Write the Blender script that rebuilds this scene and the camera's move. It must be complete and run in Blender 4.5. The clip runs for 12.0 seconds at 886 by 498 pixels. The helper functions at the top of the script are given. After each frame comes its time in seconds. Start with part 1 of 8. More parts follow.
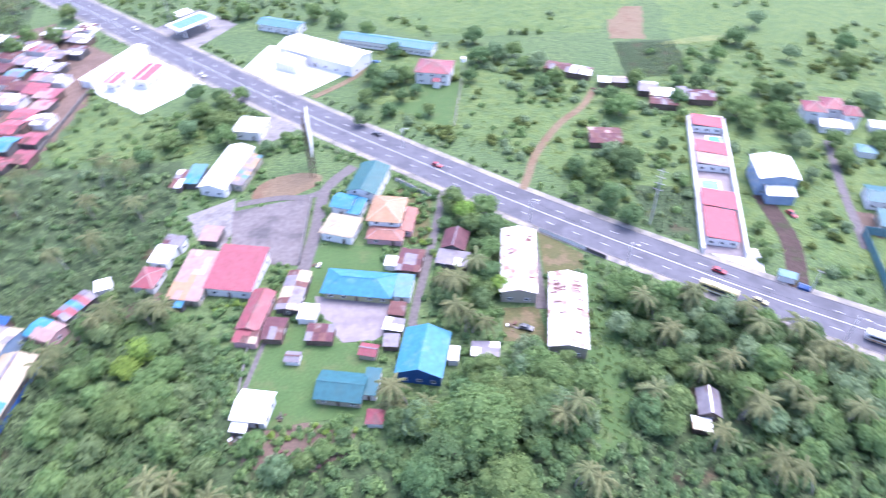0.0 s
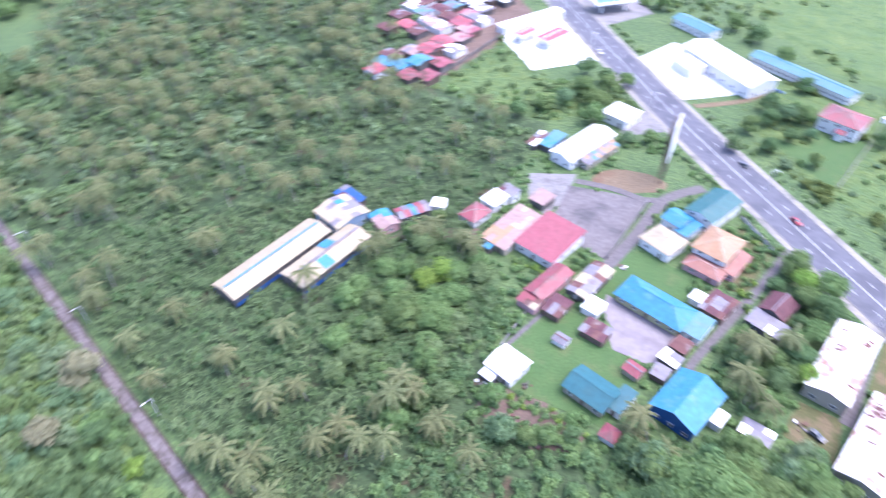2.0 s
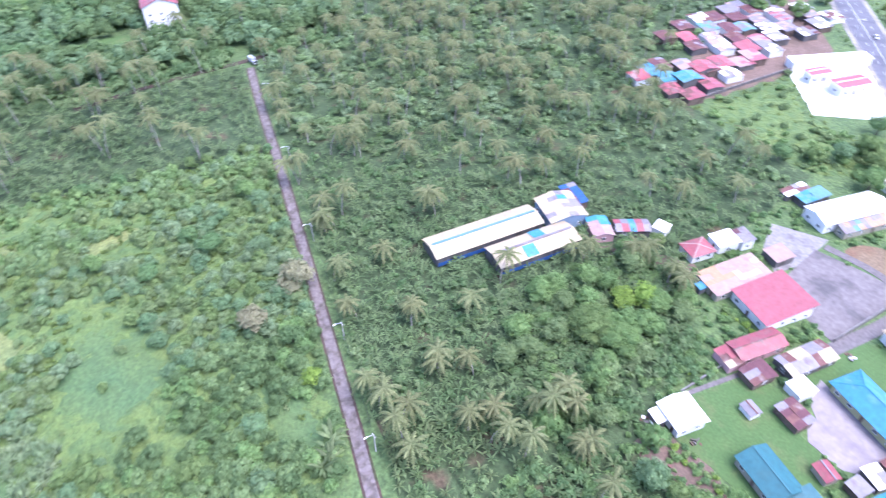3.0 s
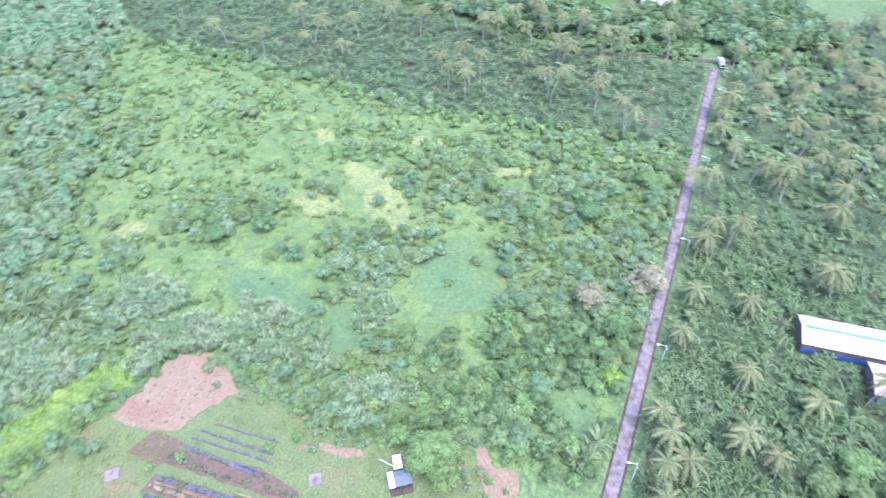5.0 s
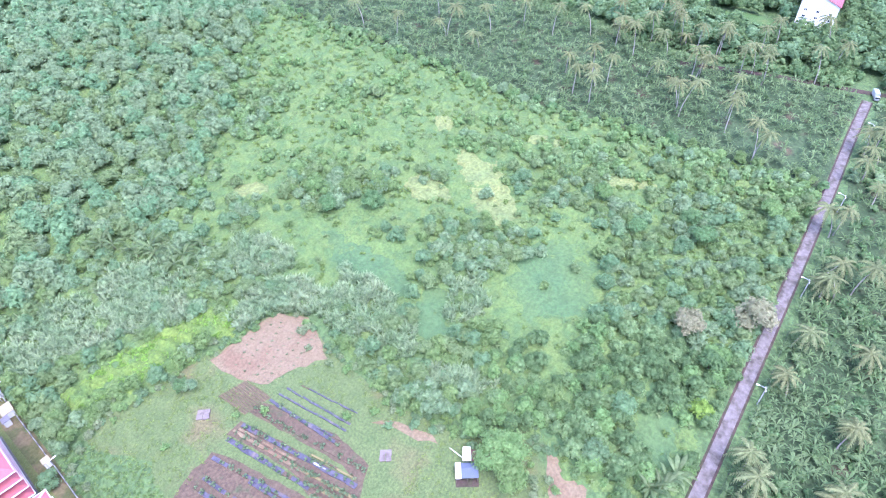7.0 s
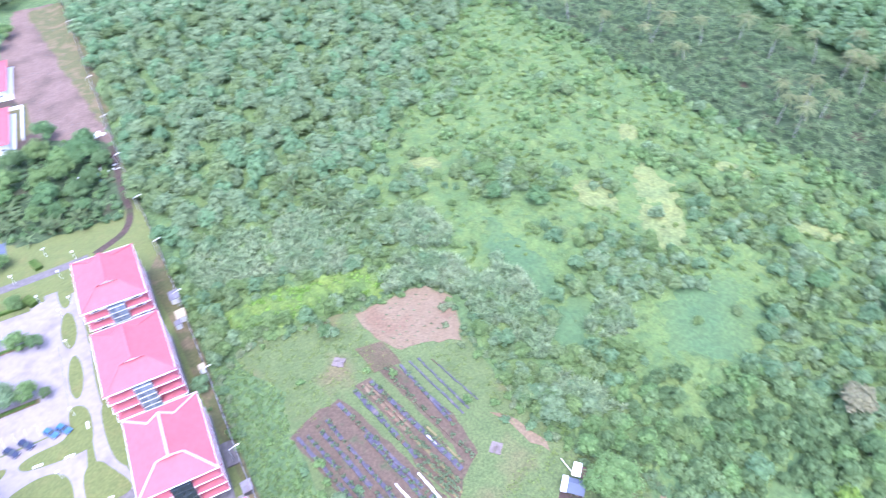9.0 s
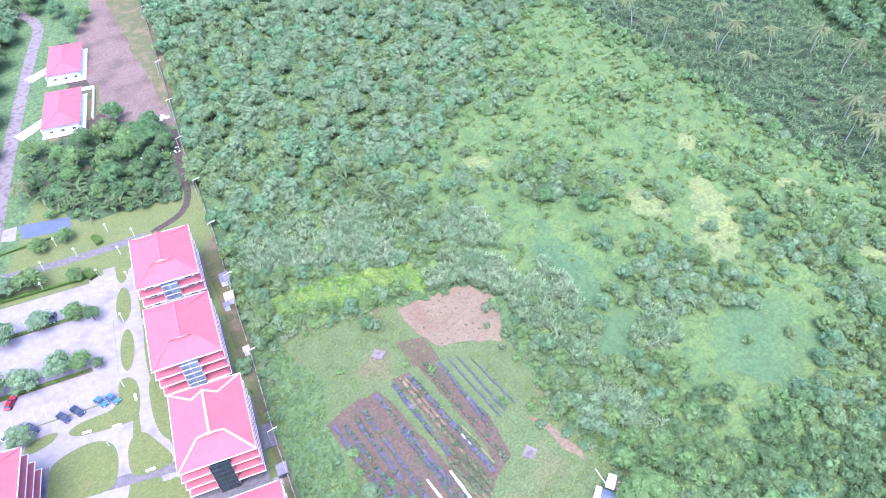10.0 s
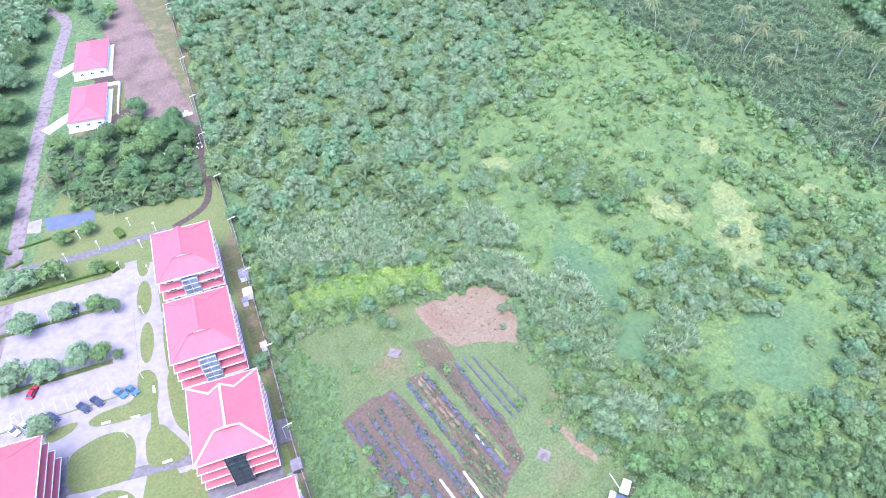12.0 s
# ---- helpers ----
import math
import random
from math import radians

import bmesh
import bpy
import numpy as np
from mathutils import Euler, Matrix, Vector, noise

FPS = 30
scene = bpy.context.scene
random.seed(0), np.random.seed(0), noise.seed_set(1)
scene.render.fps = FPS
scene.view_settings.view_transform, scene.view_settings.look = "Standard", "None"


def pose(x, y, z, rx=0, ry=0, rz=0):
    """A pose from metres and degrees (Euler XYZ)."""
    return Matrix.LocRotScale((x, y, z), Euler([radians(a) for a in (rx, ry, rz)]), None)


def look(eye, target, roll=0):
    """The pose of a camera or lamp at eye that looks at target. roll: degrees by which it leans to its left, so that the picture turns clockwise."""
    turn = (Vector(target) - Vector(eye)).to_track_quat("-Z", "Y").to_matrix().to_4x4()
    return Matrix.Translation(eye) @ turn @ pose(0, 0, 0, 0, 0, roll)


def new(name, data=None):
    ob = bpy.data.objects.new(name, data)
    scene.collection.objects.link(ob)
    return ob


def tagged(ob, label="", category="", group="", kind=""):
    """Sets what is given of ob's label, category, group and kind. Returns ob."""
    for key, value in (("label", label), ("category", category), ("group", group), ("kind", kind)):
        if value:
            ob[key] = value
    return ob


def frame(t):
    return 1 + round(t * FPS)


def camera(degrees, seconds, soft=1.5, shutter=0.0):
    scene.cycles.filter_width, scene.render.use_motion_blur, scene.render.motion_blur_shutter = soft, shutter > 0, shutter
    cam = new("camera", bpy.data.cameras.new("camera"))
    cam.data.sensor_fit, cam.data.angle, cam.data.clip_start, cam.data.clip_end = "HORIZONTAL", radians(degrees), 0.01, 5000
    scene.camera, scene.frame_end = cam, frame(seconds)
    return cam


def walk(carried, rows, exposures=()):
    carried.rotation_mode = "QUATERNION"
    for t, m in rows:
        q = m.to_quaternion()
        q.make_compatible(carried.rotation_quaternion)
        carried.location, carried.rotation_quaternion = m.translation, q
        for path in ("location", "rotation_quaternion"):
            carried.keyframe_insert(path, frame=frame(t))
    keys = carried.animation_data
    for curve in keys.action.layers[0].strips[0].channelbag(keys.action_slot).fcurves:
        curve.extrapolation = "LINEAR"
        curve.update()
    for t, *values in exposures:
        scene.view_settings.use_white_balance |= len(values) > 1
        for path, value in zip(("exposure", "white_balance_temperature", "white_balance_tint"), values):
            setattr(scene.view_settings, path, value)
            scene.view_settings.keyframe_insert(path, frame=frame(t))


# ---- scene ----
# camera: a drone that hangs at 150 m and pans to its left
cam = camera(68.0, 12.0, soft=1.1, shutter=0.65)
PATH = [
    (0.0, pose(0, 0, 150, 47.53, 1.44, -0.00)),
    (0.5, pose(0, 0, 150, 47.50, 1.36, 10.43)),
    (1.0, pose(0, 0, 150, 47.50, 1.11, 22.38)),
    (1.5, pose(0, 0, 150, 47.47, 0.95, 27.83)),
    (2.0, pose(0, 0, 150, 47.41, 0.89, 36.27)),
    (2.5, pose(0, 0, 150, 47.24, 0.47, 51.60)),
    (2.7, pose(0, 0, 150, 47.16, 0.28, 56.39)),
    (4.3, pose(0, 0, 150, 46.61, 0.43, 84.14)),
    (4.5, pose(0, 0, 150, 46.47, 0.36, 92.57)),
    (5.0, pose(0, 0, 150, 46.20, 0.06, 103.30)),
    (5.5, pose(0, 0, 150, 46.06, 0.01, 107.70)),
    (6.0, pose(0, 0, 150, 45.93, 0.01, 111.56)),
    (6.5, pose(0, 0, 150, 45.81, 0.10, 114.27)),
    (6.7, pose(0, 0, 150, 45.78, 0.10, 114.86)),
    (8.3, pose(0, 0, 150, 45.51, 0.34, 121.38)),
    (8.5, pose(0, 0, 150, 45.43, 0.41, 124.78)),
    (9.0, pose(0, 0, 150, 45.30, 0.67, 133.53)),
    (9.5, pose(0, 0, 150, 45.25, 0.81, 137.89)),
    (10.0, pose(0, 0, 150, 45.27, 0.90, 138.98)),
    (10.5, pose(0, 0, 150, 45.28, 0.96, 139.67)),
    (11.0, pose(0, 0, 150, 45.30, 1.02, 140.22)),
    (11.5, pose(0, 0, 150, 45.29, 1.09, 140.61)),
    (12.0, pose(0, 0, 150, 45.31, 1.17, 140.89)),
]
walk(cam, PATH, [(0, 2.36, 5600, 27), (1.2, 2.28, 5550, 26), (2.2, 2.29, 5520, 25), (4.5, 2.68, 5310, 27), (8.3, 2.64, 5210, 25), (12, 2.53, 5250, 23.5)])

# ---- daylight: bright thin overcast ----
SUN_EL, SUN_AZ = 66.0, 48.0          # degrees; azimuth from +y towards +x
world = bpy.data.worlds.new("sky")
scene.world = world
world.use_nodes = True
wn = world.node_tree
sky = wn.nodes.new("ShaderNodeTexSky")
sky.sky_type, sky.sun_disc = "NISHITA", False
sky.sun_elevation, sky.sun_rotation = radians(SUN_EL), radians(SUN_AZ)
sky.air_density, sky.dust_density, sky.ozone_density = 1.0, 3.0, 1.5
background = wn.nodes["Background"]
wn.links.new(sky.outputs[0], background.inputs[0])
background.inputs[1].default_value = 0.15
sun = new("sun", bpy.data.lights.new("sun", "SUN"))
sun.data.energy, sun.data.angle, sun.data.color = 1.1, radians(50), (1.0, 0.97, 0.93)
sun_way = Vector((math.sin(radians(SUN_AZ)) * math.cos(radians(SUN_EL)), math.cos(radians(SUN_AZ)) * math.cos(radians(SUN_EL)), math.sin(radians(SUN_EL))))
sun.matrix_world = look(sun_way * 300, (0, 0, 0))


# ---- materials ----
def material(name, a, b, scale=1.0, rough=0.8, metal=0.0, bump=0.0, fine=8.0, c=None, c_scale=0.1, c_edge=(0.5, 0.62), island=0.0, thing_var=0.0, detail=5.0, spec=0.3, grain=0.0, grain_scale=1.1):
    """Two colours mixed by noise at a real-world scale (features per metre), a third in patches, varied by piece and by thing."""
    m = bpy.data.materials.new(name)
    m.use_nodes = True
    n, l = m.node_tree.nodes, m.node_tree.links
    p = n["Principled BSDF"]
    p.inputs["Roughness"].default_value, p.inputs["Metallic"].default_value = rough, metal
    p.inputs["Specular IOR Level"].default_value = spec
    geo = n.new("ShaderNodeNewGeometry")

    def noise_at(s, d=detail):
        t = n.new("ShaderNodeTexNoise")
        t.inputs["Scale"].default_value, t.inputs["Detail"].default_value = s, d
        l.new(geo.outputs["Position"], t.inputs["Vector"])
        return t.outputs["Fac"]

    def ramp(fac, lo, hi):
        r = n.new("ShaderNodeMapRange")
        r.inputs["From Min"].default_value, r.inputs["From Max"].default_value = lo, hi
        l.new(fac, r.inputs["Value"])
        return r.outputs["Result"]

    def mix(fac, x, y):
        t = n.new("ShaderNodeMix")
        t.data_type = "RGBA"
        l.new(fac, t.inputs["Factor"])
        for socket, value in ((t.inputs[6], x), (t.inputs[7], y)):
            if isinstance(value, tuple):
                socket.default_value = (*value, 1)
            else:
                l.new(value, socket)
        return t.outputs[2]

    colour = mix(ramp(noise_at(scale), 0.3, 0.7), a, b)
    if c:
        colour = mix(ramp(noise_at(c_scale, 4.0), *c_edge), colour, c)
    if grain:
        g = n.new("ShaderNodeHueSaturation")
        l.new(colour, g.inputs["Color"])
        r = n.new("ShaderNodeMapRange")
        r.inputs["From Min"].default_value, r.inputs["From Max"].default_value = 0.32, 0.68
        r.inputs["To Min"].default_value, r.inputs["To Max"].default_value = 1 - grain, 1 + grain
        l.new(noise_at(grain_scale, 8.0), r.inputs["Value"])
        l.new(r.outputs["Result"], g.inputs["Value"])
        colour = g.outputs["Color"]
    if island or thing_var:
        hsv = n.new("ShaderNodeHueSaturation")
        l.new(colour, hsv.inputs["Color"])
        total = None
        for amount, source in ((island, geo.outputs["Random Per Island"]), (thing_var, n.new("ShaderNodeObjectInfo").outputs["Random"])):
            if amount:
                r = n.new("ShaderNodeMapRange")
                r.inputs["To Min"].default_value, r.inputs["To Max"].default_value = 1 - amount, 1 + amount
                l.new(source, r.inputs["Value"])
                if total is None:
                    total = r.outputs["Result"]
                else:
                    k = n.new("ShaderNodeMath")
                    k.operation = "MULTIPLY"
                    l.new(total, k.inputs[0]), l.new(r.outputs["Result"], k.inputs[1])
                    total = k.outputs[0]
        l.new(total, hsv.inputs["Value"])
        if thing_var:
            h = n.new("ShaderNodeMapRange")
            h.inputs["To Min"].default_value, h.inputs["To Max"].default_value = 0.5 - thing_var * 0.12, 0.5 + thing_var * 0.12
            l.new(n.new("ShaderNodeObjectInfo").outputs["Random"], h.inputs["Value"])
            l.new(h.outputs["Result"], hsv.inputs["Hue"])
        colour = hsv.outputs["Color"]
    l.new(colour, p.inputs["Base Color"])
    if bump:
        bp = n.new("ShaderNodeBump")
        bp.inputs["Distance"].default_value = bump
        l.new(noise_at(fine, 3.0), bp.inputs["Height"])
        l.new(bp.outputs["Normal"], p.inputs["Normal"])
    return m


def sheet_metal(name, a, b, stain, amount=(0.55, 0.75), rough=0.45, metal=0.0, grain=0.12):
    """Painted or bare corrugated sheet: ribs as relief, streaks and stains."""
    m = material(name, a, b, 0.35, rough, metal, c=stain, c_scale=0.3, c_edge=amount, island=0.06, grain=grain, grain_scale=0.8)
    n, l = m.node_tree.nodes, m.node_tree.links
    tc, wave, bp = n.new("ShaderNodeTexCoord"), n.new("ShaderNodeTexWave"), n.new("ShaderNodeBump")
    wave.inputs["Scale"].default_value = 1.6
    bp.inputs["Distance"].default_value, bp.inputs["Strength"].default_value = 0.02, 0.5
    l.new(tc.outputs["Object"], wave.inputs["Vector"])
    l.new(wave.outputs["Fac"], bp.inputs["Height"])
    l.new(bp.outputs["Normal"], n["Principled BSDF"].inputs["Normal"])
    return m


MEADOW = material("meadow", (0.057, 0.095, 0.032), (0.079, 0.116, 0.038), 0.05, 0.9, bump=0.5, fine=0.9, c=(0.042, 0.072, 0.026), c_scale=0.35, c_edge=(0.45, 0.7), detail=8, grain=0.35, grain_scale=0.9)
TALL_GRASS = material("tall_grass_ground", (0.07, 0.11, 0.031), (0.092, 0.127, 0.036), 0.05, 0.9, bump=0.7, fine=0.9, c=(0.06, 0.1, 0.032), c_scale=0.24, c_edge=(0.44, 0.62), detail=8, grain=0.26, grain_scale=1.3)
YELLOW_GRASS = material("dry_yellow_grass", (0.135, 0.147, 0.047), (0.113, 0.137, 0.046), 0.2, 0.9, bump=0.5, fine=0.9, c=(0.096, 0.123, 0.043), c_scale=0.09, c_edge=(0.42, 0.66), grain=0.34, grain_scale=1.0)
TEAL_GRASS = material("fine_blue_green_grass", (0.048, 0.089, 0.034), (0.058, 0.1, 0.037), 0.15, 0.9, bump=0.4, fine=1.0, c=(0.063, 0.1, 0.033), c_scale=0.06, c_edge=(0.42, 0.62), grain=0.22, grain_scale=1.0)
GARDEN_GRASS = material("rough_garden_grass", (0.066, 0.091, 0.03), (0.085, 0.108, 0.037), 0.25, 0.9, bump=0.3, fine=3, c=(0.107, 0.092, 0.042), c_scale=0.06, c_edge=(0.56, 0.7), grain=0.28, grain_scale=1.5)
LIME_GRASS = material("lime_green_creeper", (0.1, 0.139, 0.025), (0.075, 0.117, 0.025), 0.12, 0.9, bump=0.8, fine=0.9, c=(0.06, 0.098, 0.026), c_scale=0.1, grain=0.3, grain_scale=1.4)
LAWN = material("mown_lawn", (0.044, 0.086, 0.024), (0.055, 0.096, 0.027), 0.2, 0.9, bump=0.08, fine=4, c=(0.08, 0.099, 0.035), c_scale=0.15, c_edge=(0.55, 0.75), grain=0.16, grain_scale=1.3)
CAMPUS_LAWN = material("campus_lawn", (0.081, 0.096, 0.028), (0.094, 0.106, 0.031), 0.3, 0.9, bump=0.06, fine=5, c=(0.106, 0.104, 0.034), c_scale=0.2, c_edge=(0.54, 0.76), grain=0.16, grain_scale=1.5)
OLIVE_LAWN = material("worn_olive_lawn", (0.083, 0.076, 0.028), (0.062, 0.067, 0.023), 0.25, 0.9, bump=0.06, fine=4, c=(0.114, 0.087, 0.046), c_scale=0.2, grain=0.2, grain_scale=1.3)
# dark greens carry the shade in gaps between plants; brown patches are litter
UNDERWOOD = material("underwood_litter_and_shade", (0.029, 0.048, 0.018), (0.048, 0.073, 0.029), 0.3, 0.95, bump=0.3, fine=1.5, c=(0.064, 0.047, 0.027), c_scale=0.12, c_edge=(0.58, 0.72), grain=0.4, grain_scale=0.8)
DIRT = material("red_brown_earth", (0.105, 0.07, 0.054), (0.134, 0.092, 0.07), 0.3, 0.95, bump=0.15, fine=2, c=(0.08, 0.055, 0.04), c_scale=0.08, c_edge=(0.48, 0.66), grain=0.2, grain_scale=1.2)
PALE_DIRT = material("pale_bare_earth", (0.127, 0.09, 0.052), (0.147, 0.107, 0.066), 0.35, 0.95, bump=0.15, fine=2, c=(0.119, 0.07, 0.042), c_scale=0.09, c_edge=(0.52, 0.7), grain=0.22, grain_scale=1.2)
DARK_DIRT = material("damp_dark_earth", (0.04, 0.025, 0.021), (0.059, 0.039, 0.031), 0.4, 0.95, bump=0.2, fine=2, c=(0.035, 0.037, 0.017), c_scale=0.2, grain=0.3, grain_scale=1.0)
BED_SOIL = material("garden_bed_soil", (0.067, 0.045, 0.03), (0.087, 0.061, 0.041), 0.6, 0.95, bump=0.1, fine=3, c=(0.049, 0.057, 0.026), c_scale=0.3, c_edge=(0.56, 0.7), grain=0.3, grain_scale=1.4)
CONCRETE = material("weathered_concrete", (0.148, 0.137, 0.13), (0.176, 0.165, 0.159), 0.4, 0.85, bump=0.01, fine=6, c=(0.095, 0.088, 0.085), c_scale=0.16, c_edge=(0.5, 0.72), grain=0.15, grain_scale=0.8)
PAVING = material("pale_concrete_paving", (0.172, 0.149, 0.148), (0.191, 0.167, 0.165), 0.9, 0.8, bump=0.01, fine=5, c=(0.133, 0.113, 0.118), c_scale=0.17, c_edge=(0.5, 0.76), grain=0.1, grain_scale=0.5)
WHITE_LOT = material("bright_concrete_forecourt", (0.576, 0.552, 0.528), (0.624, 0.608, 0.584), 0.2, 0.8, c=(0.48, 0.456, 0.432), c_scale=0.08, c_edge=(0.55, 0.8))
OLD_YARD = material("stained_yard_slab", (0.108, 0.094, 0.09), (0.128, 0.113, 0.109), 0.3, 0.9, bump=0.02, fine=4, c=(0.07, 0.063, 0.064), c_scale=0.1, c_edge=(0.46, 0.7), grain=0.14, grain_scale=0.6)
GREY_PATH = material("grey_cobbled_path", (0.089, 0.079, 0.076), (0.109, 0.095, 0.094), 0.8, 0.9, bump=0.02, fine=4, grain=0.2, grain_scale=0.9)
LANE = material("mossy_concrete_lane", (0.102, 0.084, 0.079), (0.132, 0.113, 0.107), 0.5, 0.9, bump=0.02, fine=4, c=(0.062, 0.05, 0.042), c_scale=0.35, c_edge=(0.46, 0.66), grain=0.25, grain_scale=0.8)
ASPHALT = material("worn_asphalt", (0.081, 0.08, 0.09), (0.094, 0.093, 0.103), 0.25, 0.85, bump=0.01, fine=8, c=(0.068, 0.067, 0.077), c_scale=0.1, grain=0.08, grain_scale=0.5)
SHOULDER = material("dusty_concrete_shoulder", (0.197, 0.179, 0.157), (0.226, 0.207, 0.186), 0.3, 0.9, c=(0.113, 0.106, 0.089), c_scale=0.12, c_edge=(0.48, 0.66), grain=0.2, grain_scale=0.7)
PINK_SLAB = material("broken_pinkish_concrete", (0.127, 0.101, 0.094), (0.155, 0.127, 0.117), 0.8, 0.9, c=(0.094, 0.073, 0.066), c_scale=0.5)
ROAD_PAINT = material("road_paint", (0.39, 0.39, 0.398), (0.3, 0.3, 0.307), 1.5, 0.7)
R_PINK = sheet_metal("red_tile_sheet", (0.277, 0.07, 0.079), (0.289, 0.078, 0.086), (0.273, 0.076, 0.084), rough=0.8, grain=0.05)
R_ROSE = sheet_metal("faded_red_painted_sheet", (0.197, 0.049, 0.06), (0.214, 0.06, 0.07), (0.188, 0.07, 0.073))
R_RED = sheet_metal("red_painted_sheet", (0.174, 0.04, 0.047), (0.197, 0.052, 0.057), (0.136, 0.07, 0.063), (0.5, 0.68))
R_BLUE = sheet_metal("sky_blue_painted_sheet", (0.025, 0.13, 0.215), (0.034, 0.15, 0.228), (0.08, 0.177, 0.228))
R_DEEPBLUE = sheet_metal("deep_blue_tarpaulin", (0.013, 0.053, 0.164), (0.02, 0.066, 0.181), (0.016, 0.039, 0.132))
R_CYAN = sheet_metal("pale_turquoise_sheet", (0.062, 0.147, 0.169), (0.076, 0.158, 0.178), (0.099, 0.141, 0.141))
R_TEAL = sheet_metal("teal_painted_sheet", (0.014, 0.073, 0.085), (0.02, 0.085, 0.093), (0.025, 0.076, 0.079))
R_GREEN = sheet_metal("dark_green_painted_sheet", (0.017, 0.073, 0.073), (0.023, 0.085, 0.082), (0.041, 0.087, 0.082))
R_WHITE = sheet_metal("bright_galvanised_sheet", (0.592, 0.576, 0.552), (0.632, 0.616, 0.596), (0.464, 0.416, 0.368), (0.58, 0.78))
R_SHED = sheet_metal("rust_streaked_white_sheet", (0.42, 0.399, 0.371), (0.476, 0.455, 0.427), (0.231, 0.133, 0.098), (0.53, 0.63))
R_CREAM = sheet_metal("cream_aged_sheet", (0.264, 0.214, 0.135), (0.288, 0.237, 0.153), (0.204, 0.16, 0.102), (0.58, 0.8), grain=0.08)
R_GREY = sheet_metal("dull_grey_sheet", (0.125, 0.112, 0.125), (0.152, 0.139, 0.149), (0.102, 0.074, 0.068))
R_RUST = sheet_metal("rusted_sheet", (0.083, 0.032, 0.029), (0.115, 0.055, 0.045), (0.16, 0.128, 0.118), (0.55, 0.7), 0.8)
R_DARKRUST = sheet_metal("dark_maroon_sheet", (0.066, 0.023, 0.028), (0.086, 0.033, 0.036), (0.109, 0.066, 0.066), (0.58, 0.75), 0.7)
R_ORANGE = sheet_metal("orange_clay_sheet", (0.254, 0.141, 0.07), (0.268, 0.162, 0.092), (0.24, 0.127, 0.07))
R_BRICK = sheet_metal("brick_red_sheet", (0.197, 0.078, 0.053), (0.219, 0.099, 0.07), (0.176, 0.07, 0.053))
R_SALMON = sheet_metal("faded_salmon_sheet", (0.223, 0.142, 0.122), (0.243, 0.169, 0.149), (0.203, 0.122, 0.102))
W_WHITE = material("white_render_wall", (0.555, 0.54, 0.51), (0.6, 0.585, 0.562), 0.5, 0.85, c=(0.45, 0.42, 0.375), c_scale=0.3, c_edge=(0.6, 0.8))
W_CREAM = material("cream_render_wall", (0.263, 0.237, 0.177), (0.282, 0.256, 0.196), 0.5, 0.85, c=(0.211, 0.188, 0.143), c_scale=0.3, c_edge=(0.6, 0.8))
W_YELLOW = material("pale_yellow_wall", (0.278, 0.263, 0.135), (0.293, 0.278, 0.158), 0.5, 0.85)
W_BLUE = material("pale_blue_wall", (0.18, 0.24, 0.312), (0.2, 0.259, 0.32), 0.5, 0.8, c=(0.144, 0.2, 0.28), c_scale=0.2)
W_PINK = material("pink_washed_wall", (0.393, 0.228, 0.228), (0.432, 0.266, 0.266), 0.5, 0.85)
W_GREY = material("bare_block_wall", (0.088, 0.08, 0.075), (0.109, 0.101, 0.093), 0.6, 0.9, bump=0.02, fine=5, c=(0.065, 0.057, 0.049), c_scale=0.3)
W_WOOD = material("weathered_board_wall", (0.094, 0.066, 0.047), (0.136, 0.099, 0.075), 1.2, 0.9, c=(0.066, 0.047, 0.033), c_scale=0.5)
TRIM = material("white_painted_trim", (0.624, 0.608, 0.592), (0.656, 0.64, 0.624), 1.0, 0.6)
GLASS = material("dark_window_glass", (0.02, 0.028, 0.035), (0.03, 0.04, 0.05), 0.5, 0.08, spec=0.6)
BLUE_GLASS = material("pale_louvre_glass", (0.141, 0.169, 0.197), (0.188, 0.211, 0.244), 0.8, 0.2, spec=0.6, c=(0.103, 0.117, 0.141), c_scale=0.6)
STEEL = material("galvanised_steel", (0.315, 0.315, 0.322), (0.364, 0.364, 0.371), 1.0, 0.5, 0.4)
POLE_GREY = material("spun_concrete_pole", (0.3, 0.288, 0.276), (0.336, 0.324, 0.312), 1.0, 0.85)
RUBBER = material("black_rubber", (0.02, 0.02, 0.02), (0.03, 0.03, 0.03), 2.0, 0.8)
MULCH = material("violet_grey_plastic_mulch", (0.042, 0.038, 0.055), (0.072, 0.065, 0.09), 0.9, 0.4, c=(0.095, 0.072, 0.069), c_scale=0.5, c_edge=(0.58, 0.68), grain=0.3, grain_scale=1.6)
WHITE_PLASTIC = material("white_plastic_film", (0.56, 0.56, 0.576), (0.48, 0.48, 0.496), 1.0, 0.5)
STRAW = material("straw_edging", (0.159, 0.13, 0.06), (0.127, 0.106, 0.046), 1.0, 0.9)
POOL_WATER = material("pool_water", (0.096, 0.3, 0.336), (0.132, 0.348, 0.378), 0.5, 0.05, spec=0.5)
COURT_BLUE = material("blue_grey_court", (0.06, 0.071, 0.099), (0.075, 0.086, 0.117), 0.4, 0.8)
BARK = material("grey_brown_bark", (0.066, 0.052, 0.04), (0.094, 0.078, 0.061), 2.0, 0.9, bump=0.03, fine=6)
PALM_BARK = material("pale_palm_bark", (0.19, 0.172, 0.148), (0.235, 0.217, 0.192), 2.0, 0.9)
STEM = material("banana_stem", (0.075, 0.08, 0.028), (0.094, 0.08, 0.038), 1.5, 0.7)


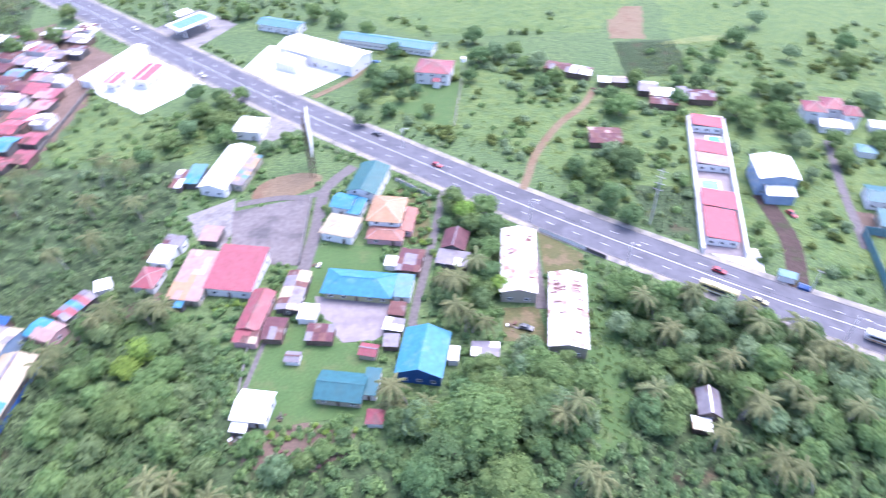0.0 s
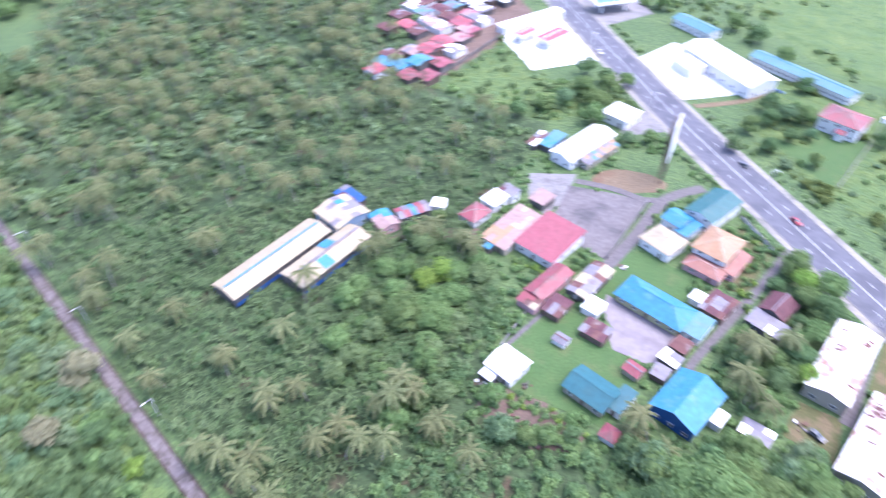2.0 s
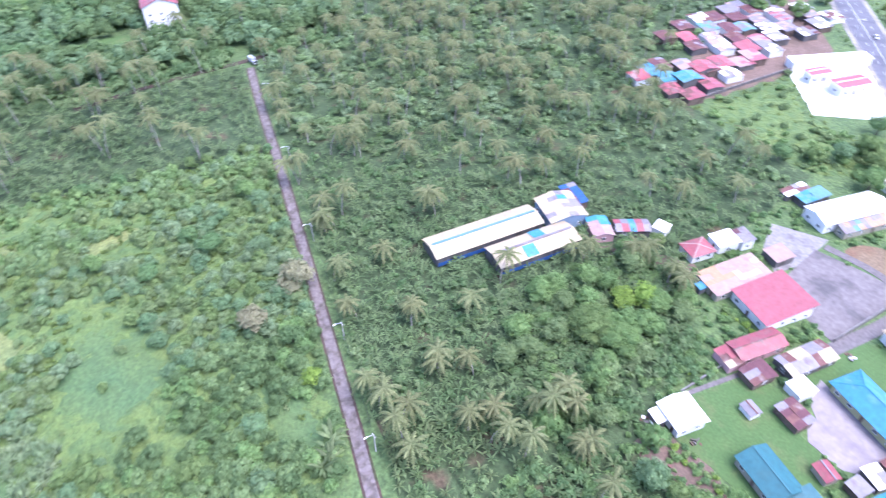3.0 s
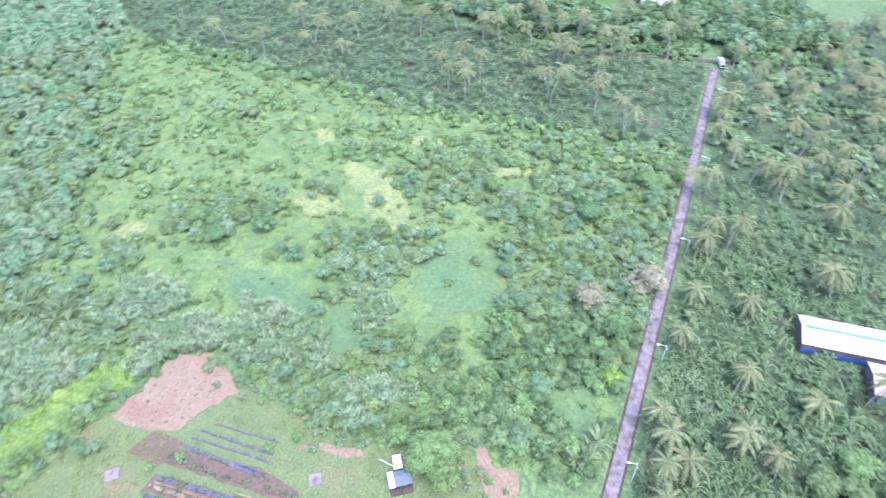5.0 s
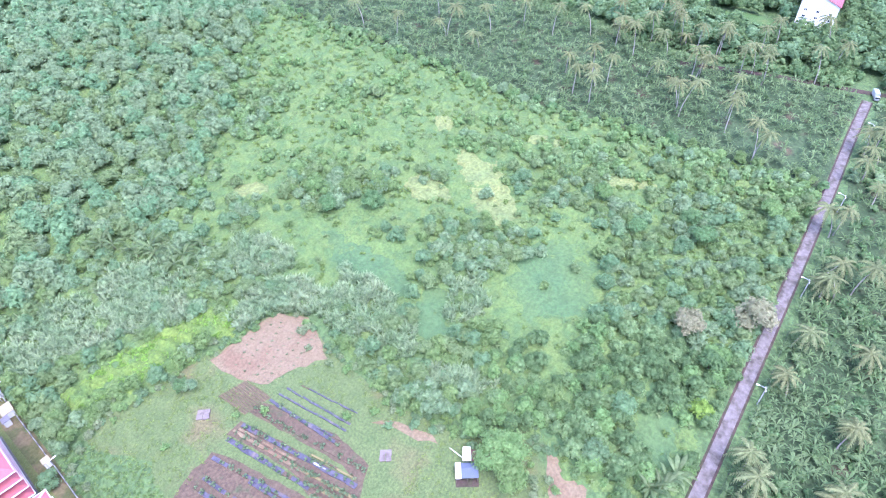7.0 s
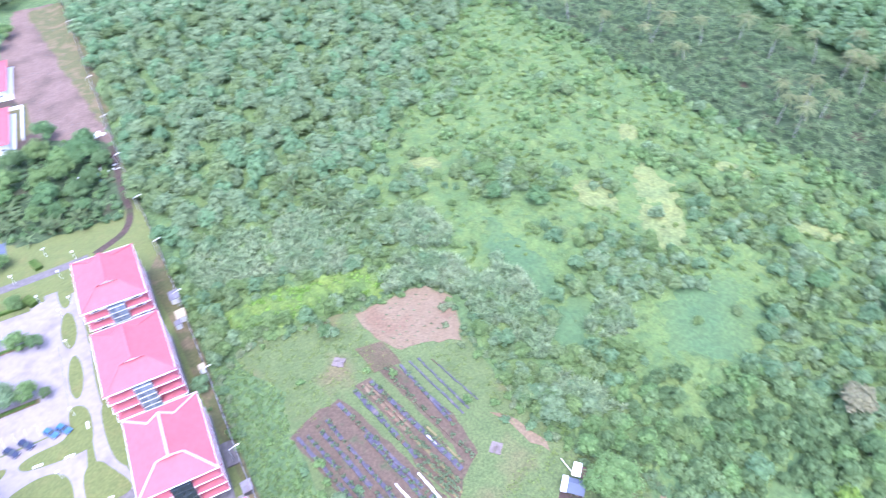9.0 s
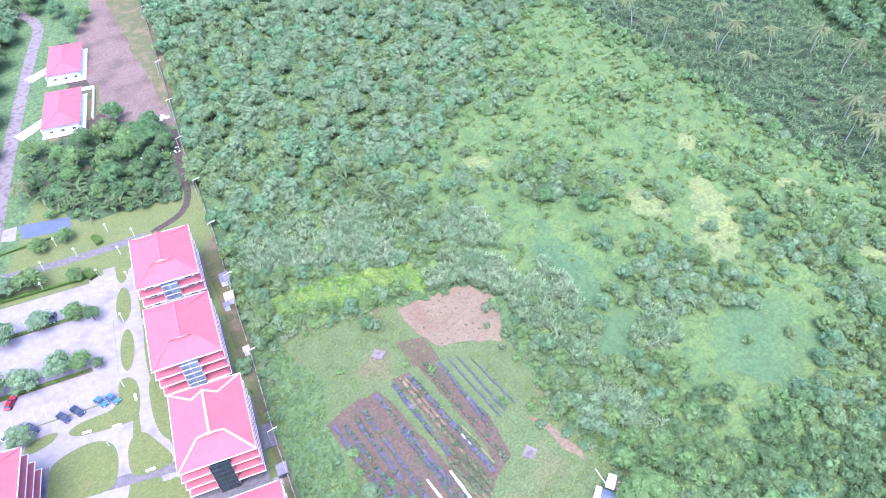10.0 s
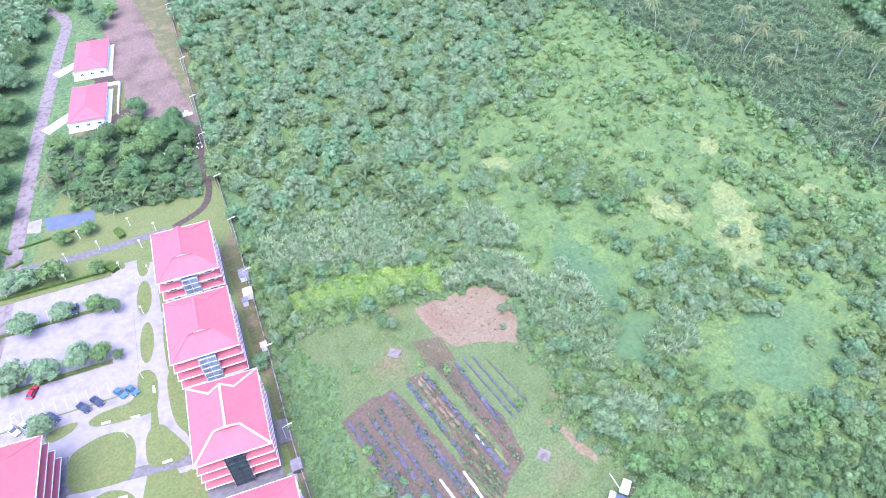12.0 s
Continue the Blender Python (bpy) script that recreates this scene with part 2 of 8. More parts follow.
def leaf(name, a, b, rough=0.75, island=0.15, thing_var=0.09, spec=0.08):
    """Foliage: light also passes through the blades."""
    m = material(name, a, b, 0.14, rough, island=island, thing_var=thing_var, detail=2.0, spec=spec, grain=0.2, grain_scale=1.2)
    n, l = m.node_tree.nodes, m.node_tree.links
    p, glow, mix = n["Principled BSDF"], n.new("ShaderNodeBsdfTranslucent"), n.new("ShaderNodeMixShader")
    l.new(p.inputs["Base Color"].links[0].from_socket, glow.inputs["Color"])
    mix.inputs[0].default_value = 0.42
    l.new(p.outputs[0], mix.inputs[1]), l.new(glow.outputs[0], mix.inputs[2])
    l.new(mix.outputs[0], n["Material Output"].inputs["Surface"])
    return m


L_DARK = leaf("dark_green_foliage", (0.102, 0.166, 0.067), (0.131, 0.202, 0.083))
L_MID = leaf("mid_green_foliage", (0.13, 0.199, 0.071), (0.17, 0.243, 0.088), island=0.13)
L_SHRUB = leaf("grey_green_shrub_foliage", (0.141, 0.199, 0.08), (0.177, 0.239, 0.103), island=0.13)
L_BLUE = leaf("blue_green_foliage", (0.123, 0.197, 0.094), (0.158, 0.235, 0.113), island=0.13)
L_LIME = leaf("lime_green_foliage", (0.17, 0.265, 0.055), (0.205, 0.305, 0.065))
# paler and bluer than L_MID: distance haze is mixed into this leaf colour
L_WOOD = leaf("haze_paled_foliage", (0.161, 0.229, 0.115), (0.197, 0.266, 0.136), island=0.13)
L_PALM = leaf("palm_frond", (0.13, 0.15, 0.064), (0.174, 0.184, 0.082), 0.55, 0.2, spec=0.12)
L_BANANA = leaf("banana_leaf", (0.079, 0.119, 0.045), (0.117, 0.152, 0.065), 0.5, 0.24, spec=0.15)
L_BROWN = leaf("dry_brown_foliage", (0.215, 0.212, 0.118), (0.262, 0.25, 0.15), island=0.13)
L_REED = leaf("grey_green_reed", (0.156, 0.215, 0.102), (0.219, 0.259, 0.14), 0.7, 0.2, spec=0.06)
L_TUFT = leaf("fresh_grass_blade", (0.111, 0.154, 0.044), (0.136, 0.175, 0.052), 0.7, 0.25)
L_HEDGE = leaf("clipped_hedge_foliage", (0.069, 0.116, 0.028), (0.092, 0.139, 0.032))
L_CROP = leaf("vegetable_leaves", (0.111, 0.165, 0.083), (0.147, 0.199, 0.108))
L_CREEPER = leaf("lime_creeper_blades", (0.122, 0.197, 0.037), (0.154, 0.228, 0.045), 0.7, 0.25)


# ---- building blocks ----
FOOT, STRIPS, CLEAR = [], [], []      # footprints, roads and clearings that plants keep off


def box(bm, x, y, z, sx, sy, sz, turn=0.0, bevel=0.0):
    """A box whose base centre is (x, y, z)."""
    geom = bmesh.ops.create_cube(bm, size=1.0)["verts"]
    bmesh.ops.transform(bm, verts=geom, matrix=Matrix.Translation((x, y, z + sz / 2)) @ Matrix.Rotation(radians(turn), 4, "Z") @ Matrix.Diagonal((sx, sy, sz, 1)))
    if bevel:
        edges = list({e for v in geom for e in v.link_edges})
        bmesh.ops.bevel(bm, geom=edges, offset=bevel, segments=2, affect="EDGES")


def beam(bm, p, q, w, h=None):
    """A bar of rectangular section from p to q."""
    p, q = Vector(p), Vector(q)
    geom = bmesh.ops.create_cube(bm, size=1.0)["verts"]
    d = q - p
    turn = d.to_track_quat("X", "Z").to_matrix().to_4x4()
    bmesh.ops.transform(bm, verts=geom, matrix=Matrix.Translation((p + q) / 2) @ turn @ Matrix.Diagonal((d.length, w, h or w, 1)))


def tube(bm, p, q, r1, r2=None, sides=8):
    p, q = Vector(p), Vector(q)
    d = q - p
    turn = d.to_track_quat("Z", "Y").to_matrix().to_4x4()
    bmesh.ops.create_cone(bm, cap_ends=True, segments=sides, radius1=r1, radius2=r1 if r2 is None else r2, depth=d.length, matrix=Matrix.Translation((p + q) / 2) @ turn)


def prism(bm, corners, thick):
    """A plate under the given upper face, or upright ones seen from the side."""
    top = [bm.verts.new(c) for c in corners]
    low = [bm.verts.new((c[0], c[1], c[2] - thick)) for c in corners]
    bm.faces.new(top)
    bm.faces.new(low[::-1])
    for i in range(len(top)):
        j = (i + 1) % len(top)
        bm.faces.new((top[j], top[i], low[i], low[j]))
    bmesh.ops.recalc_face_normals(bm, faces=bm.faces)


def mesh_of(name, bm, mat, smooth=False):
    me = bpy.data.meshes.new(name)
    bm.to_mesh(me)
    bm.free()
    me.materials.append(mat)
    if smooth:
        me.shade_smooth()
    return me


def part(name, bm, mat, parent, label="", smooth=False):
    me = bm if isinstance(bm, bpy.types.Mesh) else mesh_of(name, bm, mat, smooth)
    ob = new(name, me)
    ob.parent = parent
    if label:
        tagged(ob, label)
    return ob


def thing(name, label, category, x, y, turn=0.0, z=0.0, group="", kind=""):
    ob = new(name)
    ob.empty_display_size = 0.5
    ob.matrix_world = pose(x, y, z, 0, 0, turn)
    return tagged(ob, label, category, group, kind)


def one(name, bm, mat, label, category, group="", kind="", smooth=False):
    return tagged(new(name, mesh_of(name, bm, mat, smooth)), label, category, group, kind)


def covers(x, y, length, width, turn, margin=0.5):
    FOOT.append((x, y, length / 2 + margin, width / 2 + margin, math.cos(radians(turn)), math.sin(radians(turn))))


def inside(poly, x, y):
    hit = False
    for (ax, ay), (bx, by) in zip(poly, poly[1:] + poly[:1]):
        if (ay > y) != (by > y) and x < (bx - ax) * (y - ay) / (by - ay) + ax:
            hit = not hit
    return hit


def is_free(x, y, r=0.0, clear=True):
    for cx, cy, hl, hw, c, s in FOOT:
        dx, dy = x - cx, y - cy
        if abs(dx * c + dy * s) < hl + r and abs(dy * c - dx * s) < hw + r:
            return False
    for ax, ay, ux, uy, n, half in STRIPS:
        dx, dy = x - ax, y - ay
        if -r < dx * ux + dy * uy < n + r and abs(dy * ux - dx * uy) < half + r * 0.8:
            return False
    return not (clear and any(inside(p, x, y) for p in CLEAR))


def ring(x, y, rx, ry, turn=0.0, wobble=0.12, seed=0, n=40):
    """An uneven oval outline."""
    rng = random.Random(seed)
    phases = [(k, rng.uniform(0, 6.28), rng.uniform(0.4, 1.0) / k) for k in (2, 3, 5, 8)]
    c, s, out = math.cos(radians(turn)), math.sin(radians(turn)), []
    for i in range(n):
        a = 2 * math.pi * i / n
        f = 1 + wobble * sum(w * math.sin(k * a + p) for k, p, w in phases)
        u, v = rx * f * math.cos(a), ry * f * math.sin(a)
        out.append((x + u * c - v * s, y + u * s + v * c))
    return out


def uneven(poly, step=3.0, amount=0.8, seed=0):
    """The outline cut into short pieces and shaken, for natural borders."""
    rng, out = random.Random(seed), []
    for (ax, ay), (bx, by) in zip(poly, poly[1:] + poly[:1]):
        n = max(1, int(math.hypot(bx - ax, by - ay) / step))
        out += [(ax + (bx - ax) * i / n + rng.uniform(-amount, amount), ay + (by - ay) * i / n + rng.uniform(-amount, amount)) for i in range(n)]
    return out


def sheet(name, outline, z, mat, label, category="ground", thick=0.3, clear=False):
    """A level piece of ground with an edge of its own."""
    bm = bmesh.new()
    top = bm.faces.new([bm.verts.new((x, y, z)) for x, y in outline])
    low = bmesh.ops.extrude_face_region(bm, geom=[top])
    bmesh.ops.translate(bm, verts=[v for v in low["geom"] if isinstance(v, bmesh.types.BMVert)], vec=(0, 0, -thick))
    bmesh.ops.recalc_face_normals(bm, faces=bm.faces)
    bmesh.ops.triangulate(bm, faces=[f for f in bm.faces if len(f.verts) > 4])
    if clear:
        CLEAR.append(list(outline))
    return one(name, bm, mat, label, category, kind="structure")


def offset_line(points, off):
    out = []
    for i, (x, y) in enumerate(points):
        a, b = points[max(0, i - 1)], points[min(len(points) - 1, i + 1)]
        d = math.hypot(b[0] - a[0], b[1] - a[1])
        out.append((x - (b[1] - a[1]) / d * off, y + (b[0] - a[0]) / d * off))
    return out


def smooth_line(points, step=4.0):
    """Catmull-Rom through the given points."""
    out, p = [], [points[0], *points, points[-1]]
    for i in range(1, len(p) - 2):
        n = max(1, int(math.dist(p[i], p[i + 1]) / step))
        for k in range(n):
            t = k / n
            out.append(tuple(0.5 * (2 * p[i][j] + (p[i + 1][j] - p[i - 1][j]) * t + (2 * p[i - 1][j] - 5 * p[i][j] + 4 * p[i + 1][j] - p[i + 2][j]) * t * t + (3 * p[i][j] - p[i - 1][j] - 3 * p[i + 1][j] + p[i + 2][j]) * t ** 3) for j in (0, 1)))
    return out + [points[-1]]


def keep_off(line, half):
    for (ax, ay), (bx, by) in zip(line, line[1:]):
        n = math.dist((ax, ay), (bx, by))
        STRIPS.append((ax, ay, (bx - ax) / n, (by - ay) / n, n, half))


def strip(name, line, left, right, z, mat, label="", category="road", thick=0.3, kind="structure", parent=None):
    """A band along a line, from its left to its right offset."""
    bm = bmesh.new()
    a, b = offset_line(line, left), offset_line(line, right)
    rows = [[bm.verts.new((*p, h)) for p in side] for side, h in ((a, z), (b, z), (b, z - thick), (a, z - thick))]
    for i in range(len(line) - 1):
        for k in range(4):
            m = (k + 1) % 4
            bm.faces.new((rows[k][i], rows[k][i + 1], rows[m][i + 1], rows[m][i]))
    for i in (0, -1):
        bm.faces.new([rows[k][i] for k in range(4)])
    bmesh.ops.recalc_face_normals(bm, faces=bm.faces)
    if parent:
        return part(name, bm, mat, parent)
    return one(name, bm, mat, label, category, kind=kind)


BOX_MESHES = {}


def shared_box(name, sx, sy, sz, mat):
    key = (name, round(sx, 2), round(sy, 2), round(sz, 2), mat.name)
    if key not in BOX_MESHES:
        bm = bmesh.new()
        box(bm, 0, 0, 0, sx, sy, sz)
        BOX_MESHES[key] = mesh_of(name, bm, mat)
    return BOX_MESHES[key]


def piece(name, me, parent, m):
    ob = new(name, me)
    ob.parent = parent
    ob.matrix_local = m
    return ob


def window(parent, x, y, z, turn, w=1.4, h=1.2, frame_mat=None, glass=None):
    """A framed pane on a wall whose outside faces local -y of the turn."""
    fm = frame_mat or TRIM
    key = ("window", w, h, fm.name)
    if key not in BOX_MESHES:
        bm = bmesh.new()
        for s in (-1, 1):
            box(bm, s * w / 2, 0, 0, 0.1, 0.14, h)
            box(bm, 0, 0, (s + 1) / 2 * (h - 0.1), w - 0.1, 0.14, 0.1)
        box(bm, 0, 0, 0.1, 0.06, 0.1, h - 0.2)
        BOX_MESHES[key] = mesh_of("window", bm, fm)
    ob = piece("window", BOX_MESHES[key], parent, pose(x, y, z, 0, 0, turn))
    piece("pane", shared_box("pane", w - 0.1, 0.04, h - 0.2, glass or GLASS), ob, pose(0, 0, 0.1))
    return ob


def wall_ring(parent, length, width, height, mat, t=0.2, z=0.0, name="wall"):
    bm = bmesh.new()
    for s in (-1, 1):
        box(bm, 0, s * (width - t) / 2, z, length, t, height)
        box(bm, s * (length - t) / 2, 0, z, t, width - 2 * t, height)
    return part(name, bm, mat, parent)


def openings(parent, length, width, z, mat=None, gap=4.0, door=True, w=1.4, h=1.2, glass=None):
    """Windows round the walls, and a door."""
    for side, (n, out, turn) in enumerate(((length, -width / 2, 0), (length, width / 2, 180), (width, length / 2, 90), (width, -length / 2, -90))):
        count = max(1, int(n / gap))
        for i in range(count):
            u = (i + 0.5) / count * n - n / 2
            x, y = (u, out) if turn in (0, 180) else (out, u)
            if door and side == 0 and i == count // 2:
                piece("door", shared_box("door", 1.0, 0.12, 2.1, W_WOOD), parent, pose(x, y - 0.02, z - 1.0 if z < 1.5 else 0, 0, 0, turn))
            else:
                window(parent, x, y, z, turn, w, h, mat, glass)


def roof_planes(style, length, width, eave, rise, over):
    """The upper faces of a roof and the lines of its ridge and hips."""
    a, b = length / 2 + over, width / 2 + over
    z, top = eave, eave + rise
    if style == "gable":
        return [[(-a, -b, z), (a, -b, z), (a, 0, top), (-a, 0, top)], [(a, b, z), (-a, b, z), (-a, 0, top), (a, 0, top)]], [((-a, 0, top), (a, 0, top))]
    if style == "hip":
        r = max(a - b, 0.05)
        return [[(-a, -b, z), (a, -b, z), (r, 0, top), (-r, 0, top)], [(a, b, z), (-a, b, z), (-r, 0, top), (r, 0, top)],
                [(a, -b, z), (a, b, z), (r, 0, top)], [(-a, b, z), (-a, -b, z), (-r, 0, top)]], \
            [((-r, 0, top), (r, 0, top))] + [((s * r, 0, top), (s * a, q * b, z)) for s in (-1, 1) for q in (-1, 1)]
    return [[(-a, -b, z), (a, -b, z), (a, b, z + rise), (-a, b, z + rise)]], []


def house(name, label, category, x, y, length, width, turn, eave, rise, style, roof_mat, wall_mat, over=0.5, cap=None, gap=4.0, windows=True, group="", sheets=None, seed=0, floors=1):
    """A small building: walls, openings, roof, ridge caps. sheets: metals of a patched roof, laid sheet by sheet."""
    top = thing(name, label, category, x, y, turn, group=group)
    covers(x, y, length, width, turn)
    l, w = length - 2 * over, width - 2 * over
    base = eave + (0.0 if style != "shed" else 0.0)
    wall_ring(top, l, w, base - 0.12, wall_mat)
    if style == "gable":
        for s in (-1, 1):
            bm = bmesh.new()
            h = rise * (w / 2) / (w / 2 + over)
            v = [(s * l / 2, -w / 2), (s * l / 2, w / 2)]
            q = [bm.verts.new((s * (l / 2 - d), yy, zz)) for d in (0, 0.18) for yy, zz in ((-w / 2, base - 0.12), (w / 2, base - 0.12), (0, base + h - 0.14))]
            bm.faces.new(q[:3]), bm.faces.new(q[3:])
            for i in range(3):
                j = (i + 1) % 3
                bm.faces.new((q[i], q[j], q[j + 3], q[i + 3]))
            bmesh.ops.recalc_face_normals(bm, faces=bm.faces)
            part("gable_wall", bm, wall_mat, top)
    elif style == "shed":
        bm = bmesh.new()
        box(bm, 0, w / 2 - 0.1, base - 0.12, l, 0.2, rise * 0.85)
        part("upper_wall", bm, wall_mat, top)
    if windows:
        for f in range(floors):
            openings(top, l, w, 1.0 + f * 3.1, gap=gap, door=f == 0, h=1.2)
    planes, lines = roof_planes(style, l, w, eave, rise, over)
    rng = random.Random(seed + int(abs(x) * 7 + abs(y)))
    if sheets:
        bm = bmesh.new()
        for p in planes:
            prism(bm, [(c[0] * 0.98, c[1] * 0.98, c[2] - 0.08) for c in p], 0.06)
        deck = part("roof", bm, sheets[0], top)
        for p in planes:
            if len(p) < 4:
                continue
            o, ex, ey = Vector(p[0]), Vector(p[1]) - Vector(p[0]), Vector(p[3]) - Vector(p[0])
            nx, ny = max(1, round(ex.length / 2.3)), max(1, round(ey.length / 3.0))
            sx, sy = ex.length / nx, ey.length / ny
            basis = Matrix((ex.normalized(), ey.normalized(), ex.cross(ey).normalized())).transposed().to_4x4()
            for i in range(nx):
                for j in range(ny):
                    if rng.random() < 0.04:
                        continue
                    mat = rng.choice(sheets)
                    me = shared_box("roof_sheet", sx * 1.04, sy * 1.06, 0.03, mat)
                    at = o + ex * ((i + 0.5) / nx) + ey * ((j + 0.5) / ny)
                    piece("roof_sheet", me, deck, Matrix.Translation(at) @ basis @ pose(0, 0, 0.02 + 0.03 * ((i + j) % 2) + rng.uniform(0, 0.03), rng.uniform(-1, 1), rng.uniform(-1, 1), rng.uniform(-2.5, 2.5)))
        return top
    for p in planes:
        bm = bmesh.new()
        prism(bm, p, 0.12)
        part("roof", bm, roof_mat, top)
    if cap and lines:
        for p, q in lines:
            bm = bmesh.new()
            beam(bm, (p[0], p[1], p[2] + 0.03), (q[0], q[1], q[2] + 0.03), 0.4, 0.1)
            part("ridge_cap", bm, cap, top)
    return top


# ---- ground, roads, fields ----
bm = bmesh.new()
bmesh.ops.create_grid(bm, x_segments=60, y_segments=60, size=2400)
one("ground", bm, MEADOW, "wide green meadow ground reaching the horizon", "ground", kind="structure")

ROAD = smooth_line([(-330, 478), (-250, 408), (-165, 337), (-75, 262), (-10, 213), (25, 187), (64, 160.5), (113, 129.5), (190, 88), (300, 40)], 5.0)
highway = strip("road", ROAD, 7.6, -7.6, 0.12, ASPHALT, "four-lane grey asphalt highway with white lane lines", "road")
keep_off(ROAD, 11.5)
for a, b in ((10.3, 7.6), (-7.6, -10.3)):
    strip("pavement", ROAD, a, b, 0.1, SHOULDER, "pale concrete shoulder along the highway", "pavement")
    k = 7.75 if a > 0 else -7.75
    strip("kerb", ROAD, k + 0.12, k - 0.12, 0.22, CONCRETE, "low concrete kerb beside the asphalt", "kerb", kind="structure")
strip("lane_line", ROAD, 0.17, -0.17, 0.128, ROAD_PAINT, "solid white centre line", "road marking", thick=0.01)
dash = smooth_line(ROAD, 1.5)
for off in (3.7, -3.7):
    line, run = offset_line(dash, off), 0.0
    for i in range(0, len(line) - 3, 6):
        (ax, ay), (bx, by) = line[i], line[i + 2]
        if -300 < ax < 240:
            piece("lane_dash", shared_box("lane_dash", 3.1, 0.22, 0.012, ROAD_PAINT), highway, pose((ax + bx) / 2, (ay + by) / 2, 0.121, 0, 0, math.degrees(math.atan2(by - ay, bx - ax))))

# the straight concrete lane through the plantations
CC = smooth_line([(-40, 14.6), (-81.5, 22.4), (-125.5, 30.0), (-175.7, 38.6), (-222.4, 46.3), (-266.7, 53.1), (-297, 58.4)], 6.0)
lane = strip("lane", CC, 1.55, -1.55, 0.1, LANE, "narrow weathered concrete lane between plantations", "road")
keep_off(CC, 2.4)
for a, b in ((2.2, 1.55), (-1.55, -2.2)):
    strip("lane_edge", CC, a, b, 0.06, DARK_DIRT, "muddy brown edge of the concrete lane", "verge")
CROSS = smooth_line([(-297, -20), (-303, 25), (-305, 62), (-312, 110)], 6.0)
# dark earth colour here stands for tree shade over the lane
strip("lane", CROSS, 1.7, -1.7, 0.09, DARK_DIRT, "crossing lane with tree shade put into its dark colour", "road")
for name, pts, half, mat, label in (
        ("path", [(-39, 213), (-46, 203), (-48.6, 194), (-48.5, 175), (-49.8, 155), (-50.5, 150)], 2.2, GREY_PATH, "grey concrete side lane from the highway"),
        ("path", [(-80, 190), (-66, 193.5), (-54, 194), (-47, 199)], 1.5, GREY_PATH, "grey concrete drive into the yard"),
        ("path", [(-4.5, 196), (-4.6, 190), (-7.8, 165), (-10.5, 148), (-13.0, 131), (-11, 126)], 1.3, GREY_PATH, "narrow dark concrete lane between houses"),
        ("path", [(26, 196), (29, 205), (33.8, 220), (45.5, 241), (57, 254.5), (64.6, 269)], 1.6, PALE_DIRT, "worn dirt track off the highway"),
        ("path", [(106, 139), (110, 152), (113, 165), (112.8, 179), (112, 190)], 3.2, DARK_DIRT, "muddy brown track to the blue building"),
        ("path", [(136, 160), (138, 169), (143, 194), (150.8, 224)], 1.6, GREY_PATH, "grey concrete path to the red-roofed house"),
        ("path", [(26.5, 168), (26.5, 150), (26.5, 136)], 1.8, GREY_PATH, "grey concrete drive between two sheds"),
        ("path", [(-56.6, 124.6), (-59, 106.7)], 0.7, GREY_PATH, "narrow pale concrete garden path"),
        ("path", [(-63, 268), (-47, 285), (-41, 300)], 1.6, PALE_DIRT, "dirt track beside the white hall")):
    line = smooth_line(pts, 3.0)
    strip(name, line, half, -half, 0.09 + 0.006 * (len(STRIPS) % 7), mat, label, "path")
    keep_off(line, half + 0.3)

# yards and open patches by the highway
LAWN_1 = [(-58, 107), (-55, 126), (-48, 131), (-37, 124), (-22, 123), (-24, 99), (-40, 97), (-50, 95)]
LAWN_2 = [(-50, 151), (-47, 165), (-43, 168), (-25, 165), (-22, 152), (-19, 147), (-42, 147), (-44, 138), (-48, 136)]
sheet("lawn", uneven(LAWN_1, 4, 0.5, 1), 0.05, LAWN, "mown green lawn between low houses", clear=True)
sheet("lawn", uneven(LAWN_2, 4, 0.5, 2), 0.05, LAWN, "mown green lawn behind the blue-roofed bungalow", clear=True)
sheet("yard", uneven([(-44, 143), (-20, 139.5), (-19.5, 128), (-24, 124.5), (-33, 124), (-36, 127), (-37, 131), (-41, 134)], 3, 0.4, 66), 0.08, PAVING, "broken stained concrete patio", "yard", clear=True)
sheet("yard", [(-80.5, 186), (-65, 191), (-52.2, 193.5), (-51.3, 157), (-62, 158), (-77, 168)], 0.07, OLD_YARD, "large dark-stained concrete yard with broken edge", "yard", clear=True)
sheet("yard", [(-97, 184), (-81.5, 194), (-78, 176), (-79, 165), (-90, 172)], 0.06, CONCRETE, "pale cracked concrete yard", "yard", clear=True)
sheet("bare_plot", ring(-63.5, 201, 13, 7.5, 25, 0.15, 3), 0.06, PALE_DIRT, "bare brown plot of dry grass and earth", clear=True)
sheet("grass_plot", uneven([(-75, 220), (-56, 226), (-42, 215), (-50, 203), (-72, 209)], 3, 0.6, 4), 0.04, MEADOW, "rough grass plot beside the highway", clear=True)
sheet("verge", uneven([(-22, 199), (-8, 192), (-9, 168), (-16, 166), (-17, 190)], 3, 0.5, 5), 0.05, OLIVE_LAWN, "worn garden strip beside the orange-roofed house")
sheet("grass_strip", uneven([(42, 160), (47, 156), (46, 135), (50, 115), (44, 86), (33, 86), (38, 118), (40, 135)], 4, 0.8, 6), 0.04, LAWN, "narrow strip of rough green grass between sheds and trees", clear=True)
sheet("grass_strip", [(29, 172), (43, 160), (41, 148.5), (29, 150)], 0.05, OLIVE_LAWN, "small worn lawn before the white shed", clear=True)
sheet("yard", uneven([(15, 137), (26, 137), (27, 122), (14, 124)], 3, 0.5, 7), 0.05, OLIVE_LAWN, "brown and green yard behind the white shed", clear=True)
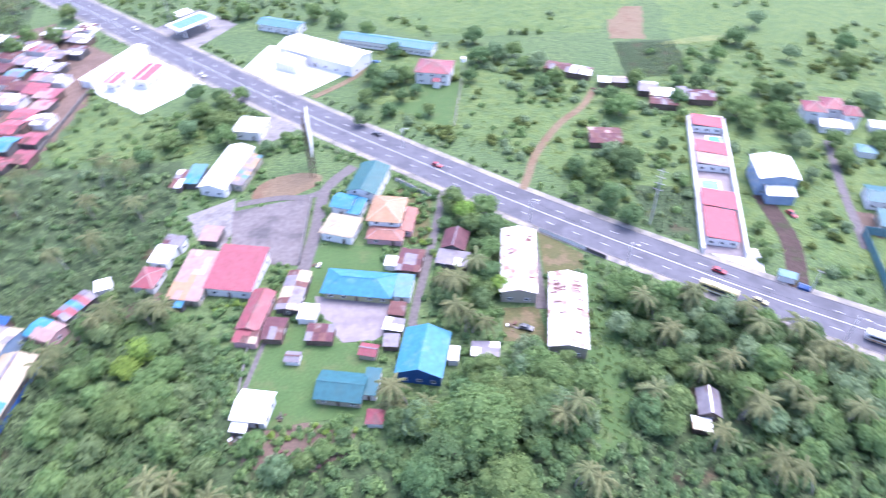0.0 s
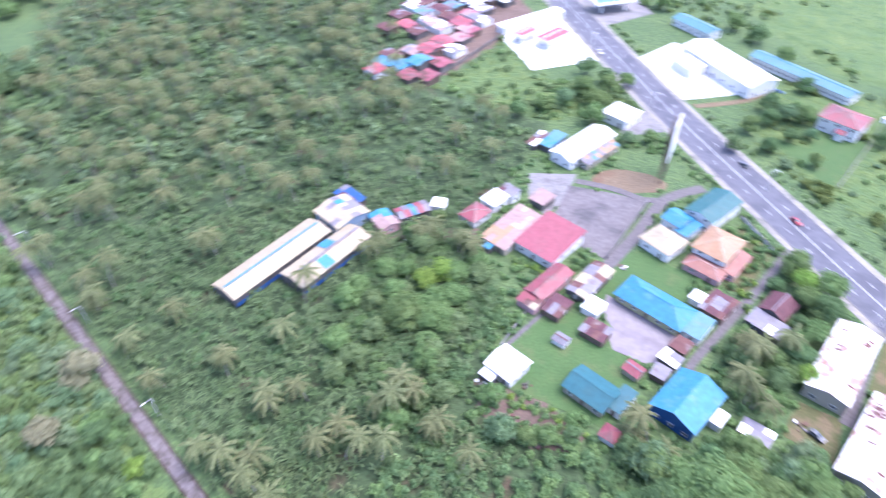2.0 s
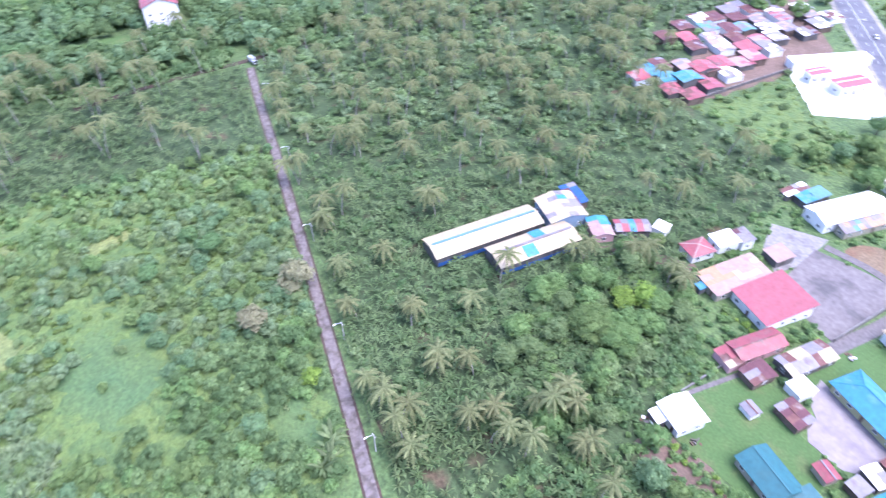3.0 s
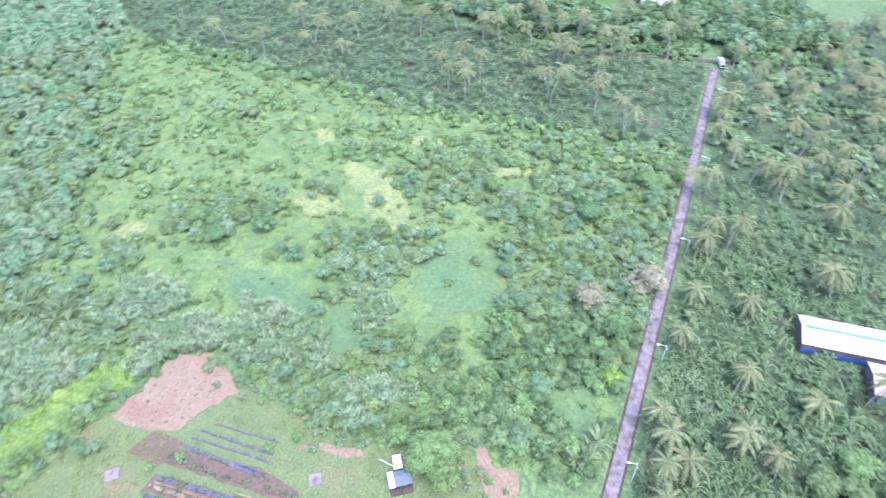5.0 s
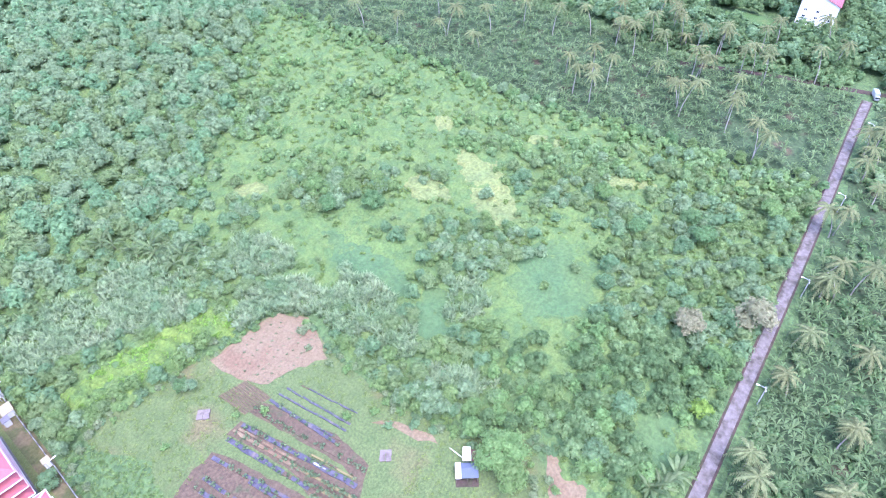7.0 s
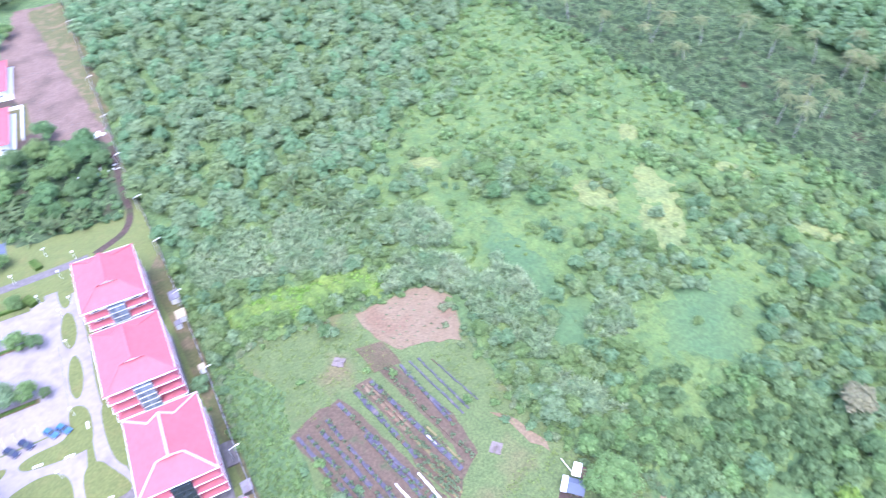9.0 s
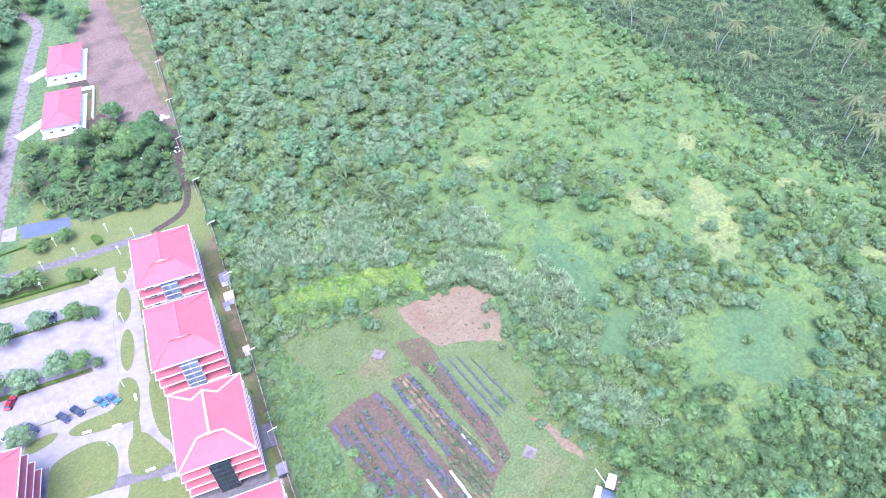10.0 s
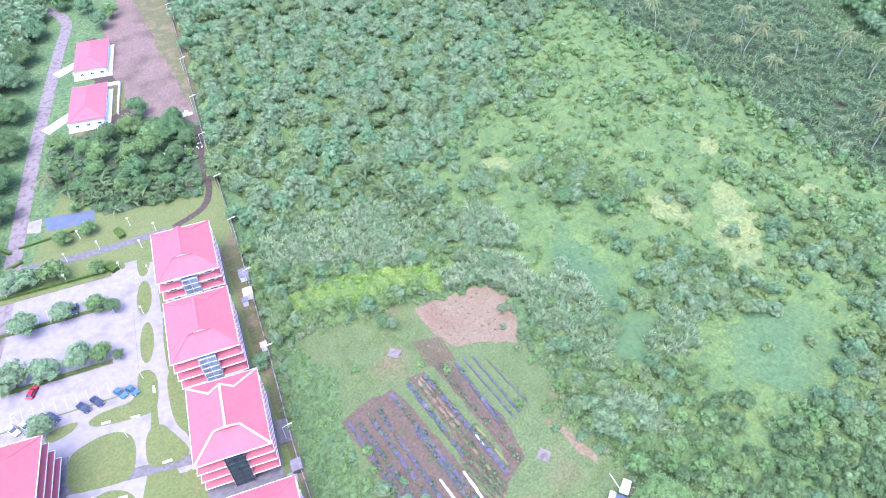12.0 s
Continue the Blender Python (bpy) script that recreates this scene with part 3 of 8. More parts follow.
sheet("bare_earth", uneven([(-57, 94), (-40, 97), (-26, 94), (-28, 86), (-42, 82), (-54, 84)], 3, 1.0, 8), 0.05, DIRT, "shaded red-brown earth under trees")
sheet("bare_earth", uneven([(-95, 146), (-88, 142), (-104, 130), (-116, 124), (-116, 130)], 3, 1.0, 9), 0.05, DIRT, "trodden red-brown earth by small houses")
sheet("forecourt", [(-104, 289), (-73, 266.5), (-44, 296), (-41, 303), (-94, 323)], 0.08, WHITE_LOT, "glaring white concrete forecourt of the large hall", "yard", clear=True)
sheet("forecourt", [(-163, 345), (-133, 318), (-117, 350), (-144, 372)], 0.08, CONCRETE, "pale concrete fuel station forecourt", "yard", clear=True)
sheet("forecourt", [(-169, 278), (-138, 256.5), (-117, 283), (-165, 324.5)], 0.08, WHITE_LOT, "glaring white concrete forecourt with red roofs", "yard", clear=True)
sheet("forecourt", [(-88, 247), (-76, 254), (-66, 241), (-79, 228)], 0.07, CONCRETE, "grey concrete yard before the white shop", "yard", clear=True)
sheet("forecourt", [(84.5, 156), (86.5, 163), (101.5, 161), (98.5, 147)], 0.09, WHITE_LOT, "white concrete entrance of the walled resort", "yard", clear=True)
sheet("shanty_ground", uneven([(-186, 212), (-170, 216), (-167, 280), (-170, 312), (-222, 356), (-240, 345), (-212, 270)], 5, 1.5, 10), 0.05, DIRT, "bare brown earth between crowded shacks")
sheet("garden_lawn", uneven([(-16, 262), (-12, 282), (6, 280), (-1, 238), (-14, 248), (-30, 262)], 3, 0.6, 11), 0.05, LAWN, "shady green garden lawn below the red-roofed house", clear=True)
sheet("crop_field", uneven([(84, 318), (113, 319), (114, 283), (81, 279)], 4, 0.6, 12), 0.04, UNDERWOOD, "dark green plot of low crops")
sheet("crop_field", uneven([(66, 197), (91, 196), (86, 163), (69, 171)], 4, 0.5, 13), 0.04, UNDERWOOD, "dark green kitchen plot behind the tall pole")
sheet("bare_field", uneven([(87, 362), (107, 361), (99, 320), (82, 322)], 4, 0.6, 14), 0.05, PALE_DIRT, "pale brown ploughed field", clear=True)
sheet("bare_field", ring(125, 318, 18, 3, 10, 0.3, 15), 0.05, YELLOW_GRASS, "strip of dry yellow grass")
sheet("far_meadow", uneven([(-20, 330), (80, 330), (86, 372), (110, 372), (260, 372), (420, 430), (300, 620), (-160, 620), (-120, 420)], 8, 3, 16), 0.03, TALL_GRASS, "open light green grassland")
sheet("far_meadow", uneven([(112, 315), (180, 275), (260, 270), (420, 300), (420, 428), (262, 370), (116, 368)], 8, 3, 17), 0.03, TALL_GRASS, "open light green grassland with scrub")
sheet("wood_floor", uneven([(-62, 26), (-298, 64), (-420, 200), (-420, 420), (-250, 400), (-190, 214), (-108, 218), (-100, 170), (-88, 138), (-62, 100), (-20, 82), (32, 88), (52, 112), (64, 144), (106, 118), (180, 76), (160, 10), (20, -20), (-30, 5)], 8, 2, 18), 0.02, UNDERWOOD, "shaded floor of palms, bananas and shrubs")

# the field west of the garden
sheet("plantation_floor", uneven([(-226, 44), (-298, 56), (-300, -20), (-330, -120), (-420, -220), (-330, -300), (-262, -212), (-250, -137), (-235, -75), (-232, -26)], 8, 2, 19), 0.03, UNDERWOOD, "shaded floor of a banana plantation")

# the kitchen garden
GARDEN = [(-31, -117), (-45, -118), (-71, -108.5), (-92, -100.5), (-97, -92), (-88, -77), (-80, -52), (-80, -32), (-88, -18), (-74, -6), (-50, -20), (-20, -50), (-8, -62), (-19, -78), (-28, -108)]
sheet("garden_ground", uneven(GARDEN, 4, 0.7, 50), 0.05, GARDEN_GRASS, "rough mown grass round vegetable beds", clear=True)
sheet("weed_strip", uneven([(-30, -119), (-37, -119), (-40, -99), (-33.5, -87), (-28, -66), (-12, -62), (-19, -78), (-25, -104)], 2.5, 1.0, 58), 0.06, MEADOW, "rank green weeds along the boundary fence")
sheet("bare_plot", uneven([(-70.5, -106), (-92, -100.5), (-95.5, -90), (-86, -77), (-79, -82), (-70, -88)], 2.5, 0.9, 51), 0.09, PALE_DIRT, "bare orange-brown plot with planting holes")
sheet("ploughed_plot", uneven([(-63, -96), (-70, -92.5), (-68.5, -83), (-61.2, -86.2)], 2.5, 0.3, 52), 0.1, BED_SOIL, "small ploughed plot with close furrows")
sheet("bed_soil", uneven([(-33.2, -87.5), (-41, -88.3), (-49.3, -87), (-49.8, -84), (-49.6, -62), (-49, -45), (-31, -42)], 2.5, 0.4, 53), 0.09, BED_SOIL, "brown soil of vegetable beds")
sheet("bed_soil", uneven([(-54.8, -86.8), (-59.4, -86), (-58.6, -66), (-57.4, -49), (-50, -45), (-49.5, -58), (-53.4, -66)], 2.5, 0.3, 54), 0.094, BED_SOIL, "brown soil of vegetable beds")
sheet("bed_soil", uneven([(-62.2, -86.5), (-66.6, -84), (-66.4, -62), (-62.6, -49.9), (-56.5, -48.2), (-59.8, -56), (-61.2, -70)], 2.5, 0.4, 55), 0.098, BED_SOIL, "brown soil of narrow vegetable beds")
sheet("bare_plot", uneven([(-73.6, -55.5), (-76.2, -51.2), (-76.6, -40), (-75.2, -37.2), (-74, -42), (-74.2, -49)], 2.0, 0.4, 56), 0.09, PALE_DIRT, "small bare flower bed")
sheet("bare_plot", uneven([(-84, -12), (-84.5, -1), (-74, 0.5), (-70, -5), (-75, -8)], 2.0, 0.6, 57), 0.09, PALE_DIRT, "bare brown patch near the hut")

# campus grounds
sheet("campus_lawn", uneven([(-46, -176), (-60, -226), (-48, -240), (-18, -250), (0, -222), (22, -184), (60, -196), (60, -40), (4, -50), (-15, -68), (-19.5, -86), (-29, -117)], 5, 0.2, 60), 0.05, CAMPUS_LAWN, "mown lawn of the campus", clear=True)
sheet("service_lawn", [(-45.5, -173), (-38.5, -147), (-29.5, -116), (-21.3, -89), (-17.5, -74), (-15.5, -74), (-24, -112), (-32, -142), (-37, -166)], 0.07, OLIVE_LAWN, "worn olive grass strip along the fence")


def campus(u, v):
    """Campus axes: u across towards +x, v away from the camera, from the corner of the car park."""
    return 3.5 + 0.956 * u - 0.292 * v, -131 - 0.292 * u - 0.956 * v


sheet("car_park", [campus(*p) for p in ((-0.5, 0), (52, 0), (52, 49), (-0.5, 49.5))], 0.08, PAVING, "pale stained concrete car park", "car park")
sheet("plaza", [campus(*p) for p in ((0.5, -0.5), (40, -0.5), (40, -36), (2, -36), (-1, -24), (-3, -6))], 0.074, PAVING, "pale concrete plaza paths", "pavement")
sheet("plaza", [campus(*p) for p in ((-0.6, 49), (-7.8, 49), (-8.4, 30), (-7.2, 10), (-4.5, -2), (-0.6, -2))], 0.087, PAVING, "pale concrete apron between car park and walkway", "pavement")
WALK = smooth_line([(-13.5, -180), (-10.5, -170), (-8.2, -160), (-8.7, -152), (-5.6, -143), (-2.8, -133), (-1.6, -124), (1.2, -114), (1.6, -106), (2, -100)], 2.0)
strip("path", WALK, 2.7, -2.7, 0.1, PAVING, "winding pale concrete walkway", "path")
for pts in (((-8.5, -154), (-12, -152), (-15, -147)), ((-9, -166), (-13, -164), (-18, -163)), ((-2, -128), (-5, -126), (-8, -124))):
    strip("path", smooth_line(list(pts), 2.0), 1.2, -1.2, 0.104, PAVING, "short pale concrete branch walk", "path")
strip("path", [(40, -119.5), (34, -117), (18, -110), (2, -103), (-3, -100.5)], 1.5, -1.5, 0.112, GREY_PATH, "grey-brown paved cross path", "path")


def rounded(poly, rounds=2):
    """The outline with its corners cut again and again."""
    for _ in range(rounds):
        poly = [(ax + (bx - ax) * t, ay + (by - ay) * t) for (ax, ay), (bx, by) in zip(poly, poly[1:] + poly[:1]) for t in (0.25, 0.75)]
    return poly


for poly in (
        [(28.5, -112.5), (25.5, -122), (22, -124), (14, -123.5), (9.8, -120), (9.6, -115), (12.5, -108.3), (15.5, -106.8), (20, -108.6)],
        [(7.0, -117.2), (2.6, -117.8), (1.2, -112.4), (-0.6, -105), (1.6, -103.2), (9.6, -105.8), (9.9, -109.5)],
        [(12.8, -102), (9.8, -103.4), (-0.6, -98.6), (-0.5, -90), (2.5, -84), (14, -90), (15.5, -97)],
        [(18.4, -129.8), (14, -130.4), (4.6, -127.6), (1.8, -136.6), (-1.4, -136.2), (-2.6, -132.4), (-0.6, -126), (1.6, -121.8), (4.6, -121.4), (17, -126.4)],
        [(28, -131.6), (25.7, -133.4), (18.6, -131.6), (20.6, -129.4), (24.5, -129), (27.5, -129.6)],
        [(-4.0, -130.5), (-6.8, -132.5), (-7.5, -122), (-2.4, -107.5), (0.2, -112.4), (-0.9, -120.4)],
        [(20.5, -108.6), (15.2, -104.2), (15, -98), (19, -94), (26, -100), (26, -107)]):
    mx, my = sum(p[0] for p in poly) / len(poly), sum(p[1] for p in poly) / len(poly)
    sheet("lawn_bed", [(mx + (x - mx) * 0.96, my + (y - my) * 0.96) for x, y in rounded(poly)], 0.13, CAMPUS_LAWN, "rounded mown lawn bed with a low edge")
for k, (x, y, half, wide) in enumerate(((-10.2, -162.2, 7.2, 2.2), (-4.4, -145, 7.7, 1.9), (-15.8, -177.7, 6.9, 2.0))):
    sheet("lawn_bed", ring(x, y, half, wide, 69, 0.04, 80 + k), 0.13, CAMPUS_LAWN, "long oval lawn bed by the walkway")
for v in (12.5, 34.5):
    sheet("median", [campus(*p) for p in ((6, v - 0.8), (48, v - 0.8), (48, v + 0.8), (6, v + 0.8))], 0.2, OLIVE_LAWN, "raised planted strip in the car park", "kerb")
sheet("median", [campus(*p) for p in ((5, 47.5), (48, 47.5), (48, 49.5), (5, 49.5))], 0.2, CAMPUS_LAWN, "planted edge of the car park", "kerb")
for v0, v1 in ((14.2, 18.8), (36.2, 40.6), (1.0, 5.4)):
    for i in range(14):
        u = 7 + i * 2.7
        a, b = campus(u, v0), campus(u + 0.9, v1)
        piece("bay_line", shared_box("bay_line", math.dist(a, b), 0.08, 0.01, ROAD_PAINT), bpy.data.objects["car_park"], pose((a[0] + b[0]) / 2, (a[1] + b[1]) / 2, 0.084, 0, 0, math.degrees(math.atan2(b[1] - a[1], b[0] - a[0]))))
DRIVE = smooth_line([(40, -150), (25, -184), (10.5, -222), (-10, -275), (-36, -338), (-50, -372), (-47, -395)], 4.0)
strip("road", DRIVE, 2.6, -2.6, 0.1, PINK_SLAB, "pale worn concrete campus drive", "road")
keep_off(DRIVE, 3.6)
strip("path", smooth_line([(-28, -187), (-12, -190.5), (6, -195.5), (17, -200)], 3.0), 1.6, -1.6, 0.09, GREY_PATH, "faint grey track across the lawn", "path")
TRACK = smooth_line([(-62, -240), (-58, -228), (-51.5, -210), (-48.5, -199), (-42, -190), (-30, -187)], 3.0)
strip("path", TRACK, 1.2, -1.2, 0.1, DARK_DIRT, "rutted brown dirt track by the fence", "path")
keep_off(TRACK, 1.5)
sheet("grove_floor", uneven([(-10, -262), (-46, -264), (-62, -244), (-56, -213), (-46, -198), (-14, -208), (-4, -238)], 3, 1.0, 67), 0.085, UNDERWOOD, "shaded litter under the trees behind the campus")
sheet("court", [(3, -221), (-12, -214), (-10, -207.5), (4, -213)], 0.09, COURT_BLUE, "blue-grey paved court", "court")
sheet("path", [(6, -214), (12, -218), (10, -223), (3.5, -221)], 0.095, PAVING, "pale concrete entry apron", "path")
sheet("building_site", uneven([(-52, -243), (-64, -243), (-84, -310), (-104, -384), (-84, -390), (-62, -350), (-44, -306), (-44, -262)], 4, 1.2, 62), 0.06, DIRT, "graded red-brown earth of a building site", clear=True)
sheet("building_site", uneven([(-42, -302), (-28, -294), (-20, -262), (-34, -256), (-44, -262), (-56, -345), (-48, -345), (-38, -322)], 4, 0.6, 63), 0.07, DARK_DIRT, "dark damp earth between two new houses", clear=True)
sheet("grass_strip", uneven([(-66, -254), (-73, -262), (-90, -318), (-108, -384), (-88, -384), (-76, -318)], 4, 1.0, 64), 0.07, OLIVE_LAWN, "worn dry grass along the fence", clear=True)
sheet("garden_lawn", uneven([(-20, -262), (-45, -272), (-52, -296), (-28, -292)], 4, 0.3, 65), 0.08, OLIVE_LAWN, "fenced olive lawn round a new house", clear=True)
sheet("path", [(-12, -278), (-25, -284), (-26.5, -280), (-13.5, -273)], 0.12, WHITE_LOT, "white concrete drive of a new house", "path")
sheet("path", [(-29, -322), (-42, -327), (-43.5, -323), (-30.5, -317)], 0.12, WHITE_LOT, "white concrete drive of a new house", "path")


# ---- houses by the highway ----
RUSTY = [R_RUST, R_RUST, R_DARKRUST, R_GREY, R_RUST]
PALE = [R_WHITE, R_GREY, R_WHITE, R_RUST]
house("bungalow", "long bungalow with a sky-blue hip roof and yellow walls", "house", -30, 145.1, 22.6, 11.2, -8, 3.4, 2.6, "hip", R_BLUE, W_YELLOW, 0.9, R_BLUE)
house("annex", "lean-to annex with a pale turquoise roof", "house", -15.9, 143.9, 5.6, 9.6, -8, 2.9, 0.8, "shed", R_CYAN, W_WHITE, 0.3)
teal = house("house", "low house with a teal gable roof and cream walls", "house", -31.3, 106.2, 13.4, 9.8, -8, 3.1, 1.8, "gable", R_TEAL, W_CREAM, 0.6, R_TEAL)
house("annex", "side wing with a teal shed roof beside the low house", "house", -23.2, 107.6, 4.4, 8.6, -8, 2.9, 0.9, "shed", R_TEAL, W_WHITE, 0.3)
house("house", "tall house with a bright blue gable roof and blue walls", "house", -9.1, 116.3, 16.5, 13.4, 81, 4.6, 2.8, "gable", R_BLUE, R_DEEPBLUE, 0.7, R_BLUE)
house("shed", "small white lean-to beside the blue house", "shed", -0.6, 117.2, 3, 5, -8, 2.6, 0.5, "shed", R_WHITE, W_WHITE, 0.2, windows=False)
house("house", "square cottage with a white metal roof", "house", -53.8, 99.9, 9.8, 9.8, -8, 3.8, 1.2, "gable", R_WHITE, W_WHITE, 0.7, R_WHITE)
house("annex", "ragged white porch roof on the square cottage", "porch", -56.6, 94.2, 4.6, 3.0, -8, 2.6, 0.4, "shed", R_WHITE, W_GREY, 0.2, windows=False)
house("shop_house", "wide house with a faded red sloping roof and white walls", "house", -69.9, 151.8, 16, 18.8, -8, 3.9, 2.0, "shed", R_ROSE, W_WHITE, 0.7)
house("annex", "patched wing with orange sheet roofing", "house", -84, 144.5, 11, 10.2, -8, 3.0, 1.0, "shed", R_ORANGE, W_CREAM, 0.4, sheets=[R_SALMON, R_SALMON, R_SALMON, R_ORANGE])
house("annex", "wing with a faded salmon roof", "house", -83, 155.4, 11, 11, -8, 3.3, 0.8, "shed", R_SALMON, W_WHITE, 0.4, sheets=[R_SALMON, R_SALMON, R_CREAM])
house("shed", "small shed with a pale salmon roof by the yard", "shed", -83.7, 170.8, 7, 7.4, -8, 2.8, 0.6, "shed", R_SALMON, W_GREY, 0.3, windows=False)
house("shed", "tiny lean-to with a blue sheet roof", "shed", -85.5, 138.2, 3, 2.6, -8, 2.3, 0.4, "shed", R_BLUE, W_GREY, 0.2, windows=False)
house("long_house", "long house with a rusty red roof", "house", -60.4, 134.5, 16.5, 7.4, 82, 3.4, 1.2, "gable", R_RED, W_PINK, 0.5, R_RUST)
house("shed", "shed end patched with rust-streaked white sheets", "shed", -61.3, 124.6, 7.2, 5.0, -8, 2.8, 0.7, "shed", R_RUST, W_PINK, 0.3, windows=False, sheets=[R_RUST, R_CREAM, R_WHITE, R_RED])
house("long_shed", "long shed under grey and rust-streaked roof sheets", "shed", -50.4, 142.9, 17, 7.4, 84, 3.0, 0.7, "gable", R_GREY, W_GREY, 0.3, sheets=[R_GREY, R_CREAM, R_GREY, R_RUST, R_CREAM])
house("shack", "small shack with a dark rusted roof", "shack", -53.6, 127.6, 6.4, 8.4, -5, 2.7, 0.7, "gable", R_RUST, W_WOOD, 0.3, sheets=[R_RUST, R_DARKRUST, R_RUST, R_GREY])
house("canopy", "white sheet canopy by the patio", "canopy", -44.6, 134.1, 5.6, 6.2, -6, 2.7, 0.3, "shed", R_WHITE, W_WHITE, 0.2, windows=False)
house("shack", "lean-to of striped rust and grey roof sheets", "shack", -39.8, 125.6, 8.2, 6.2, -4, 2.6, 0.5, "shed", R_RUST, W_WOOD, 0.3, windows=False, sheets=[R_DARKRUST, R_GREY, R_RUST])
house("hutch", "pale little shed on the lawn", "shed", -46.6, 117.5, 4.6, 4.0, -6, 1.9, 0.6, "gable", R_GREY, W_WHITE, 0.3, R_RUST, windows=False)
house("hut", "brick-coloured hut with a red roof", "hut", -25, 119.2, 5.4, 4.6, -12, 2.4, 0.9, "gable", R_RED, W_CREAM, 0.4, R_GREY, windows=False)
house("shack", "crooked little shack with a rusty roof", "shack", -18.7, 122.5, 4.6, 4.4, -5, 2.3, 0.5, "shed", R_RUST, W_WOOD, 0.2, windows=False, sheets=RUSTY)
house("shed", "shed with bright white roof sheets", "shed", -18.2, 128.4, 6.0, 4.6, -12, 2.6, 0.4, "shed", R_WHITE, W_GREY, 0.2, windows=False, sheets=PALE)
house("shack", "shack with a dark rusted roof beside the annex", "shack", -17.6, 134.7, 5.2, 5.2, -10, 2.6, 0.6, "shed", R_RUST, W_WOOD, 0.2, windows=False, sheets=RUSTY)
house("hut", "small hut with a red hip roof under trees", "hut", -21.4, 97, 5.0, 4.7, -4, 2.4, 1.2, "hip", R_RED, W_WHITE, 0.4, windows=False)
house("shack", "rambling shack of many rusted roof sheets", "shack", -14.3, 156.1, 8.1, 10.6, -10, 2.7, 0.6, "gable", R_RUST, W_WOOD, 0.3, sheets=[R_DARKRUST, R_RUST, R_DARKRUST, R_GREY])
house("canopy", "white sheet canopy beside the rusty shack", "canopy", -20.5, 155.9, 4.2, 4.6, -10, 2.5, 0.3, "shed", R_WHITE, W_WHITE, 0.2, windows=False)
house("row_house", "two-storey house with a dark green gable roof by the highway", "house", -31.3, 198.3, 18.5, 11.4, 76, 5.2, 1.7, "gable", R_GREEN, W_WHITE, 0.5, R_TEAL, floors=2)
house("house", "house with a bright blue roof", "house", -39.2, 186.2, 8, 8.6, -16, 4.0, 1.5, "gable", R_BLUE, W_WHITE, 0.5)
house("annex", "lower wing with a blue roof", "house", -34.4, 184, 5, 9, -16, 3.2, 0.8, "shed", R_BLUE, W_WHITE, 0.3)
house("house", "white house with a cream gable roof", "house", -38.9, 173.0, 12.2, 11, -16, 3.8, 1.6, "hip", R_CREAM, W_WHITE, 0.6, R_CREAM)
house("villa", "two-storey villa with an orange hip roof and cream walls", "house", -23.1, 178.7, 14.4, 12.4, 82, 6.0, 2.6, "hip", R_ORANGE, W_WHITE, 0.9, R_CREAM, floors=2)
house("porch", "wide porch with a brick-red hip roof", "porch", -23.2, 169.6, 13.0, 7.6, -8, 2.9, 1.4, "hip", R_BRICK, W_PINK, 0.6, R_SALMON)
house("porch", "side porch with a brick-red shed roof", "porch", -15.4, 176.5, 13, 4.0, 82, 2.8, 0.8, "shed", R_BRICK, W_PINK, 0.3)
house("house", "house with a dark maroon gable roof under trees", "house", 0.4, 165, 10, 8.4, 78, 3.2, 1.9, "gable", R_DARKRUST, W_GREY, 0.5, R_GREY)
house("annex", "grey sheet-roofed wings of the maroon house", "house", -0.5, 156.6, 10.5, 6.4, -14, 2.6, 0.6, "shed", R_GREY, W_GREY, 0.3, sheets=[R_GREY, R_GREY, R_WHITE])
for x, y, label in ((20.6, 153.2, "long storage shed with a bright white gable roof"), (33.4, 131.6, "long storage shed with a rust-streaked white gable roof")):
    long_shed = house("storage_shed", label, "shed", x, y, 30, 11.6, 85.5 if x < 30 else 83, 4.8, 1.4, "gable", R_SHED, W_CREAM, 0.5, R_WHITE, group="storage sheds")
    rng = random.Random(int(x))
    for i in range(26 if x > 30 else 8):
        u, s = rng.choice((rng.uniform(-13, 13), rng.gauss(8, 1.5), rng.gauss(8, 1.5))), rng.choice((-1, 1))
        w = rng.uniform(1.5, 4.0)
        v = rng.uniform(w / 2 + 0.4, 5.2 - w / 2)
        piece("roof_sheet", shared_box("roof_sheet", rng.choice((0.5, 0.8)), 2.2, 0.03, rng.choice((R_RUST, R_RUST, R_SALMON))), long_shed, pose(u, s * v, 4.85 + 1.4 * (1 - v / 5.8), s * -13.5, 0, rng.uniform(-3, 3)))
house("shack", "shack roofed with grey and dark maroon sheets", "shack", 8.4, 118.8, 8, 5.4, -4, 2.5, 0.6, "gable", R_DARKRUST, W_WOOD, 0.3, sheets=[R_DARKRUST, R_DARKRUST, R_GREY, R_WHITE], windows=False)
house("cottage", "small cottage with a steep grey sheet roof among palms", "house", 65.7, 99.3, 8.5, 6, 80, 3.0, 2.0, "gable", R_GREY, W_WOOD, 0.5, R_WHITE)
house("shed", "broken lean-to roof beside the cottage", "shed", 62.5, 93.5, 4, 5, 80, 2.0, 0.6, "shed", R_CREAM, W_WOOD, 0.3, windows=False, sheets=[R_CREAM, R_GREY, R_WHITE])
house("hall", "long building with a white metal roof", "house", -87.2, 209, 28.5, 11, 79, 4.2, 1.5, "gable", R_WHITE, W_WHITE, 0.5, R_WHITE)
house("annex", "side roofs in orange and grey sheets", "house", -79.5, 208, 20, 4.5, 79, 3.0, 0.7, "shed", R_GREY, W_CREAM, 0.3, sheets=[R_ORANGE, R_GREY, R_CYAN, R_GREY])
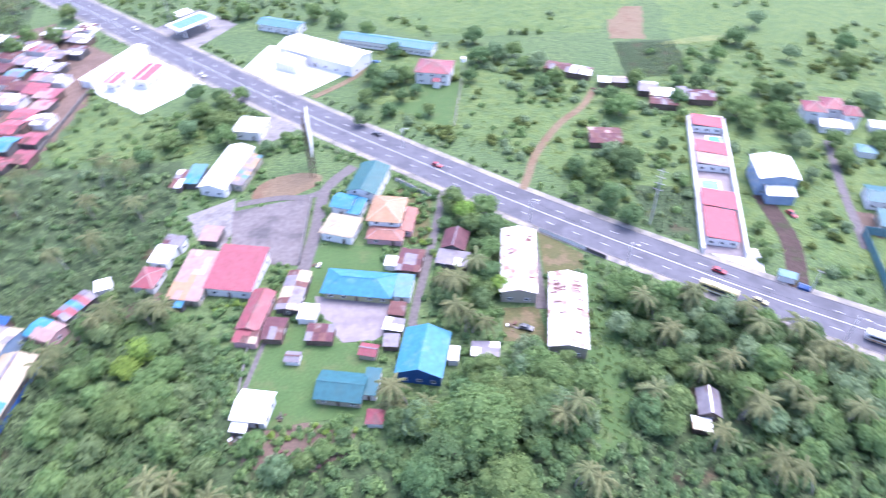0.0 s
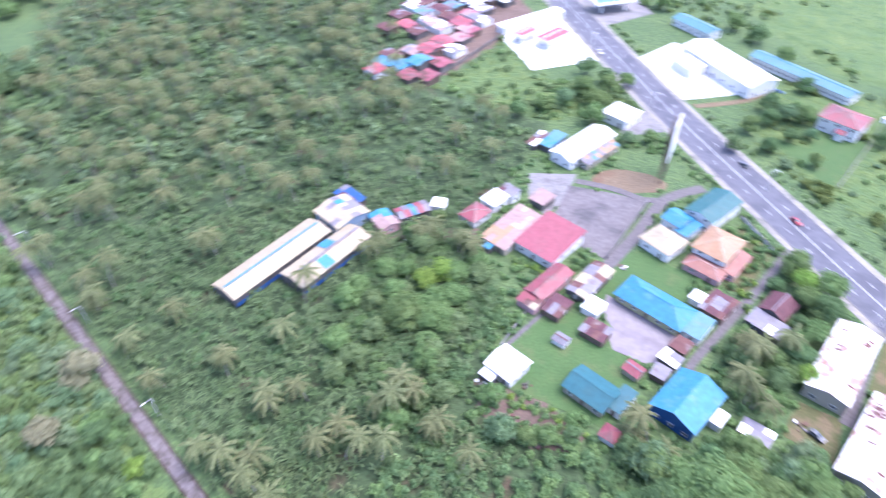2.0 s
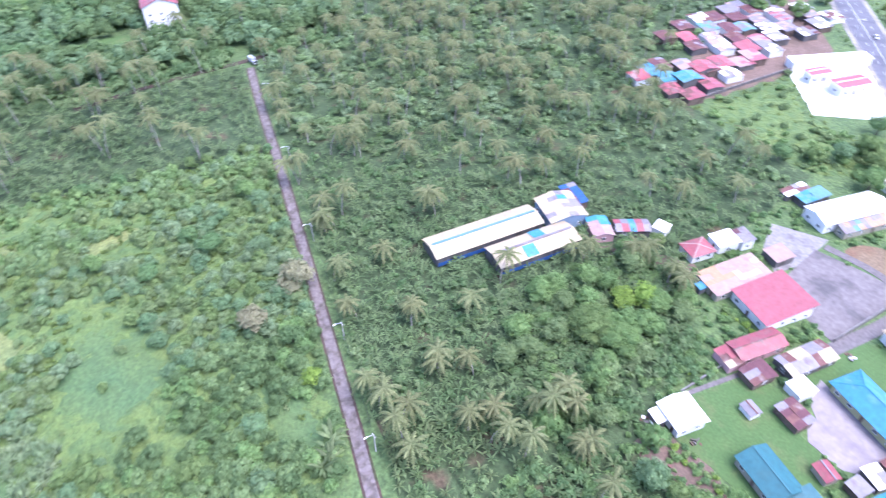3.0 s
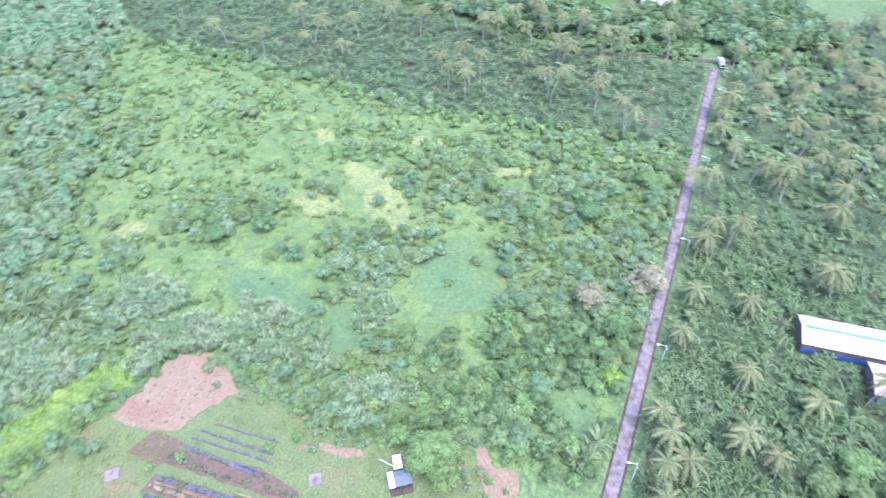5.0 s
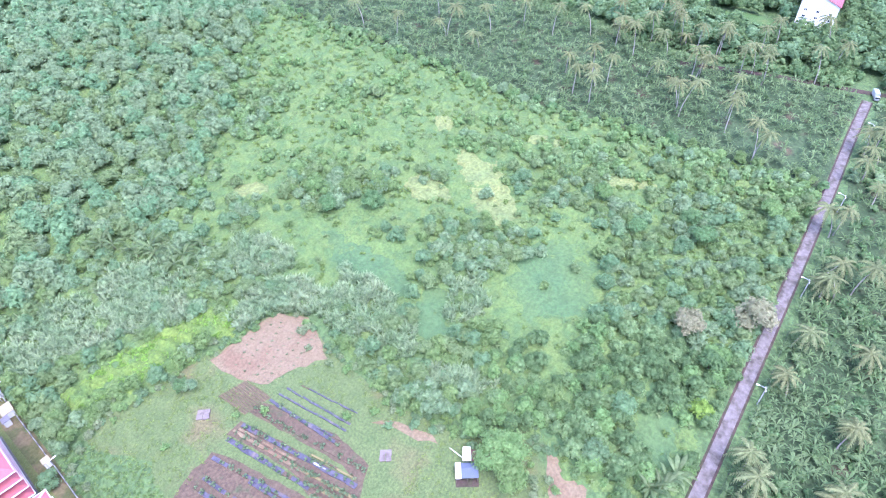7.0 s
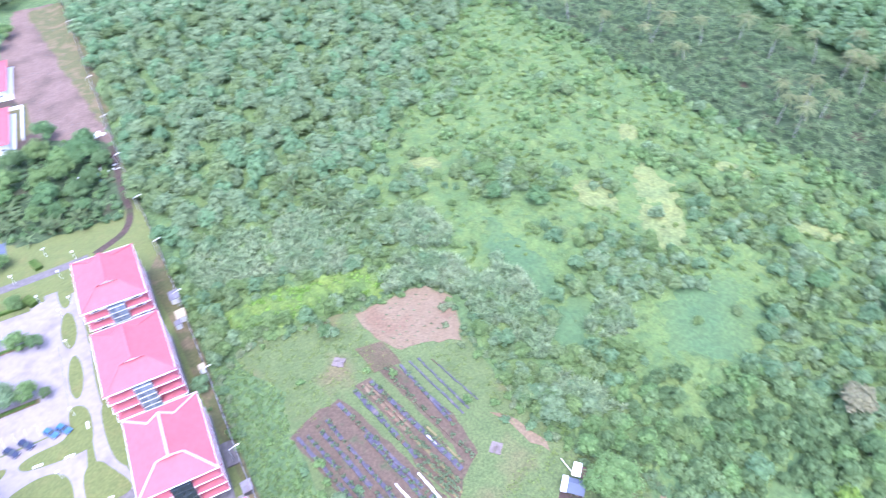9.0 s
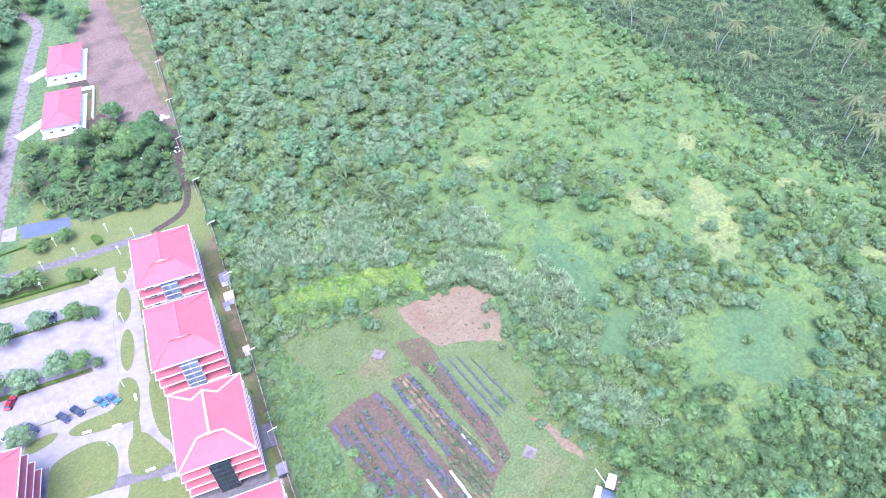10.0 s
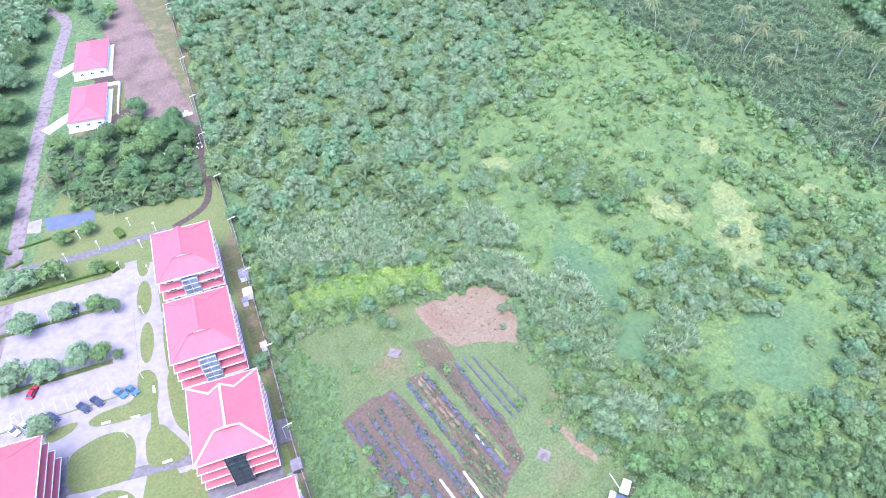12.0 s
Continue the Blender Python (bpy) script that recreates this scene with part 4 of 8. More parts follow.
house("shack", "low shack with pale blue roof sheets", "shack", -99, 206, 6, 12, -6, 2.8, 0.6, "shed", R_CYAN, W_GREY, 0.3, sheets=[R_CYAN, R_BLUE, R_CYAN], windows=False)
house("shack", "low shack with white and rust roof sheets", "shack", -104.5, 203.5, 4.5, 11, -6, 2.5, 0.5, "shed", R_WHITE, W_GREY, 0.3, sheets=PALE, windows=False)
house("shop", "white shop with a bright white roof", "shop", -84.5, 239, 12.5, 12, -10, 4.4, 1.0, "hip", R_WHITE, W_WHITE, 0.6)
house("house", "small house with a red hip roof among palms", "house", -98.5, 149.7, 7.8, 9.6, -8, 3.0, 1.4, "hip", R_RED, W_WHITE, 0.5, R_SALMON)
house("house", "small white house with a pale roof", "house", -97, 160, 7, 8, -12, 3.4, 0.8, "shed", R_WHITE, W_WHITE, 0.4)
house("house", "small house with a violet-grey roof", "house", -95, 166.5, 7, 5, -12, 3.6, 0.5, "shed", R_GREY, W_WHITE, 0.3, sheets=[R_GREY, R_DARKRUST, R_GREY])

# ---- the poultry sheds in the plantation ----
for x, y, length, width, label in ((-138.5, 91.8, 41, 11.2, "long low shed with a cream sheet roof and blue skirts"), (-125.2, 102.6, 31, 11, "shorter low shed with a patched cream roof")):
    low = house("farm_shed", label, "shed", x, y, length, width, 87.5, 4.2, 1.5, "gable", R_CREAM, W_GREY, 0.5, group="farm sheds", windows=False)
    bm = bmesh.new()
    box(bm, 0, 0, 5.62, length - 2, 0.7, 0.35)
    part("ridge_vent", bm, R_CYAN if x < -130 else R_GREY, low, "raised ridge vent")
    for s in (-1, 1):
        bm = bmesh.new()
        box(bm, 0, s * (width / 2 + 0.1), 0.9, length - 1, 0.08, 1.5)
        part("curtain", bm, R_DEEPBLUE, low, "deep blue tarpaulin curtain")
    if x > -130:
        for u, v in ((-3, -3), (3, 3.2)):
            piece("roof_sheet", shared_box("roof_sheet", 4.4, 4.6, 0.06, R_BLUE), low, pose(u, v, 4.35 + 1.5 * (1 - abs(v) / 5.5), -15 if v > 0 else 15, 0, 0))
house("farm_house", "broad building roofed in cream and blue sheets", "house", -136, 121.5, 14.5, 14, -10, 4.6, 1.6, "gable", R_CREAM, W_BLUE, 0.5, sheets=[R_CREAM, R_CREAM, R_GREY, R_CREAM, R_CREAM, R_BLUE])
house("shack", "lean-to of violet-grey roof sheets", "shack", -141, 131, 12, 6, -10, 3.0, 0.6, "shed", R_GREY, W_WOOD, 0.3, sheets=[R_GREY, R_DARKRUST, R_DEEPBLUE], windows=False)
house("house", "small house with blue and pink roof sheets", "house", -122.3, 128, 10, 7.4, -20, 3.2, 0.8, "gable", R_BLUE, W_PINK, 0.3, sheets=[R_BLUE, R_BLUE, R_SALMON, R_BLUE])
house("house", "small house with red, blue and grey roofs", "house", -117.6, 138, 12, 6.4, 62, 3.0, 0.8, "gable", R_BLUE, W_GREY, 0.3, sheets=[R_GREY, R_RED, R_BLUE, R_GREY])
house("canopy", "small white canopy among palms", "canopy", -112.5, 147, 5, 5, 20, 2.6, 0.5, "shed", R_WHITE, W_WHITE, 0.2, windows=False)

# ---- across the highway ----
house("hall", "large hall with a glaring white low roof", "hall", -62.3, 304.5, 46, 17, -30, 6.0, 1.8, "gable", R_WHITE, W_WHITE, 0.6, R_WHITE, gap=6)
house("porch", "white entrance roof of the large hall", "porch", -78, 297, 14, 9, -30, 4.5, 0.6, "shed", R_WHITE, W_WHITE, 0.4, windows=False)
row = house("row_building", "long low school building with a pale blue roof", "school", -31.8, 317.5, 51, 9.4, -19, 3.8, 1.4, "gable", R_CYAN, W_WHITE, 0.6, R_BLUE, gap=3)
house("row_building", "low building with a pale blue roof", "school", -90.4, 341.7, 25, 10, -22, 3.8, 1.5, "gable", R_CYAN, W_WHITE, 0.6, R_BLUE)
house("villa", "two-storey white house with a red hip roof", "house", -7.5, 283.6, 17, 14, -11, 6.2, 2.4, "hip", R_RED, W_WHITE, 0.7, R_SALMON, floors=2)
house("porch", "small red-roofed porch of the white house", "porch", -6.5, 275.5, 4, 4, -11, 3.5, 1.0, "gable", R_RED, W_WHITE, 0.4, windows=False)
tower = thing("water_tank", "white water tank on a steel stand", "water tank", 6, 286, 0)
bm = bmesh.new()
tube(bm, (0, 0, 7), (0, 0, 9), 1.1, 1.1, 12)
part("tank", bm, TRIM, tower)
for s in (-1, 1):
    for q in (-1, 1):
        bm = bmesh.new()
        beam(bm, (s * 0.9, q * 0.9, 0), (s * 0.7, q * 0.7, 7), 0.15)
        part("leg", bm, STEEL, tower)
station = thing("fuel_canopy", "white fuel station canopy with a blue top", "canopy", -139, 342, 50)
covers(-139, 342, 22, 14, 50)
bm = bmesh.new()
box(bm, 0, 0, 5.2, 22, 13, 0.9, 0, 0.1)
part("canopy", bm, TRIM, station)
bm = bmesh.new()
box(bm, 0, 0, 6.1, 20, 9, 0.12)
part("canopy_top", bm, R_CYAN, station, "pale blue canopy top")
for u in (-7, 7):
    for v in (-3.5, 3.5):
        piece("column", shared_box("column", 0.6, 0.6, 5.2, TRIM), station, pose(u, v, 0))
house("kiosk", "small white station shop with a dome tank", "shop", -148, 357, 9, 7, 50, 4.5, 0.4, "shed", R_WHITE, W_WHITE, 0.4)
for x, y, length, width, label in ((-144.5, 287.3, 17, 9, "white canopy building with a bold red roof"), (-158.2, 282.5, 12, 6.6, "smaller white building with a red roof")):
    red = house("station_shop", label, "shop", x, y, length, width, 78, 4.6, 0.8, "gable", R_PINK, W_WHITE, 0.9, TRIM)
    bm = bmesh.new()
    for s in (-1, 1):
        box(bm, 0, s * (width / 2 + 0.25), 4.2, length + 0.8, 0.4, 0.7)
        box(bm, s * (length / 2 + 0.2), 0, 4.2, 0.4, width, 0.7)
    part("parapet", bm, TRIM, red)
house("shop", "long white flat-roofed shop along the forecourt", "shop", -165, 300, 40, 7, 68, 4.0, 0.3, "shed", R_WHITE, W_WHITE, 0.3, windows=False)
rng = random.Random(5)
for i in range(18):
    for j in range(6):
        x = -173 - j * 7.8 - i * 1.7 + rng.uniform(-1.0, 1.0) + (i > 10) * 4
        y = 219 + i * 7.4 - j * 2.6 + rng.uniform(-1.0, 1.0)
        if rng.random() < 0.06 or not is_free(x, y, 2.2) or (j > 3 and i < 6) or (i in (4, 5) and j > 2):
            continue
        near = ([R_PINK, R_RED, R_SALMON], RUSTY, [R_BLUE, R_CYAN], [R_GREY, R_SALMON], [R_ROSE, R_RUST, R_RED])
        middle = ([R_PINK, R_SALMON, R_PINK], [R_SALMON, R_ROSE], [R_PINK, R_RED], [R_GREY, R_WHITE, R_SALMON], RUSTY)
        far = ([R_GREY, R_SALMON, R_GREY], PALE, [R_DARKRUST, R_RUST], [R_WHITE, R_GREY], [R_SALMON, R_GREY, R_ROSE], [R_GREY, R_CYAN])
        mats = rng.choice(near if i < 4 else middle if i < 9 else far)
        label = "crowded shack with a rusted sheet roof" if mats is RUSTY else "crowded little house with pale patched roof sheets" if mats is PALE else "crowded little house with painted roof sheets"
        house("shack", label, "shack", x, y, rng.uniform(8.6, 11.5), rng.uniform(8.0, 9.6), rng.uniform(-13, -9), rng.uniform(2.6, 3.5), rng.uniform(0.3, 0.7), rng.choice(("shed", "gable")), mats[0], rng.choice((W_GREY, W_WOOD, W_WHITE)), 0.3, windows=False, sheets=mats, group="shanty houses")
for x, y, label, mats in ((-187.9, 241.1, "shanty house with a broad red roof", [R_PINK, R_RED]), (-184, 228, "shanty house with a blue roof", [R_BLUE, R_CYAN])):
    house("shack", label, "shack", x, y, 9, 11, -8, 4.2, 1.0, "gable", mats[0], W_GREY, 0.3, windows=False, group="shanty houses", sheets=mats)
house("shack", "barn under a rust-red patched roof", "shack", 62, 227.3, 13, 11.5, -5, 2.9, 0.9, "gable", R_RUST, W_WOOD, 0.4, sheets=[R_RUST, R_DARKRUST, R_RUST, R_DARKRUST, R_RUST, R_SALMON], windows=False)
for x, y, length, width, turn, mats, label in (
        (50.5, 287.6, 11.5, 8, -20, RUSTY, "field-edge shack with rust and white sheets"), (60, 283, 12, 8, -22, PALE, "field-edge shack with pale sheets"),
        (70, 273.5, 5, 6, -10, [R_WHITE], "small white hut by the track"), (76.5, 273, 7, 6, -8, [R_SALMON, R_GREY], "low shack with a pinkish roof"),
        (88, 266, 8, 9, -12, [R_WHITE, R_GREY], "tall shack with a white roof"), (93, 261, 10, 8, -12, [R_WHITE, R_CREAM], "shack with bright roof sheets"), (92, 253, 12, 6, -12, RUSTY, "shack front with a rusted roof"),
        (109.5, 257.5, 11, 9, -9, [R_DARKRUST, R_GREY, R_DARKRUST], "hipped hut with a dark violet roof"), (102, 261.5, 4, 8, -9, [R_GREY], "grey lean-to beside the hut")):
    house("shack", label, "shack", x, y, length, width, turn, 3.0, 0.8, "gable", mats[0], W_WOOD, 0.3, sheets=mats, windows=False)

# the walled resort with red roofs and a pool
res_turn = 78.0
resort = thing("resort_wall", "long white compound wall round the pool resort", "wall", 97.5, 199, res_turn)
covers(97.5, 199, 86, 15, res_turn, 0.3)
bm = bmesh.new()
for s, h in ((-1, 2.6), (1, 2.6)):
    box(bm, 0, s * 6.9, 0, 84, 0.9, h)
box(bm, 41.6, 0, 0, 0.8, 13, 3.4)
part("wall", bm, W_WHITE, resort)
bm = bmesh.new()
box(bm, 0, 0, 0.02, 83, 13, 0.1)
part("paving", bm, PAVING, resort)


def at_resort(u, v):
    c, s = math.cos(radians(res_turn)), math.sin(radians(res_turn))
    return 97.5 + u * c - v * s, 199 + u * s + v * c


for u, v, length, width, mat, label in ((37, 0, 8.5, 12.6, R_PINK, "low resort wing with a red roof and white bays"), (17.5, 0, 8.5, 12.6, R_PINK, "resort wing with a bold red roof"), (9, 0, 7.5, 12.6, R_SALMON, "resort wing with a faded pink roof"),
                                        (-15.5, 0, 10, 12.6, R_PINK, "resort wing with a red roof"), (-29.5, 0.6, 16.5, 11, R_PINK, "front resort house with a red roof")):
    x, y = at_resort(u, v)
    house("resort_house", label, "house", x, y, length, width, res_turn, 3.2, 1.0, "shed", mat, W_WHITE, 0.4, gap=3, group="resort houses")
for u, v, length, width in ((-5, 1.4, 9, 6.4), (27.5, -2.8, 6, 5)):
    x, y = at_resort(u, v)
    pool = thing("swimming_pool", "small turquoise swimming pool with a pale rim", "pool", x, y, res_turn)
    bm = bmesh.new()
    for s in (-1, 1):
        box(bm, 0, s * (width / 2 + 0.3), 0.1, length + 1.2, 0.6, 0.25)
        box(bm, s * (length / 2 + 0.3), 0, 0.1, 0.6, width, 0.25)
    part("rim", bm, WHITE_LOT, pool)
    bm = bmesh.new()
    box(bm, 0, 0, 0.1, length, width, 0.15)
    part("water", bm, POOL_WATER, pool, "clear turquoise water")
blue = house("workshop", "two-storey pale blue building with a white gable roof", "house", 117.1, 196, 15, 14.4, 84, 8, 1.4, "gable", R_WHITE, W_BLUE, 0.6, R_WHITE, floors=2)
house("porch", "white lower roof before the blue building", "porch", 116.6, 186.2, 10, 5, -6, 4.2, 1.0, "shed", R_WHITE, W_BLUE, 0.3, windows=False)
house("kiosk", "small white kiosk with a blue-green roof beside the highway", "kiosk", 104.5, 146.4, 5.5, 3, -25, 2.5, 0.4, "shed", R_CYAN, W_WHITE, 0.3, windows=False)
for x, y, length, width in ((150, 240.5, 9, 9), (158.5, 242.5, 9, 10), (163.5, 236, 7, 8)):
    house("villa", "white house with steep red hip roofs", "house", x, y, length, width, -12, 6.2, 2.4, "hip", R_RED, W_WHITE, 0.6, R_SALMON, floors=2, group="red roofed villa wings")
house("porch", "white front terrace of the red-roofed villa", "porch", 156, 231.5, 12, 6, -12, 3.2, 0.5, "shed", R_WHITE, W_WHITE, 0.3)
house("house", "house with a dark teal roof near a worksite", "house", 150.5, 184, 9, 10, -15, 4.0, 1.4, "gable", R_TEAL, W_WHITE, 0.5, R_CYAN)
house("house", "low teal-roofed house behind a fence", "house", 148.5, 171, 8, 9, -15, 3.2, 1.0, "shed", R_TEAL, W_CREAM, 0.4)
house("hut", "small hut with a turquoise roof", "hut", 160.5, 214, 7, 6, -15, 2.8, 1.2, "hip", R_CYAN, W_WHITE, 0.4, windows=False)
house("hut", "small hut with a white roof", "hut", 174, 231, 8, 6, -15, 2.8, 0.8, "gable", R_WHITE, W_WHITE, 0.4, windows=False)
sheet("yard", uneven([(139, 180), (147, 178), (144, 164), (139, 168)], 2.5, 0.6, 90), 0.06, DIRT, "churned brown earth of a worksite", "yard", clear=True)
# four-storey white house beyond the plantation
white = house("block", "tall white house with a red roof and rows of windows", "house", -370, 33.5, 34, 18, -6, 15.0, 3.6, "gable", R_RED, W_WHITE, 0.6, R_SALMON, gap=4.6, floors=4)
sheet("lawn", ring(-352, 5, 22, 12, 80, 0.1, 91), 0.06, LAWN, "sunny lawn behind dark trees", clear=True)


# ---- campus ----
def campus_block(x, y, turn, dark, label):
    """A four-storey block: long axis along local x, pent roofs at every floor, hip roof with gablets."""
    top = thing("campus_block", label, "school building", x, y, turn, group="campus blocks")
    covers(x, y, 22.5, 18, turn, 0.5)
    a, b, floor = 11.0, 8.65, 3.5
    wall_ring(top, 18.4, 14.0, 13.6, W_WHITE, 0.25)
    for k in range(4):
        bm = bmesh.new()
        box(bm, 0, 0, floor * k + 3.3, 17.8, 13.4, 0.2)
        part("floor_slab", bm, CONCRETE, top)
        for s in (-1, 1):
            for i in range(6):
                window(top, -7.5 + 3 * i, s * 7.0, floor * k + 0.9, 0 if s < 0 else 180, 2.0, 1.4)
            for v in (-5.4, 5.4):
                window(top, s * 9.2, v, floor * k + 0.9, 90 * s, 2.0, 1.4)
    for k in (1, 2, 3):
        z = floor * k
        for s in (-1, 1):
            # along the long sides
            bm = bmesh.new()
            prism(bm, [(-s * a, s * b, z), (-s * 9.2, s * 7.0, z + 0.9), (s * 9.2, s * 7.0, z + 0.9), (s * a, s * b, z)], 0.1)
            part("pent_roof", bm, R_PINK, top)
            bm = bmesh.new()
            box(bm, 0, s * (b + 0.06), z - 0.2, 2 * a + 0.24, 0.1, 0.24)
            part("fascia", bm, TRIM, top, "white eaves board")
            # the ends, with a bay left open in the middle
            for q in (-1, 1):
                bm = bmesh.new()
                prism(bm, [(s * a, q * 2.3, z), (s * a, q * b, z), (s * 9.2, q * 7.0, z + 0.9), (s * 9.2, q * 2.3, z + 0.9)], 0.1)
                part("pent_roof", bm, R_PINK, top)
                bm = bmesh.new()
                box(bm, s * (a + 0.06), q * (b + 2.3) / 2, z - 0.2, 0.1, b - 2.3, 0.24)
                part("fascia", bm, TRIM, top, "white eaves board")
                # soffit wall under each pent roof end
                bm = bmesh.new()
                box(bm, s * 9.9, q * 2.35, z - 2.6, 1.6, 0.18, 3.0)
                part("fin_wall", bm, W_PINK, top)
    # glazed stair bay on both ends
    for s in (-1, 1):
        bm = bmesh.new()
        box(bm, s * 10.0, 0, 0.2, 1.8, 4.4, 12.6)
        bay = part("stair_bay", bm, GLASS if dark else BLUE_GLASS, top, "dark glazed stair bay" if dark else "pale louvred stair bay")
        for i in range(7):
            bm = bmesh.new()
            box(bm, s * 10.93, 0, 0.3 + i * 2.0, 0.08, 4.4, 0.16)
            part("transom", bm, TRIM if not dark else GLASS, bay)
        for v in (-2.15, 0, 2.15):
            bm = bmesh.new()
            box(bm, s * 10.95, v, 0.2, 0.1, 0.14, 12.6)
            part("mullion", bm, STEEL if not dark else GLASS, bay)
    # main roof
    z, rise = 14.0, 4.5
    zg, xg, yg, r = z + rise * (1 - 3.0 / b), a - (b - 3.0), 3.0, 6.0
    for s in (-1, 1):
        bm = bmesh.new()
        prism(bm, [(-a, s * b, z), (a, s * b, z), (xg, s * yg, zg), (r, 0, z + rise), (-r, 0, z + rise), (-xg, s * yg, zg)], 0.15)
        part("roof", bm, R_PINK, top)
        bm = bmesh.new()
        prism(bm, [(s * a, -b, z), (s * a, b, z), (s * xg, yg, zg), (s * xg, -yg, zg)], 0.15)
        part("roof", bm, R_PINK, top)
        bm = bmesh.new()
        g = [bm.verts.new((s * (xg - d), yy, zz)) for d in (0, 0.2) for yy, zz in ((-yg, zg), (yg, zg), (0, z + rise - 0.1))]
        bm.faces.new(g[:3]), bm.faces.new(g[3:])
        for i in range(3):
            bm.faces.new((g[i], g[(i + 1) % 3], g[(i + 1) % 3 + 3], g[i + 3]))
        bmesh.ops.recalc_face_normals(bm, faces=bm.faces)
        part("gablet", bm, W_WHITE, top)
        for q in (-1, 1):
            for p0, p1 in (((s * a, q * b, z), (s * xg, q * yg, zg)), ((s * xg, q * yg, zg), (s * r, 0, z + rise))):
                bm = bmesh.new()
                beam(bm, (*p0[:2], p0[2] + 0.05), (*p1[:2], p1[2] + 0.05), 0.5, 0.14)
                part("hip_cap", bm, R_PINK if not dark else W_PINK, top)
        bm = bmesh.new()
        box(bm, s * (a + 0.06), 0, z - 0.25, 0.1, 2 * b + 0.24, 0.28)
        part("fascia", bm, TRIM, top, "white eaves board")
        bm = bmesh.new()
        box(bm, 0, s * (b + 0.06), z - 0.25, 2 * a, 0.1, 0.28)
        part("fascia", bm, TRIM, top, "white eaves board")
    bm = bmesh.new()
    beam(bm, (-r, 0, z + rise + 0.05), (r, 0, z + rise + 0.05), 0.55, 0.16)
    part("ridge_cap", bm, W_PINK if dark else R_PINK, top)
    bm = bmesh.new()
    box(bm, 0, 0, 0, 26, 18, 0.18)
    part("plinth", bm, GREY_PATH, top, "grey-brown paved plinth")
    return top


campus_block(-10.4, -98.2, 71, True, "four-storey campus block with pink-red roofs and a dark glass bay")
campus_block(-17.3, -128.5, 72.5, False, "four-storey campus block with pink-red roofs and louvred bay")
campus_block(-25.3, -157.8, 72.5, False, "four-storey campus block with pink-red roofs and louvred bay")
campus_block(-3.4, -67.2, 71, False, "four-storey campus block with pink-red roofs")
campus_block(37.2, -113.6, 70, False, "four-storey campus block with pink-red roofs beside the plaza")

for x, y in ((-47.6, -320.3), (-32.8, -279.5)):
    villa = house("villa", "new white bungalow with a pink-red hip roof", "house", x, y, 29, 14.5, 69, 4.2, 2.6, "hip", R_PINK, W_WHITE, 0.9, R_PINK, group="new bungalows")
    bm = bmesh.new()
    box(bm, 0, 0, 0, 30.5, 16, 0.2)
    part("terrace", bm, WHITE_LOT, villa, "white concrete terrace")
    bm = bmesh.new()
    box(bm, 0, -8.2, 0, 22, 0.4, 1.6)
    part("garden_wall", bm, W_WHITE, villa)
wall = thing("garden_wall", "low white garden wall round the new house", "wall", -45, -281, 69)
for u, v, sx, sy in ((0, 0, 26, 0.5), (-13, -3, 0.5, 6)):
    bm = bmesh.new()
    box(bm, u, v, 0, sx, sy, 1.4)
    part("wall", bm, W_WHITE, wall)
sheds = ((-37.8, -150, 4, 3, "small grey pump shed by the fence"), (-35.2, -142, 3.6, 3, "white pump house by the fence"), (-33.0, -139.5, 2, 2, "small grey tank by the fence"), (-29.4, -121, 2, 2, "small white utility box"))
for x, y, l, w, label in sheds:
    house("pump_shed", label, "shed", x, y, l, w, 72, 2.2, 0.3, "shed", R_GREY if "grey" in label else R_CREAM, W_WHITE, 0.2, windows=False)
pit = thing("grease_pit", "dark grey covered drain pit beside the fence", "pit", -20.5, -94.5, 72)
bm = bmesh.new()
box(bm, 0, 0, 0, 7, 3.2, 0.6, 0, 0.05)
part("pit_cover", bm, GREY_PATH, pit)
house("pump_shed", "pale grey pump housing beside the fence", "shed", -18.2, -83.5, 3.2, 2.6, 72, 2.0, 0.3, "shed", R_GREY, W_GREY, 0.2, windows=False)
slab = thing("slab", "pale concrete slab next to the pump housing", "slab", -16.0, -82, 72)
bm = bmesh.new()
box(bm, 0, 0, 0, 3, 2.4, 0.4, 0, 0.04)
part("slab_top", bm, CONCRETE, slab)

# boundary fence: posts with brackets, wires and a low wall
FENCE = [(-110, -400), (-96, -349), (-77, -284.8), (-58.6, -223.5), (-45, -171.6), (-37.8, -147.3), (-28.7, -116), (-20.5, -89.3), (-16.8, -75), (-11, -55)]
fence = thing("fence", "concrete post and wire boundary fence on a low wall", "fence", 0, 0, kind="structure")
for (ax, ay), (bx, by) in zip(FENCE, FENCE[1:]):
    bm = bmesh.new()
    beam(bm, (ax, ay, 0.4), (bx, by, 0.4), 0.25, 0.9)
    part("low_wall", bm, CONCRETE, fence)
    for h in (1.3, 1.8, 2.3):
        bm = bmesh.new()
        beam(bm, (ax, ay, h), (bx, by, h), 0.05)
        part("wire", bm, STEEL, fence)
    n = int(math.dist((ax, ay), (bx, by)) / 3.5)
    for i in range(n):
        t = i / n
        piece("post", shared_box("post", 0.22, 0.22, 2.6, CONCRETE), fence, pose(ax + (bx - ax) * t, ay + (by - ay) * t, 0))


